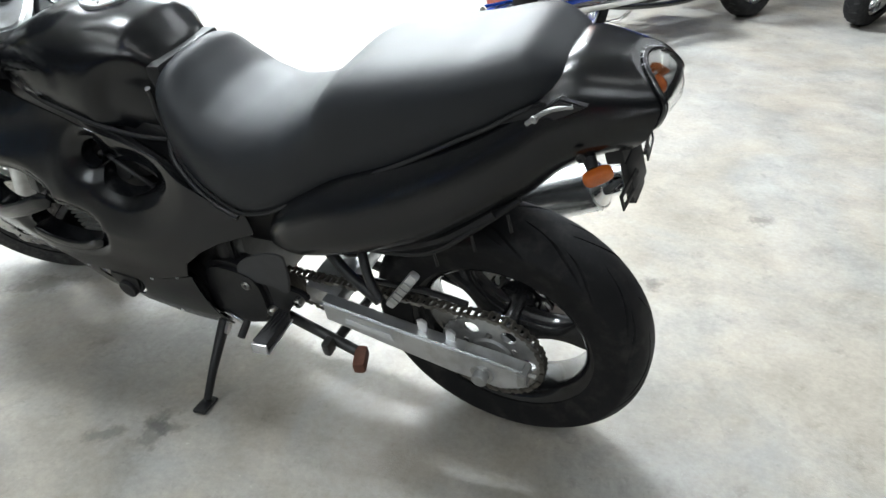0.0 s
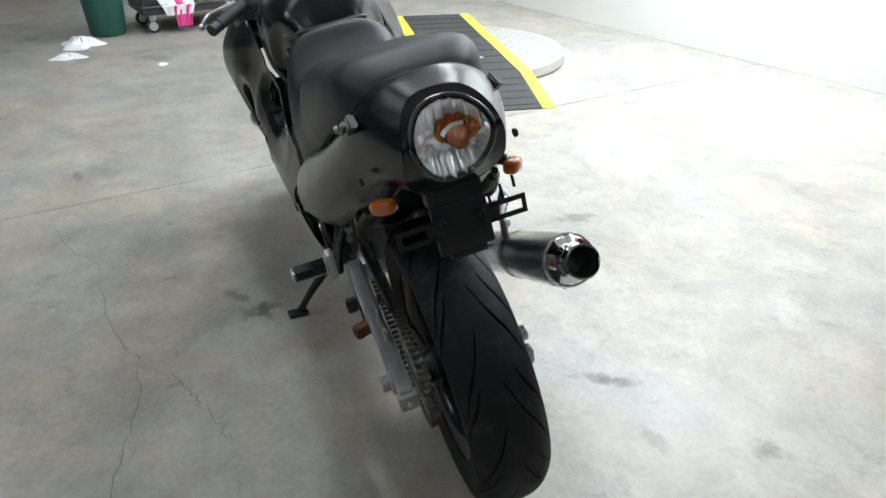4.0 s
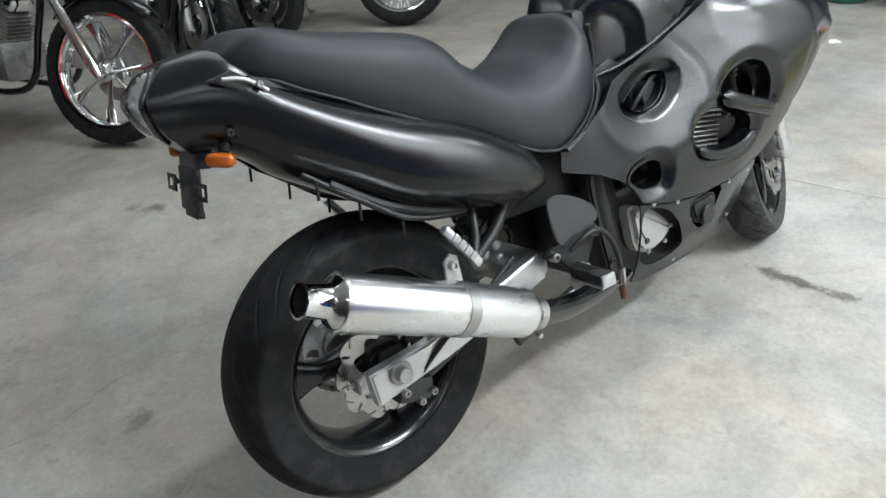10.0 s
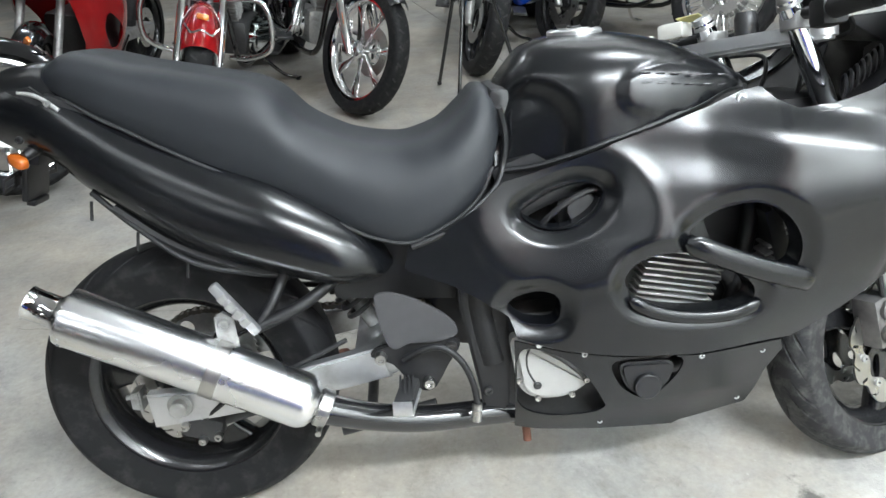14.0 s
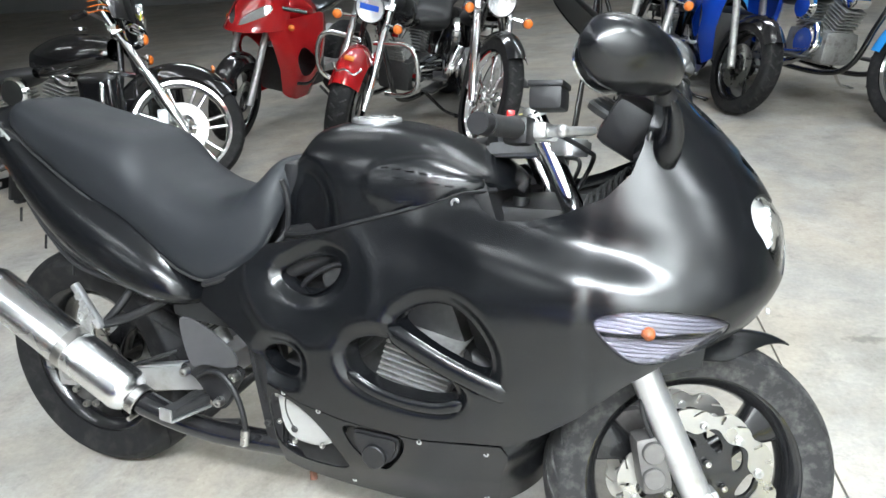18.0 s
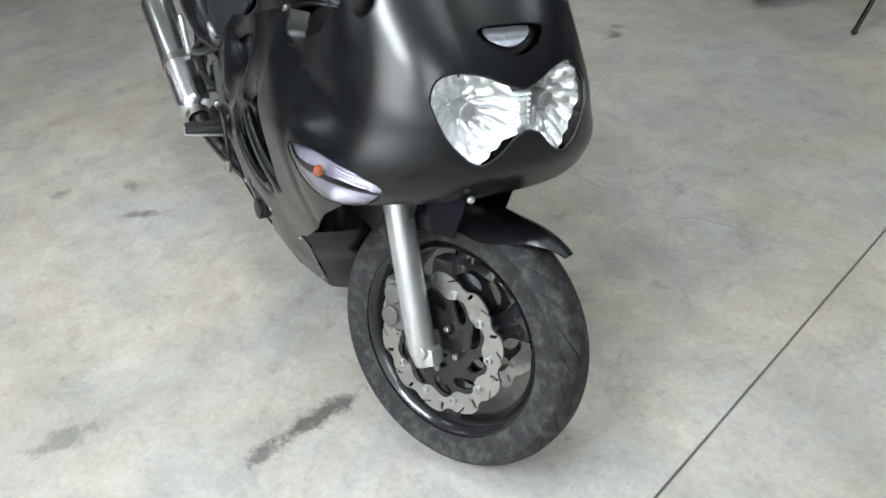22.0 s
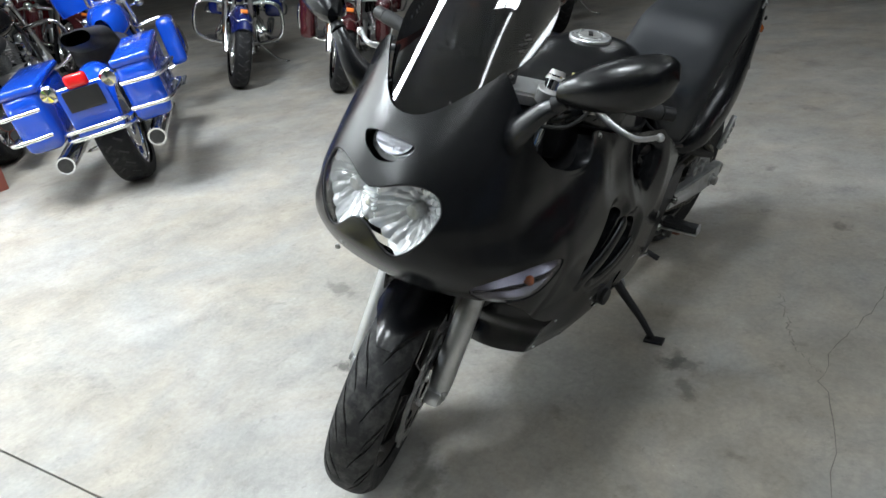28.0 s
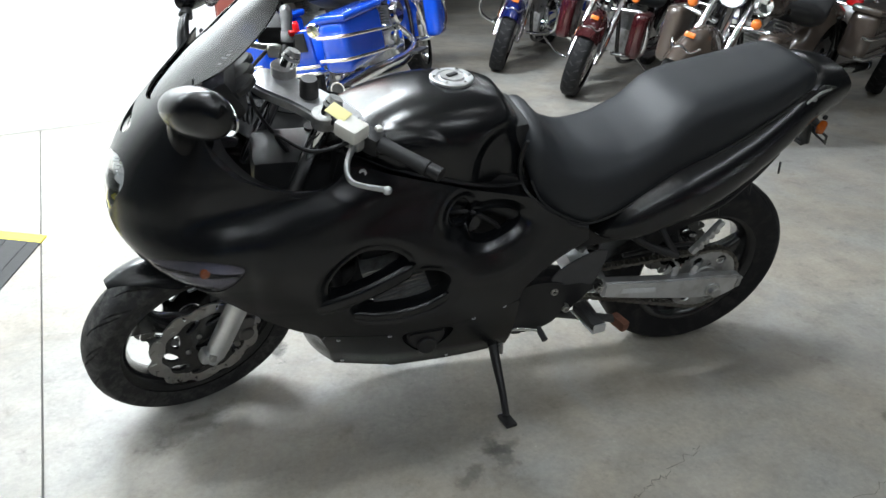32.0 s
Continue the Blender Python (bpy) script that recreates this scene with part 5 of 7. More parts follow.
# mudguard
th = np.linspace(math.radians(56), math.radians(132), 44)
q = np.linspace(-1, 1, 25)
rows = []
for a in th:
    deg = math.degrees(a)
    tip = float(step(52, 84, np.array(deg)))
    half = .010 + .062 * tip ** .8
    r = .297 + .032 * (1 - float(step(56, 86, np.array(deg))))
    rows.append([((r - .046 * abs(w) ** 2.2 * tip) * math.cos(a), half * w, (r - .046 * abs(w) ** 2.2 * tip) * math.sin(a)) for w in q])
guard = part("front_mudguard", Geo(sheet(np.array(rows), None, .003)).moved(mf), SATIN, bike)
for s in (-1, 1):
    part("guard_stay", Geo(plate([(1.40, .50), (1.33, .60), (1.42, .62), (1.50, .60), (1.49, .52)], .004, .001, s * .082)).moved(ST_M), SATIN, guard)
# yokes, bars, controls
for z, w in ((.70, .28), (.925, .27)):
    part("yoke", Geo(plate(spline([(-.045, -w / 2), (.005, -w / 2 - .01), (.035, -w / 2 + .03), (.03, 0), (.035, w / 2 - .03), (.005, w / 2 + .01), (-.045, w / 2), (-.06, 0)], 40, True), .03, .006)).moved(ST_M @ pose(leg_x(z), 0, z, 90, 0, 0) @ pose(0, 0, 0, 0, 25.5, 0)), SILVER if z > .8 else BLACK, bike)
part("ignition_lock", Geo(lathe([(1e-5, .03), (.018, .03), (.022, .02), (.022, -.02)], 20)).moved(ST_M @ pose(1.16, 0, .955, 90, 0, 0)), DARKMETAL, bike)
for s in (-1, 1):
    c = np.array([1.165, s * .112, .952])
    tip_b = np.array([1.052, s * .350, .944])
    mid = c + (tip_b - c) * .42
    bar = part("handlebar", Geo(tube([c, c + (0, s * .02, .005), mid, tip_b], .011, 12)).moved(ST_M), BLACK, bike, "black clip-on handlebar")
    part("bar_clamp", Geo(disc_at((0, 0, 0), .030, .032)).moved(ST_M @ pose(c[0] + .01, s * .104, c[2] - .004, 90, 0, 0)), CASTING, bar)
    part("grip", Geo(tube([mid + (tip_b - mid) * .12, mid + (tip_b - mid) * .5, tip_b - (tip_b - mid) * .05], [.0185, .0165, .0175], 18, 10)).moved(ST_M), SOFT_RUBBER, bar)
    part("bar_end", Geo(tube([tip_b - (tip_b - mid) * .03, tip_b + (tip_b - mid) * .16], [.0165, .0165], 18)).moved(ST_M), BLACK, bar, "black bar end weight")
    part("switch_box", Geo(rbox(.045, .055, .048, .012)).moved(ST_M @ pose(mid[0], mid[1], mid[2] - .004, 0, 0, s * 25)), BLACK, bar)
    part("switch", Geo(rbox(.014, .014, .012, .004)).moved(ST_M @ pose(mid[0] - .016, mid[1], mid[2] + .024)), RED_LENS if s < 0 else CREAM, bar)
    part("lever_perch", Geo(rbox(.035, .045, .028, .008)).moved(ST_M @ pose(mid[0] + .035, mid[1] - s * .012, mid[2] - .002, 0, 0, s * 25)), CASTING, bar)
    part("lever", Geo(tube([mid + (.045, 0, -.004), mid + (.088, s * .05, -.006), mid + (.100, s * .10, -.008), tip_b + (.112, s * .006, -.008)], [.009, .008, .0065, .007], 10, 24, flat=.8), ball(tip_b + (.112, s * .008, -.008), .010, 12)).moved(ST_M), SILVER, bar, "bright hand lever with a ball end")
    part("control_cable", Geo(tube([mid + (.05, -s * .01, 0), mid + (.12, -s * .05, -.03), (1.27, s * .06, .90), (1.22, s * .05, .80)], .0045, 8, 30)).moved(ST_M), BLACK, bar)
res = part("brake_reservoir", Geo(rbox(.055, .070, .038, .008)).moved(ST_M @ pose(1.165, -.205, .998, 0, 0, -20)), BLACK, bike)
part("reservoir_cap", Geo(rbox(.058, .074, .010, .003)).moved(ST_M @ pose(1.165, -.205, 1.02, 0, 0, -20)), BLACK, res)
res = part("clutch_perch", Geo(rbox(.05, .06, .035, .008)).moved(ST_M @ pose(1.165, .205, .985, 0, 0, 20)), CREAM, bike, "pale clutch lever block")
part("paper_label", Geo(rbox(.03, .055, .002, .0005)).moved(ST_M @ pose(1.175, .165, 1.005, 0, 18, 15)), YELLOW_NOTE, res)
for k in range(7):
    part("horn_spring", Geo(lathe([(.020, -.003), (.024, 0), (.020, .003)], 14)).moved(pose(1.30 + .010 * k, -.12, .845 + .008 * k, 0, 0, 70)), DARKMETAL, bike)

# ---------------------------------------------------------------- the hall
def concrete():
    m = bpy.data.materials.new("stained_concrete")
    m.use_nodes = True
    nodes, links = nodes_of(m)
    p = nodes["Principled BSDF"]
    co = nodes.new("ShaderNodeTexCoord")

    def cloud(scale, detail, rough, lo, hi, a, b, warp=0.0):
        n = nodes.new("ShaderNodeTexNoise")
        n.inputs["Scale"].default_value, n.inputs["Detail"].default_value, n.inputs["Roughness"].default_value, n.inputs["Distortion"].default_value = scale, detail, rough, warp
        links.new(co.outputs["Object"], n.inputs["Vector"])
        r = nodes.new("ShaderNodeMapRange")
        r.inputs["From Min"].default_value, r.inputs["From Max"].default_value = lo, hi
        r.inputs["To Min"].default_value, r.inputs["To Max"].default_value = a, b
        links.new(n.outputs["Fac"], r.inputs["Value"])
        return r.outputs["Result"]

    def times(a, b):
        x = nodes.new("ShaderNodeMath")
        x.operation = "MULTIPLY"
        links.new(a, x.inputs[0])
        links.new(b, x.inputs[1])
        return x.outputs[0]

    tone = times(cloud(0.9, 6, 0.6, 0.3, 0.7, 0.78, 1.16), cloud(5.0, 9, 0.72, 0.3, 0.72, 0.72, 1.15, 0.25))
    tone = times(tone, cloud(60, 5, 0.65, 0.3, 0.7, 0.88, 1.08))
    tone = times(tone, cloud(3.1, 9, 0.76, 0.55, 0.72, 1.0, 0.66, 0.35))
    tone = times(tone, cloud(11.0, 8, 0.7, 0.58, 0.74, 1.0, 0.66, 0.3))
    tone = times(tone, cloud(34.0, 6, 0.7, 0.60, 0.74, 1.0, 0.74, 0.2))
    tone = times(tone, cloud(7.0, 6, 0.7, 0.66, 0.75, 1.0, 1.22, 0.4))
    tone = times(tone, cloud(75, 3, 0.5, 0.70, 0.76, 1.0, 1.30))
    for x, y, rx, ry, turn, *deep in STAINS:
        mp = nodes.new("ShaderNodeMapping")
        mp.vector_type = "TEXTURE"
        mp.inputs["Location"].default_value, mp.inputs["Rotation"].default_value, mp.inputs["Scale"].default_value = (x, y, 0), (0, 0, radians(turn)), (rx, ry, 1)
        links.new(co.outputs["Object"], mp.inputs["Vector"])
        ln = nodes.new("ShaderNodeVectorMath")
        ln.operation = "LENGTH"
        links.new(mp.outputs["Vector"], ln.inputs[0])
        ad = nodes.new("ShaderNodeMath")
        links.new(ln.outputs["Value"], ad.inputs[0])
        links.new(cloud(26, 5, 0.7, 0.25, 0.75, -0.9, 0.9), ad.inputs[1])
        r = nodes.new("ShaderNodeMapRange")
        r.inputs["From Min"].default_value, r.inputs["From Max"].default_value = 0.55, 1.40
        r.inputs["To Min"].default_value, r.inputs["To Max"].default_value = deep[0] if deep else 0.58, 1.0
        links.new(ad.outputs[0], r.inputs["Value"])
        tone = times(tone, r.outputs["Result"])
    mix = nodes.new("ShaderNodeMix")
    mix.data_type, mix.blend_type = "RGBA", "MULTIPLY"
    mix.inputs["Factor"].default_value = 1
    tint = nodes.new("ShaderNodeMix")
    tint.data_type = "RGBA"
    tint.inputs["A"].default_value, tint.inputs["B"].default_value = (0.362, 0.328, 0.276, 1), (0.330, 0.322, 0.300, 1)
    links.new(cloud(1.7, 7, 0.66, 0.4, 0.62, 0.0, 1.0, 0.8), tint.inputs["Factor"])
    links.new(tint.outputs["Result"], mix.inputs["A"])
    links.new(tone, mix.inputs["B"])
    links.new(mix.outputs["Result"], p.inputs["Base Color"])
    links.new(cloud(2.2, 6, 0.6, 0.3, 0.7, 0.36, 0.62), p.inputs["Roughness"])
    b = nodes.new("ShaderNodeBump")
    b.inputs["Strength"].default_value, b.inputs["Distance"].default_value = 0.3, 0.002
    links.new(cloud(140, 4, 0.6, 0, 1, 0, 1), b.inputs["Height"])
    links.new(b.outputs["Normal"], p.inputs["Normal"])
    return m


CONCRETE = concrete()
DIRT = material("joint_dirt", (0.13, 0.125, 0.115), 0.9, vary=0.3, scale=40)
WALL_WHITE = material("white_wall_paint", (0.86, 0.86, 0.835), 0.6, vary=0.03, scale=3, second=(0.78, 0.78, 0.74), second_scale=1.5, second_cut=(0.62, 0.85))
WALL_GREY = material("grey_hall_wall", (0.30, 0.31, 0.31), 0.8, vary=0.1, scale=2)
CEILING = material("ceiling_sheet", (0.58, 0.58, 0.57), 0.8, vary=0.1, scale=3)
RED_POST = material("red_oxide_paint", (0.24, 0.065, 0.045), 0.5, vary=0.2, scale=12, second=(0.36, 0.18, 0.13), second_scale=30, second_cut=(0.66, 0.72))
MAT_RUBBER = material("black_ramp_rubber", (0.035, 0.036, 0.036), 0.7, vary=0.2, scale=80, bump=0.3, bump_scale=260)
YELLOW = material("yellow_safety_edge", (0.80, 0.66, 0.06), 0.55, vary=0.1, scale=30)
TREAD_PLATE = material("tread_plate", (0.60, 0.60, 0.58), 0.42, metal=0.7, vary=0.1, scale=30)
TUBE_GLOW = material("tube_glow", (1.0, 0.98, 0.93), 0.5, emit=3.0, vary=0.0)
FIXTURE = material("fixture_enamel", (0.75, 0.75, 0.73), 0.4, vary=0.05)

# two slabs with an open joint between them
JA, JB = np.array(JOINT[0]), np.array(JOINT[1])
JU = (JB - JA) / np.linalg.norm(JB - JA)
JN = np.array([-JU[1], JU[0]])
floor = part("floor", Geo(rbox(44, 44, .2, 0)).moved(pose(0, 0, -.1085)), DIRT, None, "bare concrete floor with stains, cracks and a saw-cut joint")
tagged(floor, category="floor", kind="structure")
for s, nm in ((1, "slab"), (-1, "slab")):
    a = JA + JN * s * .0026
    c = a + JN * s * 11.0
    part(nm, Geo(rbox(44, 22, .02, .0015, 1)).moved(pose(c[0], c[1], -.010, 0, 0, math.degrees(math.atan2(JU[1], JU[0])))), CONCRETE, floor)


def ribbon(name, pts, w, mat, parent, seed, n=60, lift=.0012):
    rnd = np.random.RandomState(seed)
    p = spline(np.asarray(pts, float), n)
    p = p + np.cumsum(rnd.randn(n, 2), 0) * .0 + rnd.randn(n, 2) * .006
    t = np.gradient(p, axis=0)
    t /= np.linalg.norm(t, axis=1, keepdims=True) + 1e-9
    nn = np.c_[-t[:, 1], t[:, 0]]
    ww = w * (.35 + rnd.rand(n)) * np.sin(np.linspace(.1, math.pi - .1, n)) ** .3
    g = np.stack([np.c_[p - nn * ww[:, None], np.full(n, lift)], np.c_[p + nn * ww[:, None], np.full(n, lift)]])
    return part(name, sheet(g, flip=False), mat, parent, kind="")


for i, pts in enumerate(CRACKS):
    ribbon("crack", pts, .0013, CRACK, floor, 10 + i)

# white wall with its red post
WA = math.degrees(math.atan2(WALL[1][1] - WALL[0][1], WALL[1][0] - WALL[0][0]))
wm = pose(WALL[0][0], WALL[0][1], 0, 0, 0, WA)
wall = part("wall_south", Geo(rbox(9.0, .16, 4.6, .004)).moved(wm @ pose(4.5, -.08, 2.3)), WALL_WHITE, None, "plain white painted partition wall")
tagged(wall, category="wall", kind="structure")
post = part("wall_post", Geo(rbox(.20, .22, 4.6, .006)).moved(wm @ pose(-.105, -.08, 2.3)), RED_POST, None, "red oxide steel post at the wall's end, paint chipped")
tagged(post, category="post", kind="structure")
for name, m in (("wall_north", pose(0, 13, 2.3)), ("wall_back", pose(0, -14, 2.3))):
    tagged(part(name, Geo(rbox(30, .2, 4.6, 0)).moved(m), WALL_GREY, None, "grey wall of the hall"), category="wall", kind="structure")
for name, m in (("wall_east", pose(12, 0, 2.3, 0, 0, 90)), ("wall_west", pose(-15, 0, 2.3, 0, 0, 90))):
    tagged(part(name, Geo(rbox(30, .2, 4.6, 0)).moved(m), WALL_GREY, None, "grey wall of the hall"), category="wall", kind="structure")
tagged(part("ceiling", Geo(rbox(30, 30, .2, 0)).moved(pose(-1, 0, 4.7)), CEILING, None, "plain grey hall ceiling"), category="ceiling", kind="structure")

# ceiling fixtures
for i, (x, y, turn, length, watts) in enumerate(FIXTURES):
    m = pose(x, y, 4.05, 0, 0, turn)
    fix = part("ceiling_light", Geo(rbox(length, .50, .06, .01)).moved(m), FIXTURE, None)
    tagged(fix, "long white fluorescent fixture hung under the ceiling", "lamp", "ceiling lights")
    for s in (-1, 1):
        part("fluorescent_tube", Geo(rod((-length / 2 + .03, s * .17, -.05), (length / 2 - .03, s * .17, -.05), .019, 10)).moved(m), TUBE_GLOW, fix)
        part("hanger_wire", Geo(rod((s * length * .4, 0, .03), (s * length * .4, 0, .55), .004, 6)).moved(m), STEEL, fix)
    for s in (-1, 1):
        area_lamp("tube_lamp", m @ pose(0, s * .17, -.075), length, .04, watts / 2)
for x, y, high, tilt, long, watts in FLOODS:
    m = pose(x, y, high, tilt)
    fix = part("panel_light", Geo(rbox(long + .08, .56, .06, .01)).moved(m), FIXTURE, None)
    tagged(fix, "square white ceiling lamp with two bright panels", "lamp", "panel lamps")
    part("hanger_wire", rod((x, y, high + .02), (x, y, 4.6), .005, 6), STEEL, fix)
    for s in (-1, 1):
        part("light_panel", Geo(rbox(long, .22, .012, .003)).moved(m @ pose(0, s * .13, -.034)), TUBE_GLOW, fix)
        area_lamp("panel_lamp", m @ pose(0, s * .13, -.045), long, .22, watts / 2, (.845, .925, .985))

# --- rubber ramp on a round turntable
ra, rb = np.array(RAMP[0]), np.array(RAMP[1])
ru = (rb - ra) / np.linalg.norm(rb - ra)
rn = np.array([ru[1], -ru[0]]) if np.dot([ru[1], -ru[0]], TURNTABLE[:2] - ra) > 0 else np.array([-ru[1], ru[0]])
rw = np.linalg.norm(rb - ra)
rm = Matrix(((ru[0], rn[0], 0, ra[0]), (ru[1], rn[1], 0, ra[1]), (0, 0, 1, 0), (0, 0, 0, 1)))
TH, RUN = .075, .46
turn_t = part("turntable", Geo(lathe([(1e-5, TH), (TURNTABLE[2] - .006, TH), (TURNTABLE[2], TH - .006), (TURNTABLE[2], .012), (TURNTABLE[2] - .05, .0)], 96)).moved(pose(TURNTABLE[0], TURNTABLE[1], 0, 90, 0, 0)), TREAD_PLATE, None)
tagged(turn_t, "low round turntable topped with pale tread plate", "turntable")
lug = Geo()
for i in range(-14, 15):
    for j in range(-14, 15):
        x, y = i * .045, j * .045
        if math.hypot(x, y) < TURNTABLE[2] - .03:
            lug.add(*rbox(.026, .007, .003, 0), pose(TURNTABLE[0] + x, TURNTABLE[1] + y, TH + .001, 0, 0, 45 if (i + j) % 2 else -45))
part("tread_lug", lug, TREAD_PLATE, turn_t, kind="stuff")
part("turntable_latch", Geo(rbox(.06, .03, .03, .004)).moved(pose(TURNTABLE[0] - TURNTABLE[2] * .97, TURNTABLE[1] + .25, .02)), RED_POST, turn_t)
ramp = None
for k, (y0, y1, z0, z1) in enumerate(((0, RUN, .006, TH + .012), (RUN + .004, RUN + .85, TH + .010, TH + .012), (RUN + .854, RUN + 1.7, TH + .010, TH + .012))):
    def slab_of(x0, x1, up=0.0):
        v = [(x0, y0, 0 if k == 0 else z0 - .01), (x1, y0, 0 if k == 0 else z0 - .01), (x1, y1, 0 if k == 0 else z1 - .012), (x0, y1, 0 if k == 0 else z1 - .012), (x0, y0, z0 + up), (x1, y0, z0 + up), (x1, y1, z1 + up), (x0, y1, z1 + up)]
        return v, [(0, 3, 2, 1), (4, 5, 6, 7), (0, 1, 5, 4), (1, 2, 6, 5), (2, 3, 7, 6), (3, 0, 4, 7)]
    mat_ob = part("ramp" if ramp is None else "ramp_mat", Geo(slab_of(.075, rw - .075)).moved(rm), MAT_RUBBER, ramp, "" if ramp is None else "black rubber mat section")
    if ramp is None:
        ramp = tagged(mat_ob, "black rubber ramp mat with yellow edges leading onto the turntable", "ramp")
    for x0, x1 in ((0, .072), (rw - .072, rw)):
        part("yellow_edge", Geo(slab_of(x0, x1)).moved(rm), YELLOW, ramp, "yellow edge strip")
    for row in range(5):
        yy = y0 + .05 + row * (y1 - y0 - .06) / 5
        zz = z0 + (z1 - z0) * (yy - y0) / (y1 - y0)
        part("ramp_rib", Geo(rbox(rw - .17, .008, .003, 0)).moved(rm @ pose(rw / 2, yy, zz + .001, math.degrees(math.atan2(z1 - z0, y1 - y0)), 0, 0)), MAT_RUBBER, ramp)
part("ramp_diamond", Geo(plate([(-.10, 0), (0, .05), (.10, 0), (0, -.05)], .003, 0)).moved(rm @ pose(rw / 2, RUN + .34, TH + .0145, 90, 0, 0)), WHITE_PRINT, ramp, "white diamond mark")

# ---------------------------------------------------------------- the other motorcycles of the hall
def paint(name, colour, rough=0.14):
    return material(name, colour, rough, vary=0.06, scale=10, coat=0.9, rough_vary=0.03)


P_BLACK = paint("black_lacquer", (0.008, 0.008, 0.009))
P_RED = paint("red_lacquer", (0.36, 0.008, 0.010))
P_BLUE = paint("deep_blue_lacquer", (0.006, 0.060, 0.46))
P_DARKBLUE = paint("dark_blue_lacquer", (0.008, 0.015, 0.10))
P_SKY = paint("sky_blue_lacquer", (0.03, 0.30, 0.75))
P_MAROON = paint("maroon_lacquer", (0.05, 0.008, 0.010))
P_BROWN = paint("bronze_lacquer", (0.085, 0.066, 0.054), 0.22)
P_WHITE = paint("pearl_white_lacquer", (0.7, 0.72, 0.72))
LEATHER = material("black_leather", (0.02, 0.02, 0.021), 0.5, vary=0.2, scale=40, bump=0.15, bump_scale=300)
TAG_YELLOW = material("yellow_tag", (0.75, 0.75, 0.08), 0.6, vary=0.05)
TAPE_BLUE = material("blue_tape", (0.02, 0.10, 0.55), 0.6, vary=0.1)


def plain_tyre(r, w, rim_r, m, parent):
    s = np.linspace(-1, 1, 19)
    rr = rim_r + (r - rim_r) * np.cos(np.abs(s) ** 1.6 * math.pi / 2) ** .6
    yy = w / 2 * np.sign(s) * np.clip(np.abs(s) / .72, 0, 1) ** .9
    g = lathe(np.c_[rr, yy], 56)
    t = part("tyre", Geo((g[0], [q[::-1] for q in g[1]])).moved(m), RUBBER, parent, "black road tyre")
    geo = Geo()
    for k in range(26):
        for s2 in (-1, 1):
            a = 2 * math.pi * (k + (.5 if s2 > 0 else 0)) / 26
            geo.add(*rbox(.010, w * .30, .006, 0), pose(r * math.cos(a) * .992, s2 * w * .2, r * math.sin(a) * .992, 0, 90 - math.degrees(a), 0) @ pose(0, 0, 0, 0, 0, s2 * 35))
    part("tread_block", geo.moved(m), SOFT_RUBBER, t, kind="stuff")
    return t


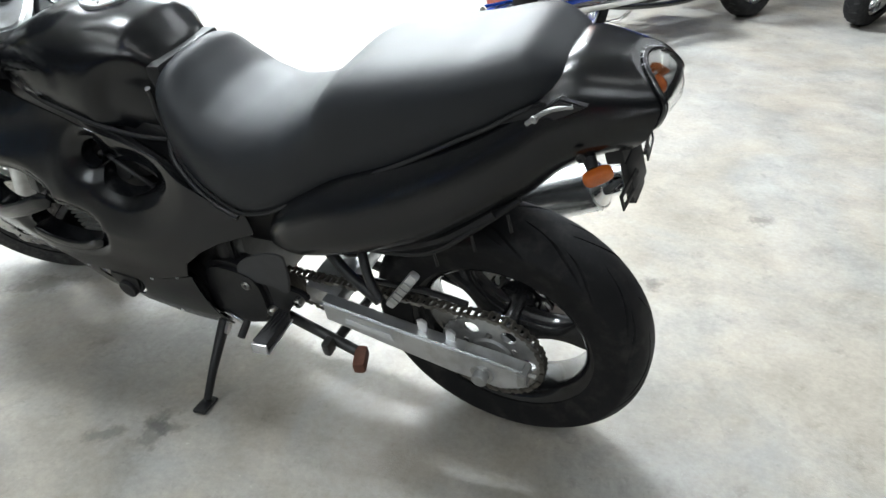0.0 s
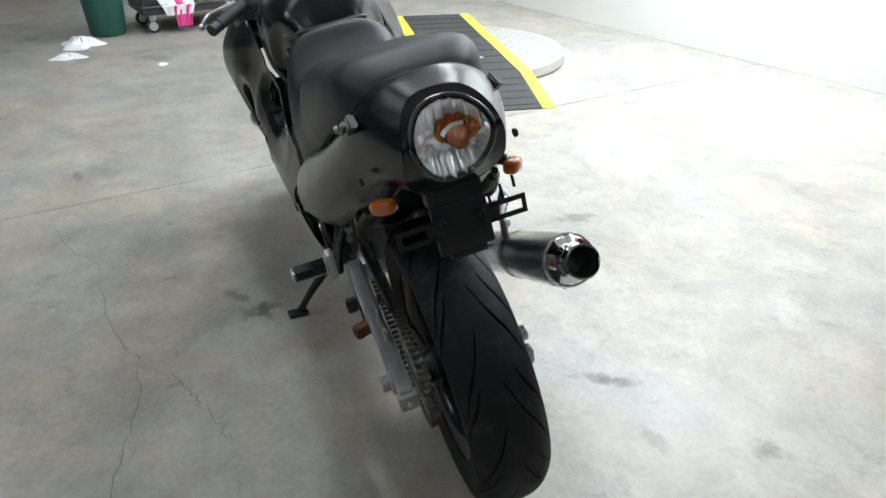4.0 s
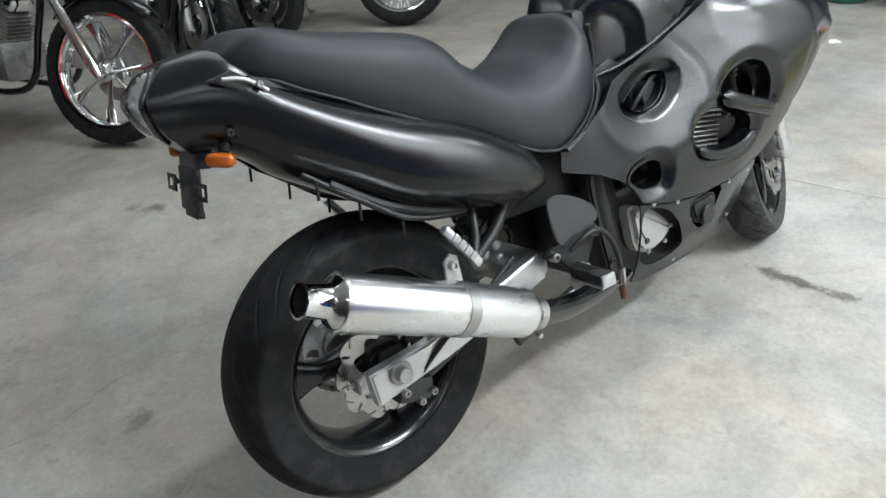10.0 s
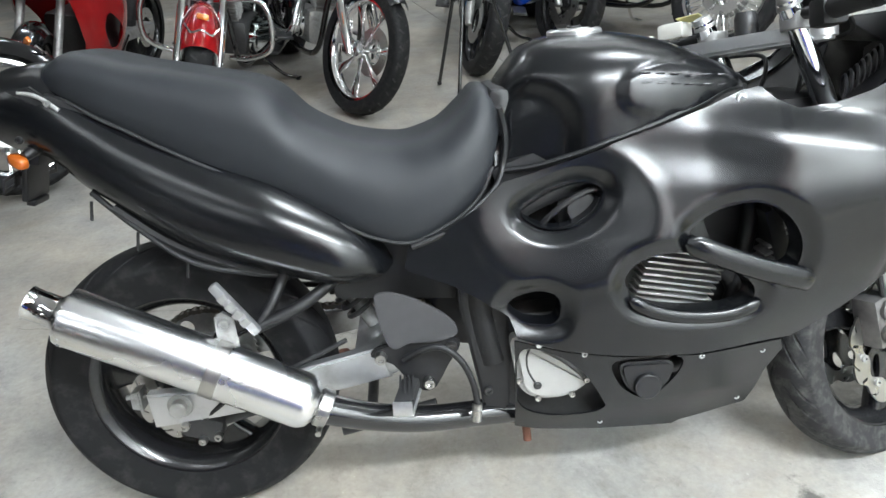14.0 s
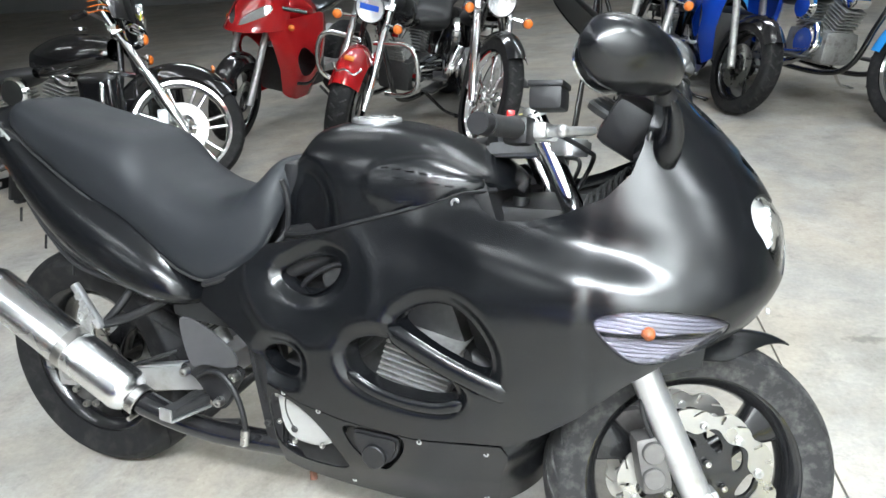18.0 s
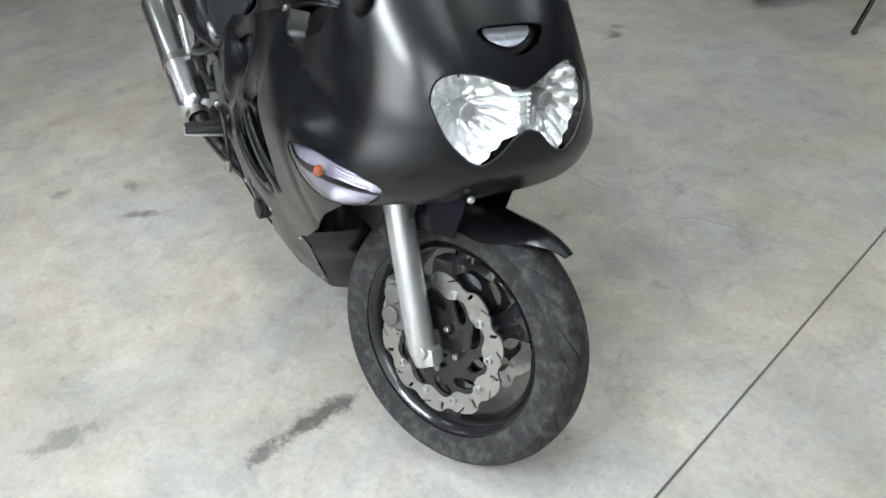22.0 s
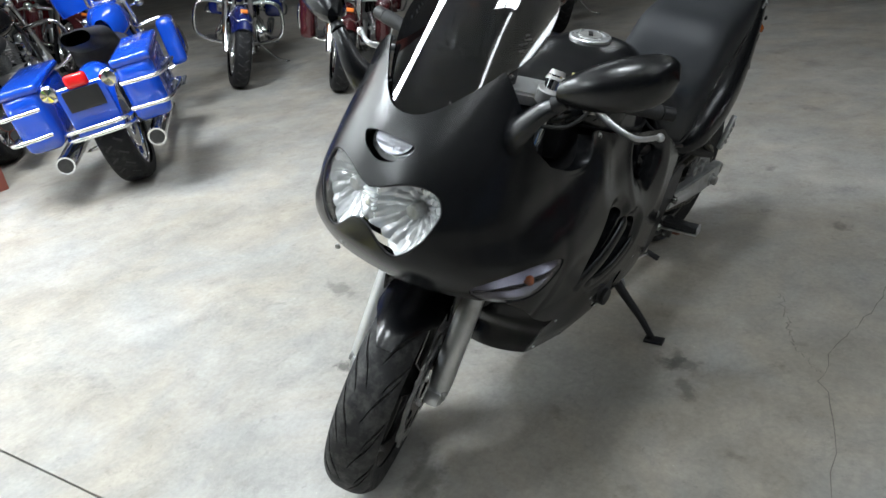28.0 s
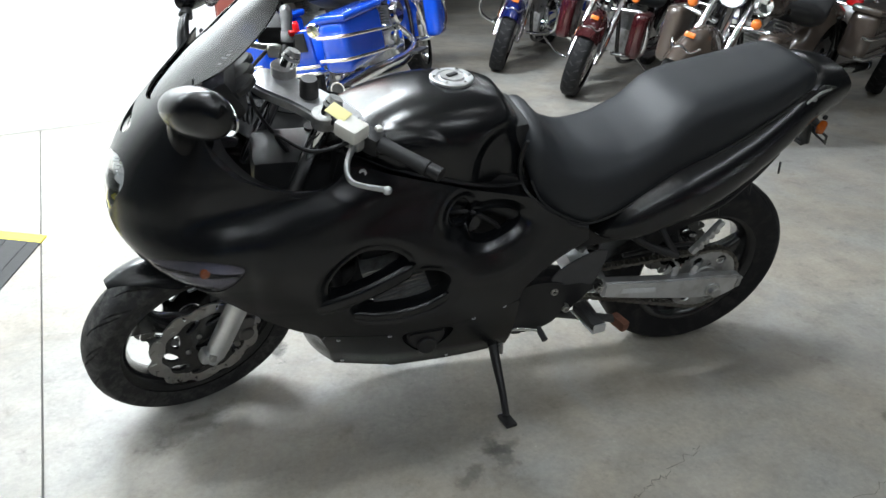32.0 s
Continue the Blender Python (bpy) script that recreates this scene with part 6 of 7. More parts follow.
def road_wheel(r, w, m, parent, style, n=9, bright=True):
    """style: mag, blade, twin, wire or black."""
    mat = CHROME if bright else RIM
    rim_r = r - (.075 if style != "wire" else .085)
    hw = w / 2 - .01
    wheel = part("wheel", Geo(lathe([(rim_r + .004, -hw), (rim_r + .008, -hw + .008), (rim_r - .008, -hw + .02), (rim_r - .018, 0), (rim_r - .008, hw - .02), (rim_r + .008, hw - .008), (rim_r + .004, hw), (rim_r - .016, hw - .004), (rim_r - .028, hw - .02), (rim_r - .032, 0), (rim_r - .028, -hw + .02), (rim_r - .016, -hw + .004), (rim_r + .004, -hw)], 64)).moved(m), mat, parent)
    plain_tyre(r, w, rim_r, m, wheel)
    part("hub", Geo(lathe([(1e-5, -.06), (.03, -.06), (.05, -.045), (.038, -.02), (.038, .02), (.05, .045), (.03, .06), (1e-5, .06)], 28)).moved(m), mat, wheel)
    for k in range(n):
        a = 2 * math.pi * k / n + .2
        if style == "wire":
            geo = Geo()
            for s in (-1, 1):
                b = a + s * .35
                geo.add(*rod((.04 * math.cos(b), s * .035, .04 * math.sin(b)), ((rim_r - .02) * math.cos(a + s * .05), 0, (rim_r - .02) * math.sin(a + s * .05)), .0035, 6))
            part("spoke", geo.moved(m), mat, wheel)
        elif style == "blade":
            c, d = math.cos(a), math.sin(a)
            rows = []
            for q in np.linspace(0, 1, 7):
                r0 = .035 + (rim_r - .05) * q
                half, tw = .016 + .030 * q ** 1.5 - .012 * math.sin(q * math.pi), .9 - 1.1 * q
                u = np.linspace(0, 2 * math.pi, 12, endpoint=False)
                w1, w2 = half * np.cos(u), .009 * np.sin(u)
                t1, t2 = w1 * math.cos(tw) - w2 * math.sin(tw), w1 * math.sin(tw) + w2 * math.cos(tw)
                rows.append(np.stack([r0 * c - t1 * d, t2, r0 * d + t1 * c], 1))
            part("spoke", Geo(sheet(np.array(rows), wrap=True)).moved(m), mat, wheel)
        elif style == "twin":
            geo = Geo()
            for s in (-1, 1):
                geo.add(*tube([(.04 * math.cos(a), 0, .04 * math.sin(a)), (.5 * rim_r * math.cos(a + s * .16), 0, .5 * rim_r * math.sin(a + s * .16)), ((rim_r - .02) * math.cos(a + s * .13), 0, (rim_r - .02) * math.sin(a + s * .13))], .010, 8, flat=.8))
            part("spoke", geo.moved(m), mat, wheel)
        else:
            part("spoke", Geo(tube([(.03 * math.cos(a), 0, .03 * math.sin(a)), (.45 * rim_r * math.cos(a + .1), 0, .45 * rim_r * math.sin(a + .1)), ((rim_r - .02) * math.cos(a - .02), 0, (rim_r - .02) * math.sin(a - .02))], [.020, .013, .024] if style == "mag" else [.012, .010, .012], 8, 8, flat=.8)).moved(m), mat, wheel)
    for s in ((1,) if style == "blade" else (-1, 1)):
        part("brake_disc", Geo(lathe([(.075, s * .058), (.14, s * .058), (.14, s * .063), (.075, s * .063), (.075, s * .058)], 40)).moved(m), STEEL, wheel)
    return wheel


def fender(r, w, a0, a1, m, mat, parent, drop=.05, name="mudguard"):
    q = np.linspace(-1, 1, 13)
    rows = [[((r - drop * abs(x) ** 2.5) * math.cos(a), w / 2 * x, (r - drop * abs(x) ** 2.5) * math.sin(a)) for x in q] for a in np.linspace(radians(a0), radians(a1), 26)]
    return part(name, Geo(sheet(np.array(rows), None, .003)).moved(m), mat, parent)


def cruiser(label, m, mat, second=None, wheel="mag", n=9, bright=True, rf=.31, wf=.12, base=1.62, rake=30, steer=20, touring=False, bags=False, crash=False, wide_fender=True, bars=.10, lamp=True, lean=9, spot=False, fork=None, signal=True, pipes=True, note=False, mark=False, lamp_z=None):
    """A heavy road motorcycle on its stand: x ahead from the rear axle."""
    b = new("motorcycle")
    b.matrix_world = m @ pose(0, 0, 0, -lean)
    tagged(b, label, "motorcycle", "motorcycles of the hall")
    second = second or mat
    fork = fork or CHROME
    rr = .32
    mr = pose(0, 0, rr)
    road_wheel(rr, .16, mr, b, wheel, n, bright)
    fender(rr + .045, .20, 10, 165, mr, second, b, .09, "rear_mudguard")
    t = math.tan(radians(rake))
    hx, hz = base - (.80 - rf) * t - .02, .80
    ax = Vector((-math.sin(radians(rake)), 0, math.cos(radians(rake))))
    sm = Matrix.Translation((hx, 0, hz)) @ Matrix.Rotation(radians(steer), 4, ax) @ Matrix.Translation((-hx, 0, -hz))
    fm = sm @ pose(base, 0, rf)
    road_wheel(rf, wf, fm, b, wheel, n, bright)
    lx = lambda z: base - (z - rf) * t
    lz = lamp_z or (.97 if touring else .88)
    sig_z = lz - .12 if lamp_z else .80
    g = fender(rf + .035, wf + (.05 if wide_fender else .02), 36 if wide_fender else 50, 175 if wide_fender else 140, fm, mat, b, .10 if wide_fender else .04, "front_mudguard")
    if wide_fender:
        part("fender_rail", Geo(tube([((rf + .042) * math.cos(radians(a)), y, (rf + .042) * math.sin(radians(a)) - (.0 if abs(y) < .05 else .03)) for a, y in ((60, -.085), (52, -.05), (50, 0), (52, .05), (60, .085))], .006, 8, 14)).moved(fm), CHROME, g)
        part("fender_lamp", Geo(rbox(.02, .06, .03, .008)).moved(fm @ pose((rf + .055) * math.cos(radians(62)), 0, (rf + .055) * math.sin(radians(62)), 0, -20, 0)), AMBER_PLASTIC, g, "amber fender tip lamp")
    for s in (-1, 1):
        leg = part("fork_leg", Geo(tube([(lx(rf - .03), s * .105, rf - .03), (lx(rf + .05), s * .105, rf + .05), (lx(.62), s * .105, .62)], [.022, .030, .030], 14)).moved(sm), fork, b)
        part("fork_tube", Geo(rod((lx(.60), s * .105, .60), (lx(.98), s * .105, .98), .024, 14)).moved(sm), fork, leg)
        part("fork_reflector", Geo(rbox(.012, .010, .07, .003)).moved(sm @ pose(lx(rf + .14) + .02, s * .122, rf + .14, 0, -rake, 0)), AMBER_PLASTIC, leg, "amber reflector")
        part("brake_caliper", Geo(rbox(.06, .05, .09, .012)).moved(sm @ pose(base - .10, s * .085, rf + .05)), SILVER if bright else DARKMETAL, b)
        if signal:
            stem = part("turn_signal", Geo(rod((lx(.80) + .04, s * .10, sig_z), (lx(.80) + .09, s * .19, sig_z), .008, 8), ball((lx(.80) + .085, s * .195, sig_z), .033, 14, (.7, 1, 1))).moved(sm), CHROME, b, "amber turn signal in a chrome housing")
            part("signal_lens", Geo(ball((lx(.80) + .102, s * .195, sig_z), .030, 14, (.7, 1, 1))).moved(sm), AMBER_PLASTIC, stem, "amber lens")
        if spot:
            sp = part("spot_lamp", Geo(lathe([(1e-5, -.04), (.045, -.03), (.056, 0), (.054, .008)], 24)).moved(sm @ pose(lx(.84) + .12, s * .19, lz - .02, 0, 0, -90)), CHROME, b)
            part("spot_lens", Geo(lathe([(1e-5, .016), (.03, .013), (.052, .006)], 24)).moved(sm @ pose(lx(.84) + .12, s * .19, lz - .02, 0, 0, -90)), CLEAR, sp)
    part("yoke", Geo(rbox(.08, .27, .05, .015)).moved(sm @ pose(lx(.88), 0, .88, 0, -rake, 0)), fork, b)
    if lamp:
        hl = part("headlight", Geo(lathe([(1e-5, -.11), (.06, -.09), (.088, -.03), (.094, 0), (.090, .008)], 32)).moved(sm @ pose(lx(.84) + .11, 0, lz, 0, 0, -90)), CHROME, b)
        part("headlight_bowl", Geo(lathe([(1e-5, -.04), (.05, -.025), (.086, .004)], 32)).moved(sm @ pose(lx(.84) + .11, 0, lz, 0, 0, -90)), REFLECTOR, hl)
        part("headlight_lens", Geo(lathe([(1e-5, .020), (.05, .016), (.088, .006)], 32)).moved(sm @ pose(lx(.84) + .11, 0, lz, 0, 0, -90)), CLEAR, hl)
        if mark:
            part("tape_strip", Geo(rbox(.004, .12, .035, .002)).moved(sm @ pose(lx(.84) + .134, 0, lz + .01)), TAPE_BLUE, hl, "strip of blue tape on the lens")
    part("handlebar", Geo(tube([(lx(1.0) - .22, -.40, 1.0 + bars), (lx(1.0) - .12, -.34, 1.02 + bars), (lx(1.0) + .02, -.14, 1.0), (lx(1.0) + .02, .14, 1.0), (lx(1.0) - .12, .34, 1.02 + bars), (lx(1.0) - .22, .40, 1.0 + bars)], .013, 10, 36)).moved(sm), CHROME, b)
    for s in (-1, 1):
        part("grip", Geo(rod((lx(1.0) - .21, s * .395, 1.0 + bars), (lx(1.0) - .13, s * .345, 1.02 + bars), .018, 12)).moved(sm), SOFT_RUBBER, b)
    # tank, seat
    ts = np.linspace(0, 1, 20)
    rows = []
    for q in ts:
        x = hx - .06 - .52 * q
        w = .15 * math.sin(math.pi * (.10 + .80 * q)) ** .6 * (1 - .25 * q)
        h = .15 * math.sin(math.pi * (.12 + .70 * q)) ** .6
        a = np.linspace(0, 2 * math.pi, 28, endpoint=False)
        rows.append(np.stack([np.full(28, x), w * np.sign(np.cos(a)) * np.abs(np.cos(a)) ** .8, .78 - .06 * q + h * np.where(np.sin(a) > 0, np.sin(a), .5 * np.sin(a))], 1))
    tk = part("fuel_tank", sheet(np.array(rows), wrap=True, flip=True), second, b)
    part("tank_cap", Geo(disc_at((0, 0, 0), .035, .02)).moved(pose(hx - .25, .0, .925, 90, 0, 0)), CHROME, tk)
    rows = []
    for q in np.linspace(0, 1, 24):
        x = hx - .55 - .78 * q
        w = .15 + .03 * math.sin(q * 6)
        z = .70 - .05 * math.sin(q * 3.2) + .12 * step(.45, .62, np.array(q))
        a = np.linspace(0, 2 * math.pi, 24, endpoint=False)
        k = math.sin(math.pi * min(1, max(0, .03 + .94 * q))) ** .25
        rows.append(np.stack([np.full(24, x), k * w * np.sign(np.cos(a)) * np.abs(np.cos(a)) ** .6, z + k * .065 * np.sin(a)], 1))
    part("seat", sheet(np.array(rows), wrap=True, flip=True), LEATHER, b)
    # engine
    case = part("crankcase", Geo(rbox(.40, .26, .22, .05)).moved(pose(base * .50, 0, .36)), DARKMETAL if not bright else CASTING, b)
    part("primary_cover", Geo(plate(spline([(-.26, .0), (-.18, .10), (.10, .11), (.22, .04), (.18, -.08), (-.16, -.09)], 40, True), .07, .02, .15)).moved(pose(base * .46, 0, .35)), CHROME, case)
    part("cam_cover", Geo(disc_at((base * .52, -.15, .38), .10, .05, 32, .012)), CHROME, case)
    for k, tilt in enumerate((-24, 24)):
        cyl = pose(base * .50 + (.10 if k else -.10), 0, .46, 0, tilt, 0)
        c = part("cylinder", Geo(rod((0, 0, -.02), (0, 0, .24), .055, 18)).moved(cyl), DARKMETAL, case)
        for i in range(8):
            part("cooling_fin", Geo(rbox(.155, .155, .006, .002)).moved(cyl @ pose(0, 0, .02 + .022 * i)), CASTING, c)
        part("rocker_box", Geo(rbox(.15, .15, .07, .025)).moved(cyl @ pose(0, 0, .23)), CHROME, c)
    part("air_cleaner", Geo(disc_at((base * .50, -.19, .60), .085, .06, 32, .015)), CHROME, case)
    for s in (-1, 1):
        part("frame_rail", Geo(tube([(hx, s * .03, .84), (hx - .02, s * .10, .55), (base * .70, s * .13, .24), (base * .30, s * .14, .22), (.0, s * .12, .34), (.05, s * .10, .62)], .018, 10, 40)), P_BLACK, b)
        part("floorboard", Geo(rbox(.26, .10, .018, .006)).moved(pose(base * .56, s * .28, .30)), DARKMETAL, b)
    if pipes:
        for k, (z, y) in enumerate(((.30, -.24), (.22, -.26) if not bags else (.30, .24))):
            part("exhaust", Geo(tube([(base * .56, y * .6, .50), (base * .62, y * .9, .36), (base * .45, y, z), (.0, y, z), (-.36, y, z - .01)], [.022, .022, .026, .046, .046], 16, 40), lathe([(.046, 0), (.040, .006), (.034, -.02)], 24) if False else rod((-.36, y, z - .01), (-.40, y, z - .012), .048, 20)), CHROME, b, "chrome exhaust")
            part("exhaust_bore", Geo(rod((-.395, y, z - .012), (-.404, y, z - .012), .038, 20)), DARKMETAL, b)
    if bags:
        for s in (-1, 1):
            bag = part("saddlebag", Geo(rbox(.56, .19, .31, .06, 4)).moved(pose(-.14, s * .28, .545, 0, -3, 0)), mat, b, "lacquered hard saddlebag")
            part("bag_lid", Geo(rbox(.570, .200, .045, .022, 3)).moved(pose(-.14, s * .28, .708, 0, -3, 0)), mat, bag)
            for z in (.47, .60):
                part("bag_rail", tube([(-.46, s * .20, z), (-.48, s * .30, z), (-.44, s * .40, z), (.14, s * .40, z - .03), (.20, s * .34, z - .03)], .011, 10, 30), CHROME, bag)
            part("rear_spot", Geo(lathe([(1e-5, -.05), (.035, -.04), (.045, 0), (.035, .01), (1e-5, .012)], 20)).moved(pose(-.40, s * .15, .64, 0, 0, 90)), CHROME, b)
        part("tail_bar", rod((-.39, -.16, .64), (-.39, .16, .64), .014, 12), CHROME, b)
        part("tail_lamp", Geo(rbox(.05, .11, .07, .025, 3)).moved(pose(-.395, 0, .672)), RED_LENS, b, "red tail lamp")
        part("rear_valance", Geo(rbox(.03, .24, .26, .012)).moved(pose(-.375, 0, .52, 0, -8, 0)), mat, b)
        part("plate_holder", Geo(rbox(.012, .18, .11, .004)).moved(pose(-.405, 0, .58, 0, -8, 0)), BLACK, b)
        for z in (.44, .40):
            part("bumper_bar", tube([(-.36, -.17, z), (-.44, -.12, z), (-.44, .12, z), (-.36, .17, z)], .012, 10, 20), CHROME, b)
    else:
        part("tail_lamp", Geo(rbox(.05, .09, .06, .02, 3)).moved(pose(-.33, 0, .62)), RED_LENS, b, "red tail lamp")
    if crash:
        for s in (-1, 1):
            part("crash_bar", tube([(hx + .06, s * .05, .66), (hx + .06, s * .28, .68), (hx + .07, s * .36, .60), (hx + .05, s * .36, .42), (hx + .0, s * .24, .34), (hx - .02, s * .10, .32)], .016, 12, 40), CHROME, b, "chrome crash bar")
    if touring:
        rows = []
        for q in np.linspace(0, 1, 16):
            z = .88 + .36 * q
            w = .30 - .10 * q + .05 * math.sin(q * 3.1)
            a = np.linspace(-math.pi / 2, math.pi / 2, 30)
            rows.append(np.stack([lx(.84) - .02 + .15 * np.cos(a) - .10 * q, w * np.sin(a), np.full(30, z)], 1))
        fr = part("bar_fairing", Geo(sheet(np.array(rows), None, .004)).moved(sm), second, b, "wide handlebar fairing")
        for s in (-1, 1):
            part("lower_fairing", Geo(rbox(.22, .12, .34, .05, 3)).moved(pose(hx + .02, s * .30, .52)), mat, b, "leg shield with a chrome rail")
        if note:
            for k in range(3):
                part("pinstripe", Geo(tube([(lx(.9) + .06 - .012 * k, -.26, .90 + .03 * k), (lx(.9) - .02, -.292, .92 + .03 * k), (lx(.9) - .10, -.298, .90 + .03 * k)], .003, 6, 12)).moved(sm), AMBER_PLASTIC, fr)
    if note:
        part("price_tag", Geo(rbox(.004, .05, .08, .001)).moved(sm @ pose(lx(.9) + .14, -.12, .93, 0, 10, 0)), TAG_YELLOW, b, "yellow tag")
    st = part("side_stand", Geo(tube([(base * .50, .14, .24), (base * .47, .30, .10), (base * .46, .40, .075)], [.014, .011, .010], 10, 12)), CHROME if bright else P_BLACK, b)
    part("stand_foot", Geo(rbox(.07, .03, .012, .005)).moved(pose(base * .46, .41, .07, lean, 0, 0)), CHROME if bright else P_BLACK, st)
    for s in (-1, 1):
        part("mirror", Geo(ball((lx(1.0) - .04, s * .40, 1.16 + bars), .06, 14, (.4, 1, .7)), rod((lx(1.0) - .06, s * .32, 1.03 + bars), (lx(1.0) - .04, s * .40, 1.16 + bars), .006, 8)).moved(sm), CHROME, b)
    return b


def sport(label, m, mat, second, base=1.40, steer=15, lean=9):
    """A faired sports motorcycle on its stand."""
    b = new("motorcycle")
    b.matrix_world = m @ pose(0, 0, 0, -lean)
    tagged(b, label, "motorcycle", "motorcycles of the hall")
    rr = .31
    road_wheel(rr, .17, pose(0, 0, rr), b, "black", 5, False)
    hx, hz = base - .22, .82
    ax = Vector((-math.sin(radians(24)), 0, math.cos(radians(24))))
    sm = Matrix.Translation((hx, 0, hz)) @ Matrix.Rotation(radians(steer), 4, ax) @ Matrix.Translation((-hx, 0, -hz))
    fm = sm @ pose(base, 0, .30)
    road_wheel(.30, .12, fm, b, "black", 5, False)
    fender(.33, .15, 40, 150, fm, P_BLACK, b, .06, "front_mudguard")
    for s in (-1, 1):
        part("fork_leg", Geo(tube([(base, s * .10, .28), (base - .30, s * .10, .86)], [.026, .022], 14)).moved(sm), CASTING, b)
        part("brake_caliper", Geo(rbox(.06, .05, .10, .012)).moved(sm @ pose(base - .10, s * .08, .34)), DARKMETAL, b)
        rows = []
        for z in np.linspace(.22, .82, 20):
            q = (z - .22) / .6
            x0, x1 = .52 + .18 * (1 - q), 1.02 + .22 * q
            w = .16 + .10 * math.sin(q * 2.6)
            rows.append([(x0 + (x1 - x0) * u, s * w * (1 - .35 * (2 * u - 1) ** 4), z) for u in np.linspace(0, 1, 24)])
        g = np.array(rows)
        k = inside(spline([(.50, .60), (.62, .80), (1.05, .84), (1.24, .76), (1.12, .50), (1.02, .26), (.72, .20), (.62, .36)], 60, True), g[..., 0], g[..., 2])
        k = np.minimum(k, -inside(spline([(.80, .50), (.95, .62), (1.02, .55), (.95, .42), (.84, .40)], 30, True), g[..., 0], g[..., 2]))
        part("side_fairing", sheet(g, k, .004, flip=s > 0), mat if s else mat, b)
        part("fairing_stripe", tube([(.74, s * .262, .44), (.90, s * .268, .36), (1.04, s * .258, .38)], .012, 8, 16, flat=.4), second, b)
        part("mirror", Geo(ball((1.02, s * .36, 1.10), .07, 14, (.5, 1, .6)), rod((1.10, s * .16, 1.0), (1.02, s * .34, 1.09), .010, 8)), P_BLACK, b)
        part("turn_signal", ball((1.10, s * .27, .78), .022, 12), AMBER_PLASTIC, b)
        part("handlebar", Geo(rod((hx - .02, s * .10, .92), (hx - .14, s * .34, .90), .014, 10)).moved(sm), P_BLACK, b)
    rows = []
    for z in np.linspace(.76, 1.08, 22):
        q = (z - .76) / .32
        a = np.linspace(-math.pi / 2, math.pi / 2, 36)
        rows.append(np.stack([1.05 - .10 * q + (.33 - .22 * q ** 1.3) * np.cos(a) ** .9, (.22 - .08 * q) * np.sin(a), np.full(36, z)], 1))
    g = np.array(rows)
    lampk = np.maximum(inside(spline([(.03, .80), (.15, .86), (.14, .92), (.04, .86)], 24, True), g[..., 1], g[..., 2]), inside(spline([(-.03, .80), (-.15, .86), (-.14, .92), (-.04, .86)], 24, True), g[..., 1], g[..., 2]))
    nose = part("nose_fairing", sheet(g, np.minimum(-lampk, .99 - g[..., 2]), .004), mat, b)
    part("headlight", sheet(g - (.004, 0, 0), lampk), CHROME, nose)
    part("windscreen", sheet(g - (.002, 0, 0), np.minimum(g[..., 2] - .99, 1), .003), SMOKED, b)
    rows = []
    for q in np.linspace(0, 1, 18):
        a = np.linspace(0, 2 * math.pi, 24, endpoint=False)
        w, h = .15 * math.sin(math.pi * (.15 + .7 * q)) ** .6, .12 * math.sin(math.pi * (.15 + .7 * q)) ** .6
        rows.append(np.stack([np.full(24, 1.0 - .45 * q), w * np.cos(a), .84 - .05 * q + h * np.sin(a)], 1))
    part("fuel_tank", sheet(np.array(rows), wrap=True, flip=True), mat, b)
    rows = []
    for q in np.linspace(0, 1, 18):
        a = np.linspace(0, 2 * math.pi, 24, endpoint=False)
        k = math.sin(math.pi * (.05 + .9 * q)) ** .3
        rows.append(np.stack([np.full(24, .58 - .85 * q), k * (.14 - .06 * q) * np.cos(a), .78 + .16 * q + k * .06 * np.sin(a)], 1))
    part("tail_unit", sheet(np.array(rows), wrap=True, flip=True), second, b)
    part("engine", Geo(rbox(.45, .30, .34, .05)).moved(pose(.75, 0, .42)), DARKMETAL, b)
    part("swingarm", Geo(rbox(.50, .26, .07, .02)).moved(pose(.25, 0, .34, 0, -4, 0)), CASTING, b)
    part("muffler", tube([(.35, -.18, .34), (-.12, -.24, .50)], [.045, .055], 20), POLISHED, b)
    part("side_stand", tube([(.60, .14, .24), (.56, .32, .075)], .011, 10), P_BLACK, b)
    return b


def facing(front, yaw, base):
    """The pose of a motorcycle whose front wheel stands at a point and that heads along yaw."""
    return pose(front[0] - base * math.cos(radians(yaw)), front[1] - base * math.sin(radians(yaw)), 0, 0, 0, yaw)


cruiser("black touring motorcycle with a bright twin-spoke wheel and copper panel", facing((-1.19, 2.00), 7, 1.75), P_BLACK, P_BLACK, "twin", 7, True, .345, .13, base=1.75, touring=True, bags=True, crash=True, note=True, steer=34)
sport("red and black sports motorcycle with a yellow tag", facing((-1.42, 2.92), -100, 1.40), P_RED, P_BLACK)
cruiser("black and red cruiser with chrome crash bars and taped lamp", facing((-.50, 2.74), -98, 1.62), P_RED, P_BLACK, "black", 9, False, .325, .135, crash=True, bags=False, mark=True, steer=18)
cruiser("chrome custom motorcycle with a large polished front wheel", facing((.42, 2.66), -74, 1.80), P_BLACK, P_BLACK, "blade", 7, True, .355, .10, base=1.80, rake=36, wide_fender=False, steer=20, bars=.18)
cruiser("black motorcycle with black cast wheels and dark forks", facing((1.22, 3.24), -100, 1.55), P_BLACK, P_BLACK, "black", 10, False, .33, .12, base=1.55, wide_fender=False, fork=CASTING, steer=15)
sport("white and blue sports motorcycle with a pale brake disc", facing((1.93, 3.66), -80, 1.40), P_BLUE, P_WHITE, steer=18)
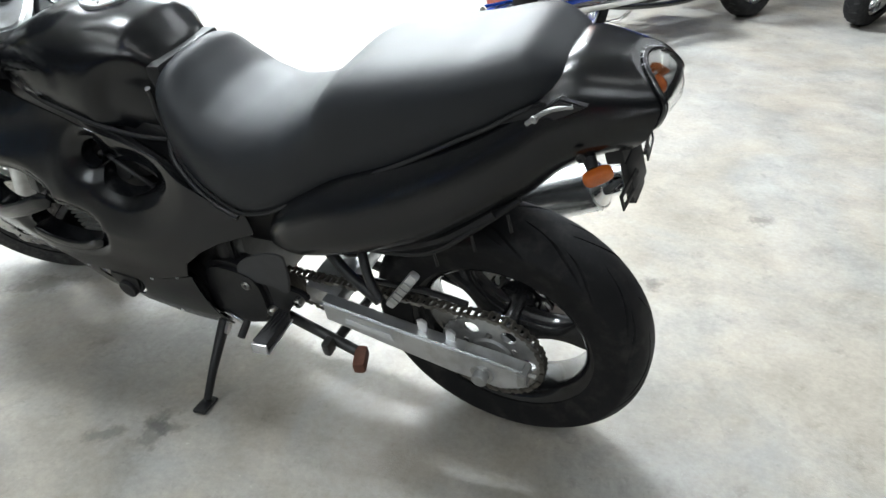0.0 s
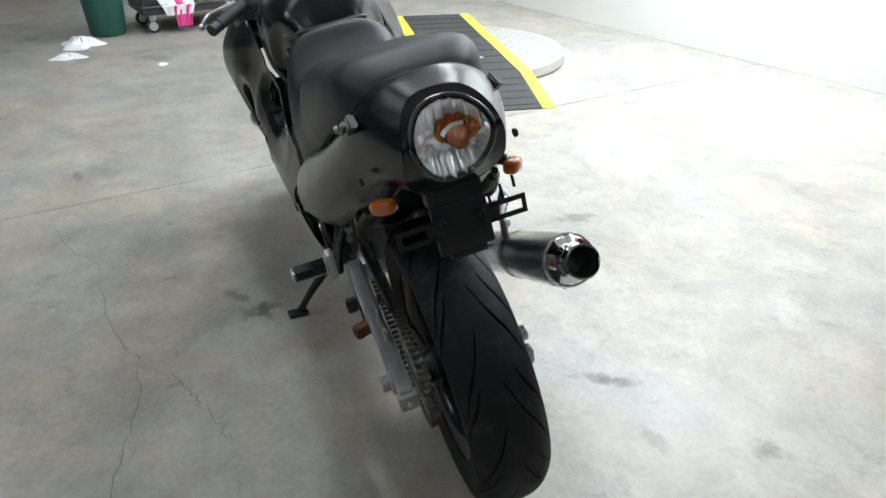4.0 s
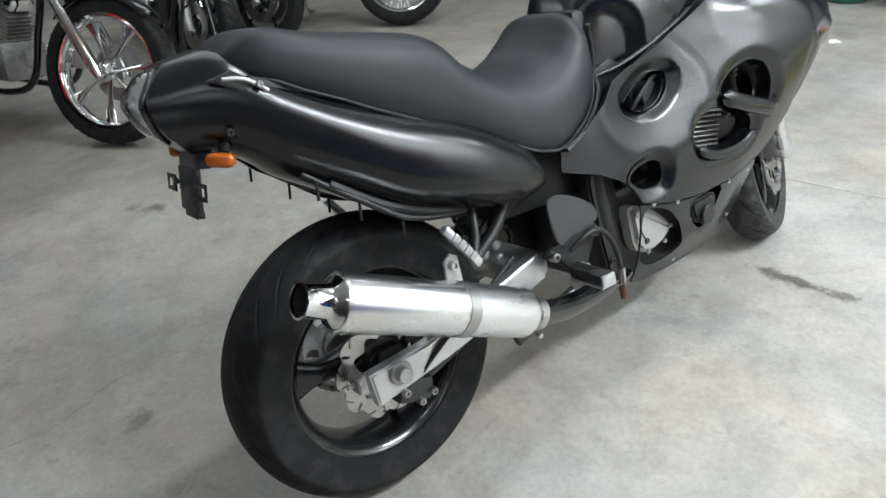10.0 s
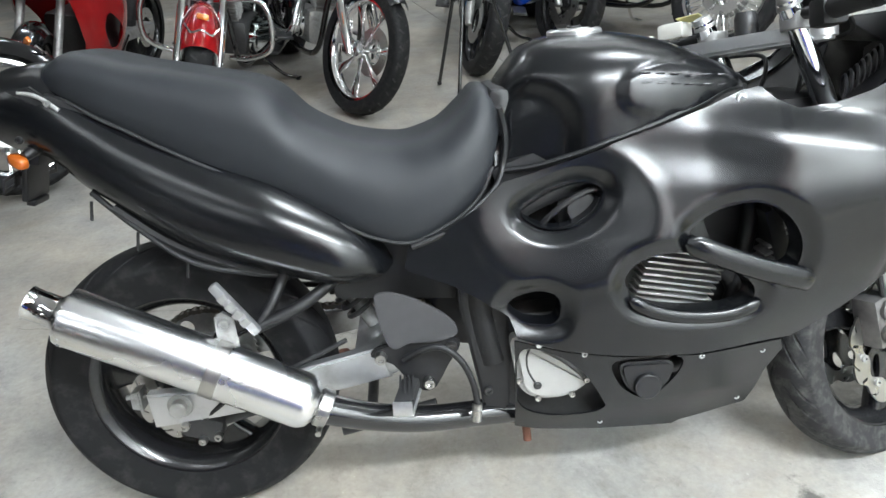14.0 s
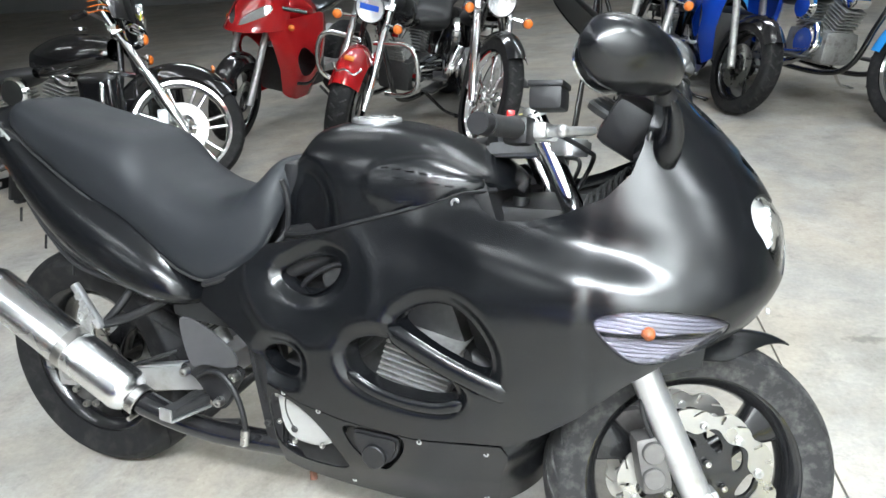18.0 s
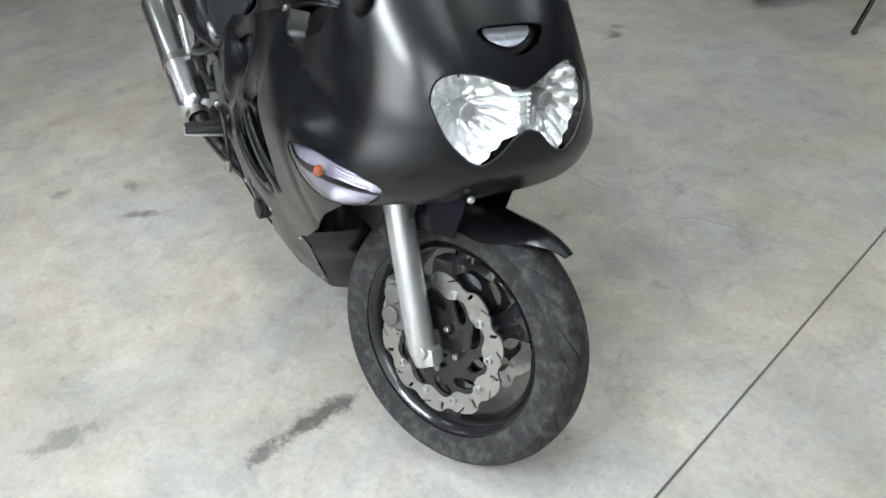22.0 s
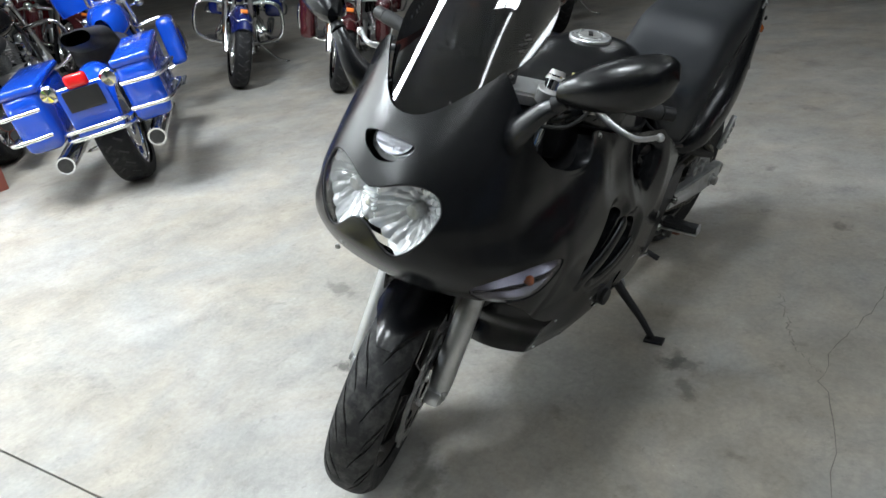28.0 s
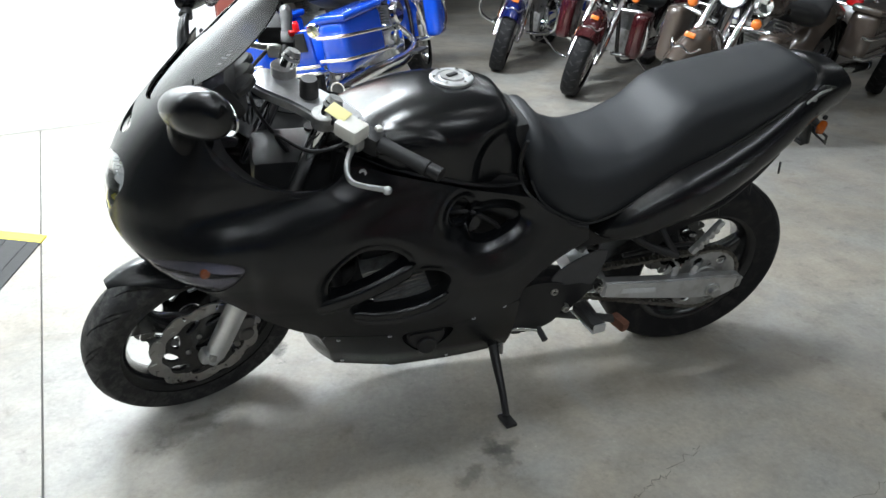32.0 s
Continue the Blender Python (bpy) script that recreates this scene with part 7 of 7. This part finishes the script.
cruiser("sky blue custom motorcycle with a laced wire front wheel", facing((2.86, 3.22), -62, 1.85), P_SKY, P_SKY, "wire", 26, True, .36, .12, base=1.85, rake=38, steer=16, signal=False, bars=.2)
cruiser("deep blue touring motorcycle seen from behind, with chrome rails", pose(.50, -2.93, 0, 0, 0, 232), P_BLUE, P_BLUE, "mag", 9, True, .32, .13, touring=True, bags=True, crash=True, steer=10)
cruiser("dark blue cruiser with an amber fender lamp and chrome forks", facing((-1.24, -4.18), 48, 1.62), P_DARKBLUE, P_BLACK, "wire", 20, True, .32, .13, crash=True, bags=True, steer=12)
cruiser("maroon cruiser with an amber fender lamp and chrome forks", facing((-1.42, -3.14), 36, 1.62), P_MAROON, P_BLACK, "wire", 20, True, .32, .13, crash=True, touring=True, bags=True, steer=14)
cruiser("bronze touring motorcycle with three round front lamps", facing((-1.44, -1.96), 20, 1.75) @ Matrix.Scale(1.08, 4), P_BROWN, P_BROWN, "mag", 9, False, .32, .135, touring=True, bags=True, crash=True, spot=True, steer=8, lamp_z=.85)
cruiser("black touring motorcycle with chrome crash bars", facing((-2.75, -3.05), 30, 1.62), P_BLACK, P_BLACK, "mag", 9, True, .32, .13, touring=True, bags=True, crash=True, spot=True)
cruiser("black cruiser parked among others at the hall's far side", facing((-5.2, -1.75), 20, 1.62), P_BLACK, P_RED, "mag", 9, True, .32, .13, crash=True)
cruiser("dark red touring motorcycle parked in the far row", facing((-.9, -6.3), 70, 1.62), P_MAROON, P_RED, "mag", 9, True, .32, .13, touring=True, bags=True, crash=True)

cruiser("black motorcycle parked close behind the blue one", pose(.72, -4.18, 0, 0, 0, 232), P_BLACK, P_BLACK, "mag", 9, True, .32, .13, crash=True, steer=8)
cruiser("black cruiser with a red tank in the far row", facing((-3.9, -2.5), 26, 1.62), P_BLACK, P_RED, "wire", 20, True, .32, .13, crash=True, steer=10)

# --- tripod
tri = part("camera_tripod", Geo(rod((1.10, 2.76, .55), (1.10, 2.76, 1.45), .014, 12)), P_BLACK, None)
tagged(tri, "slim black tripod standing between the motorcycles", "tripod")
for x, y in ((.96, 2.44), (1.40, 2.72), (.94, 3.06)):
    leg = part("leg", rod((1.10, 2.76, .98), (x, y, .015), .011, 10), P_BLACK, tri)
    part("foot", ball((x, y, .014), .014, 10), SOFT_RUBBER, leg)
    part("strut", rod((1.10, 2.76, .60), (1.10 + (x - 1.10) * .48, 2.76 + (y - 2.76) * .48, .52), .006, 8), P_BLACK, tri)

# --- things at the far end past the ramp
GREEN = material("green_bin_plastic", (0.02, 0.10, 0.07), 0.5, vary=0.15)
PINK = material("pink_cloth", (0.65, 0.06, 0.25), 0.8, vary=0.2)
PAPER = material("crumpled_paper", (0.75, 0.75, 0.76), 0.8, vary=0.1)
binm = pose(4.95, .76, 0)
binb = part("waste_bin", Geo(lathe([(1e-5, .004), (.12, .004), (.13, .02), (.17, .60), (.185, .61), (.185, .64), (.165, .64), (.155, .61), (.12, .03)], 40)).moved(binm @ pose(0, 0, 0, 90, 0, 0)), GREEN, None)
tagged(binb, "dark green plastic waste bin on the floor", "bin")
cm = pose(4.853, .429, 0, 0, 0, -79.4)
cart = part("cart", Geo(rbox(.82, .50, .05, .006)).moved(cm @ pose(.34, .20, .165)), DARKMETAL, None)
tagged(cart, "low black flat cart on castors piled with cloths", "cart")
part("cart_rim", Geo(tube([(-.07, -.05, .20), (.75, -.05, .20), (.75, .45, .20), (-.07, .45, .20)], .012, 8, closed=True)).moved(cm), DARKMETAL, cart)
for x in (0, .69):
    for y in (.02, .38):
        w = part("castor", Geo(disc_at((x, y, .052), .052, .03)).moved(cm), SOFT_RUBBER, cart)
        part("castor_hub", Geo(disc_at((x, y, .052), .034, .036)).moved(cm), SILVER, w)
        part("castor_fork", Geo(rbox(.05, .045, .06, .01)).moved(cm @ pose(x, y, .118)), STEEL, w)
for y in (-.04, .44):
    part("cart_post", Geo(rod((-.06, y, .18), (-.06, y, .85), .014, 10)).moved(cm), DARKMETAL, cart)
part("push_bar", Geo(rod((-.06, -.04, .85), (-.06, .44, .85), .014, 10)).moved(cm), DARKMETAL, cart)


def rag(name, c, r, h, mat, seed, label, cat):
    rnd = np.random.RandomState(seed)
    th, rr = np.linspace(0, 2 * math.pi, 36, endpoint=False), np.linspace(.02, 1, 9)
    k = 1 + .25 * np.sin(3 * th + rnd.rand() * 6) + .15 * np.sin(5 * th + rnd.rand() * 6)
    g = np.array([np.c_[c[0] + r * q * k * np.cos(th), c[1] + r * q * k * np.sin(th), c[2] + h * (1 - q ** 2) * (1 + .4 * np.sin(6 * th + 9 * q)) + .003] for q in rr])
    return tagged(part(name, sheet(g, None, .002, wrap=True, flip=True), mat), label, cat)


def at_cart(x, y, z):
    return tuple(cm @ Vector((x, y, z)))


def drape(name, x0, x1, low, mat, seed, label):
    """A cloth that lies on the cart and hangs over its edge."""
    q = np.linspace(0, 1, 24)
    rows = []
    for u in np.linspace(0, 1, 14):
        over = u > .45
        y = .14 - .21 * min(u / .45, 1) if not over else -.072 - .006 * (u - .45)
        z = .205 + .05 * (1 - u / .45) if not over else .205 - (low) * (u - .45) / .55
        fold = .012 * np.sin(q * 9 + seed + u * 2) + .008 * np.sin(q * 17 + u * 5)
        wide = 1 - .35 * max(0, u - .4)
        rows.append([tuple(cm @ Vector((x0 + (x1 - x0) * (.5 + (k - .5) * wide), y - abs(f), z + .3 * f * (not over)))) for k, f in zip(q, fold)])
    return tagged(part(name, sheet(np.array(rows), None, .003), mat), label, "cloth")


LIME = material("lime_cloth", (0.25, 0.65, 0.12), 0.7, vary=0.15)
LEMON = material("yellow_packet", (0.75, 0.70, 0.15), 0.6, vary=0.1)
drape("cloth", .15, .29, .16, PINK, 3, "crumpled pink cloth hanging over the cart's edge")
drape("towel", .07, .32, .07, PAPER, 5, "crumpled white towel hanging over the cart's edge")
rag("cloth", at_cart(.58, .12, .195), .09, .06, LIME, 7, "crumpled bright green cloth lying on the cart", "cloth")
box_t = part("packet", Geo(rbox(.14, .10, .10, .012)).moved(cm @ pose(.44, .12, .242, 0, 0, 12)), LEMON, None)
tagged(box_t, "yellow soft packet standing on the cart", "packet")
rag("plastic_scrap", (4.62, .95, 0), .13, .05, PAPER, 4, "crumpled pale plastic lying by the bin", "scrap")
rag("plastic_scrap", (4.30, 1.02, 0), .10, .02, PAPER, 5, "thin pale plastic strip lying on the floor", "scrap")
rag("paper_scrap", (3.86, .44, 0), .03, .012, PAPER, 6, "small white paper scrap on the floor", "scrap")
note = part("paper_note", Geo(rbox(.075, .055, .002, .0005, 1)).moved(pose(-2.62, 0.82, .003, 0, 0, 20)), PAPER, None)
tagged(note, "small white paper note lying flat on the floor", "paper")
for k in range(3):
    part("print_bar", Geo(rbox(.05 - .01 * k, .006, .0008, 0)).moved(pose(-2.62, 0.82, .0045, 0, 0, 20) @ pose(0, .014 - .014 * k, 0)), DARKMETAL, note)
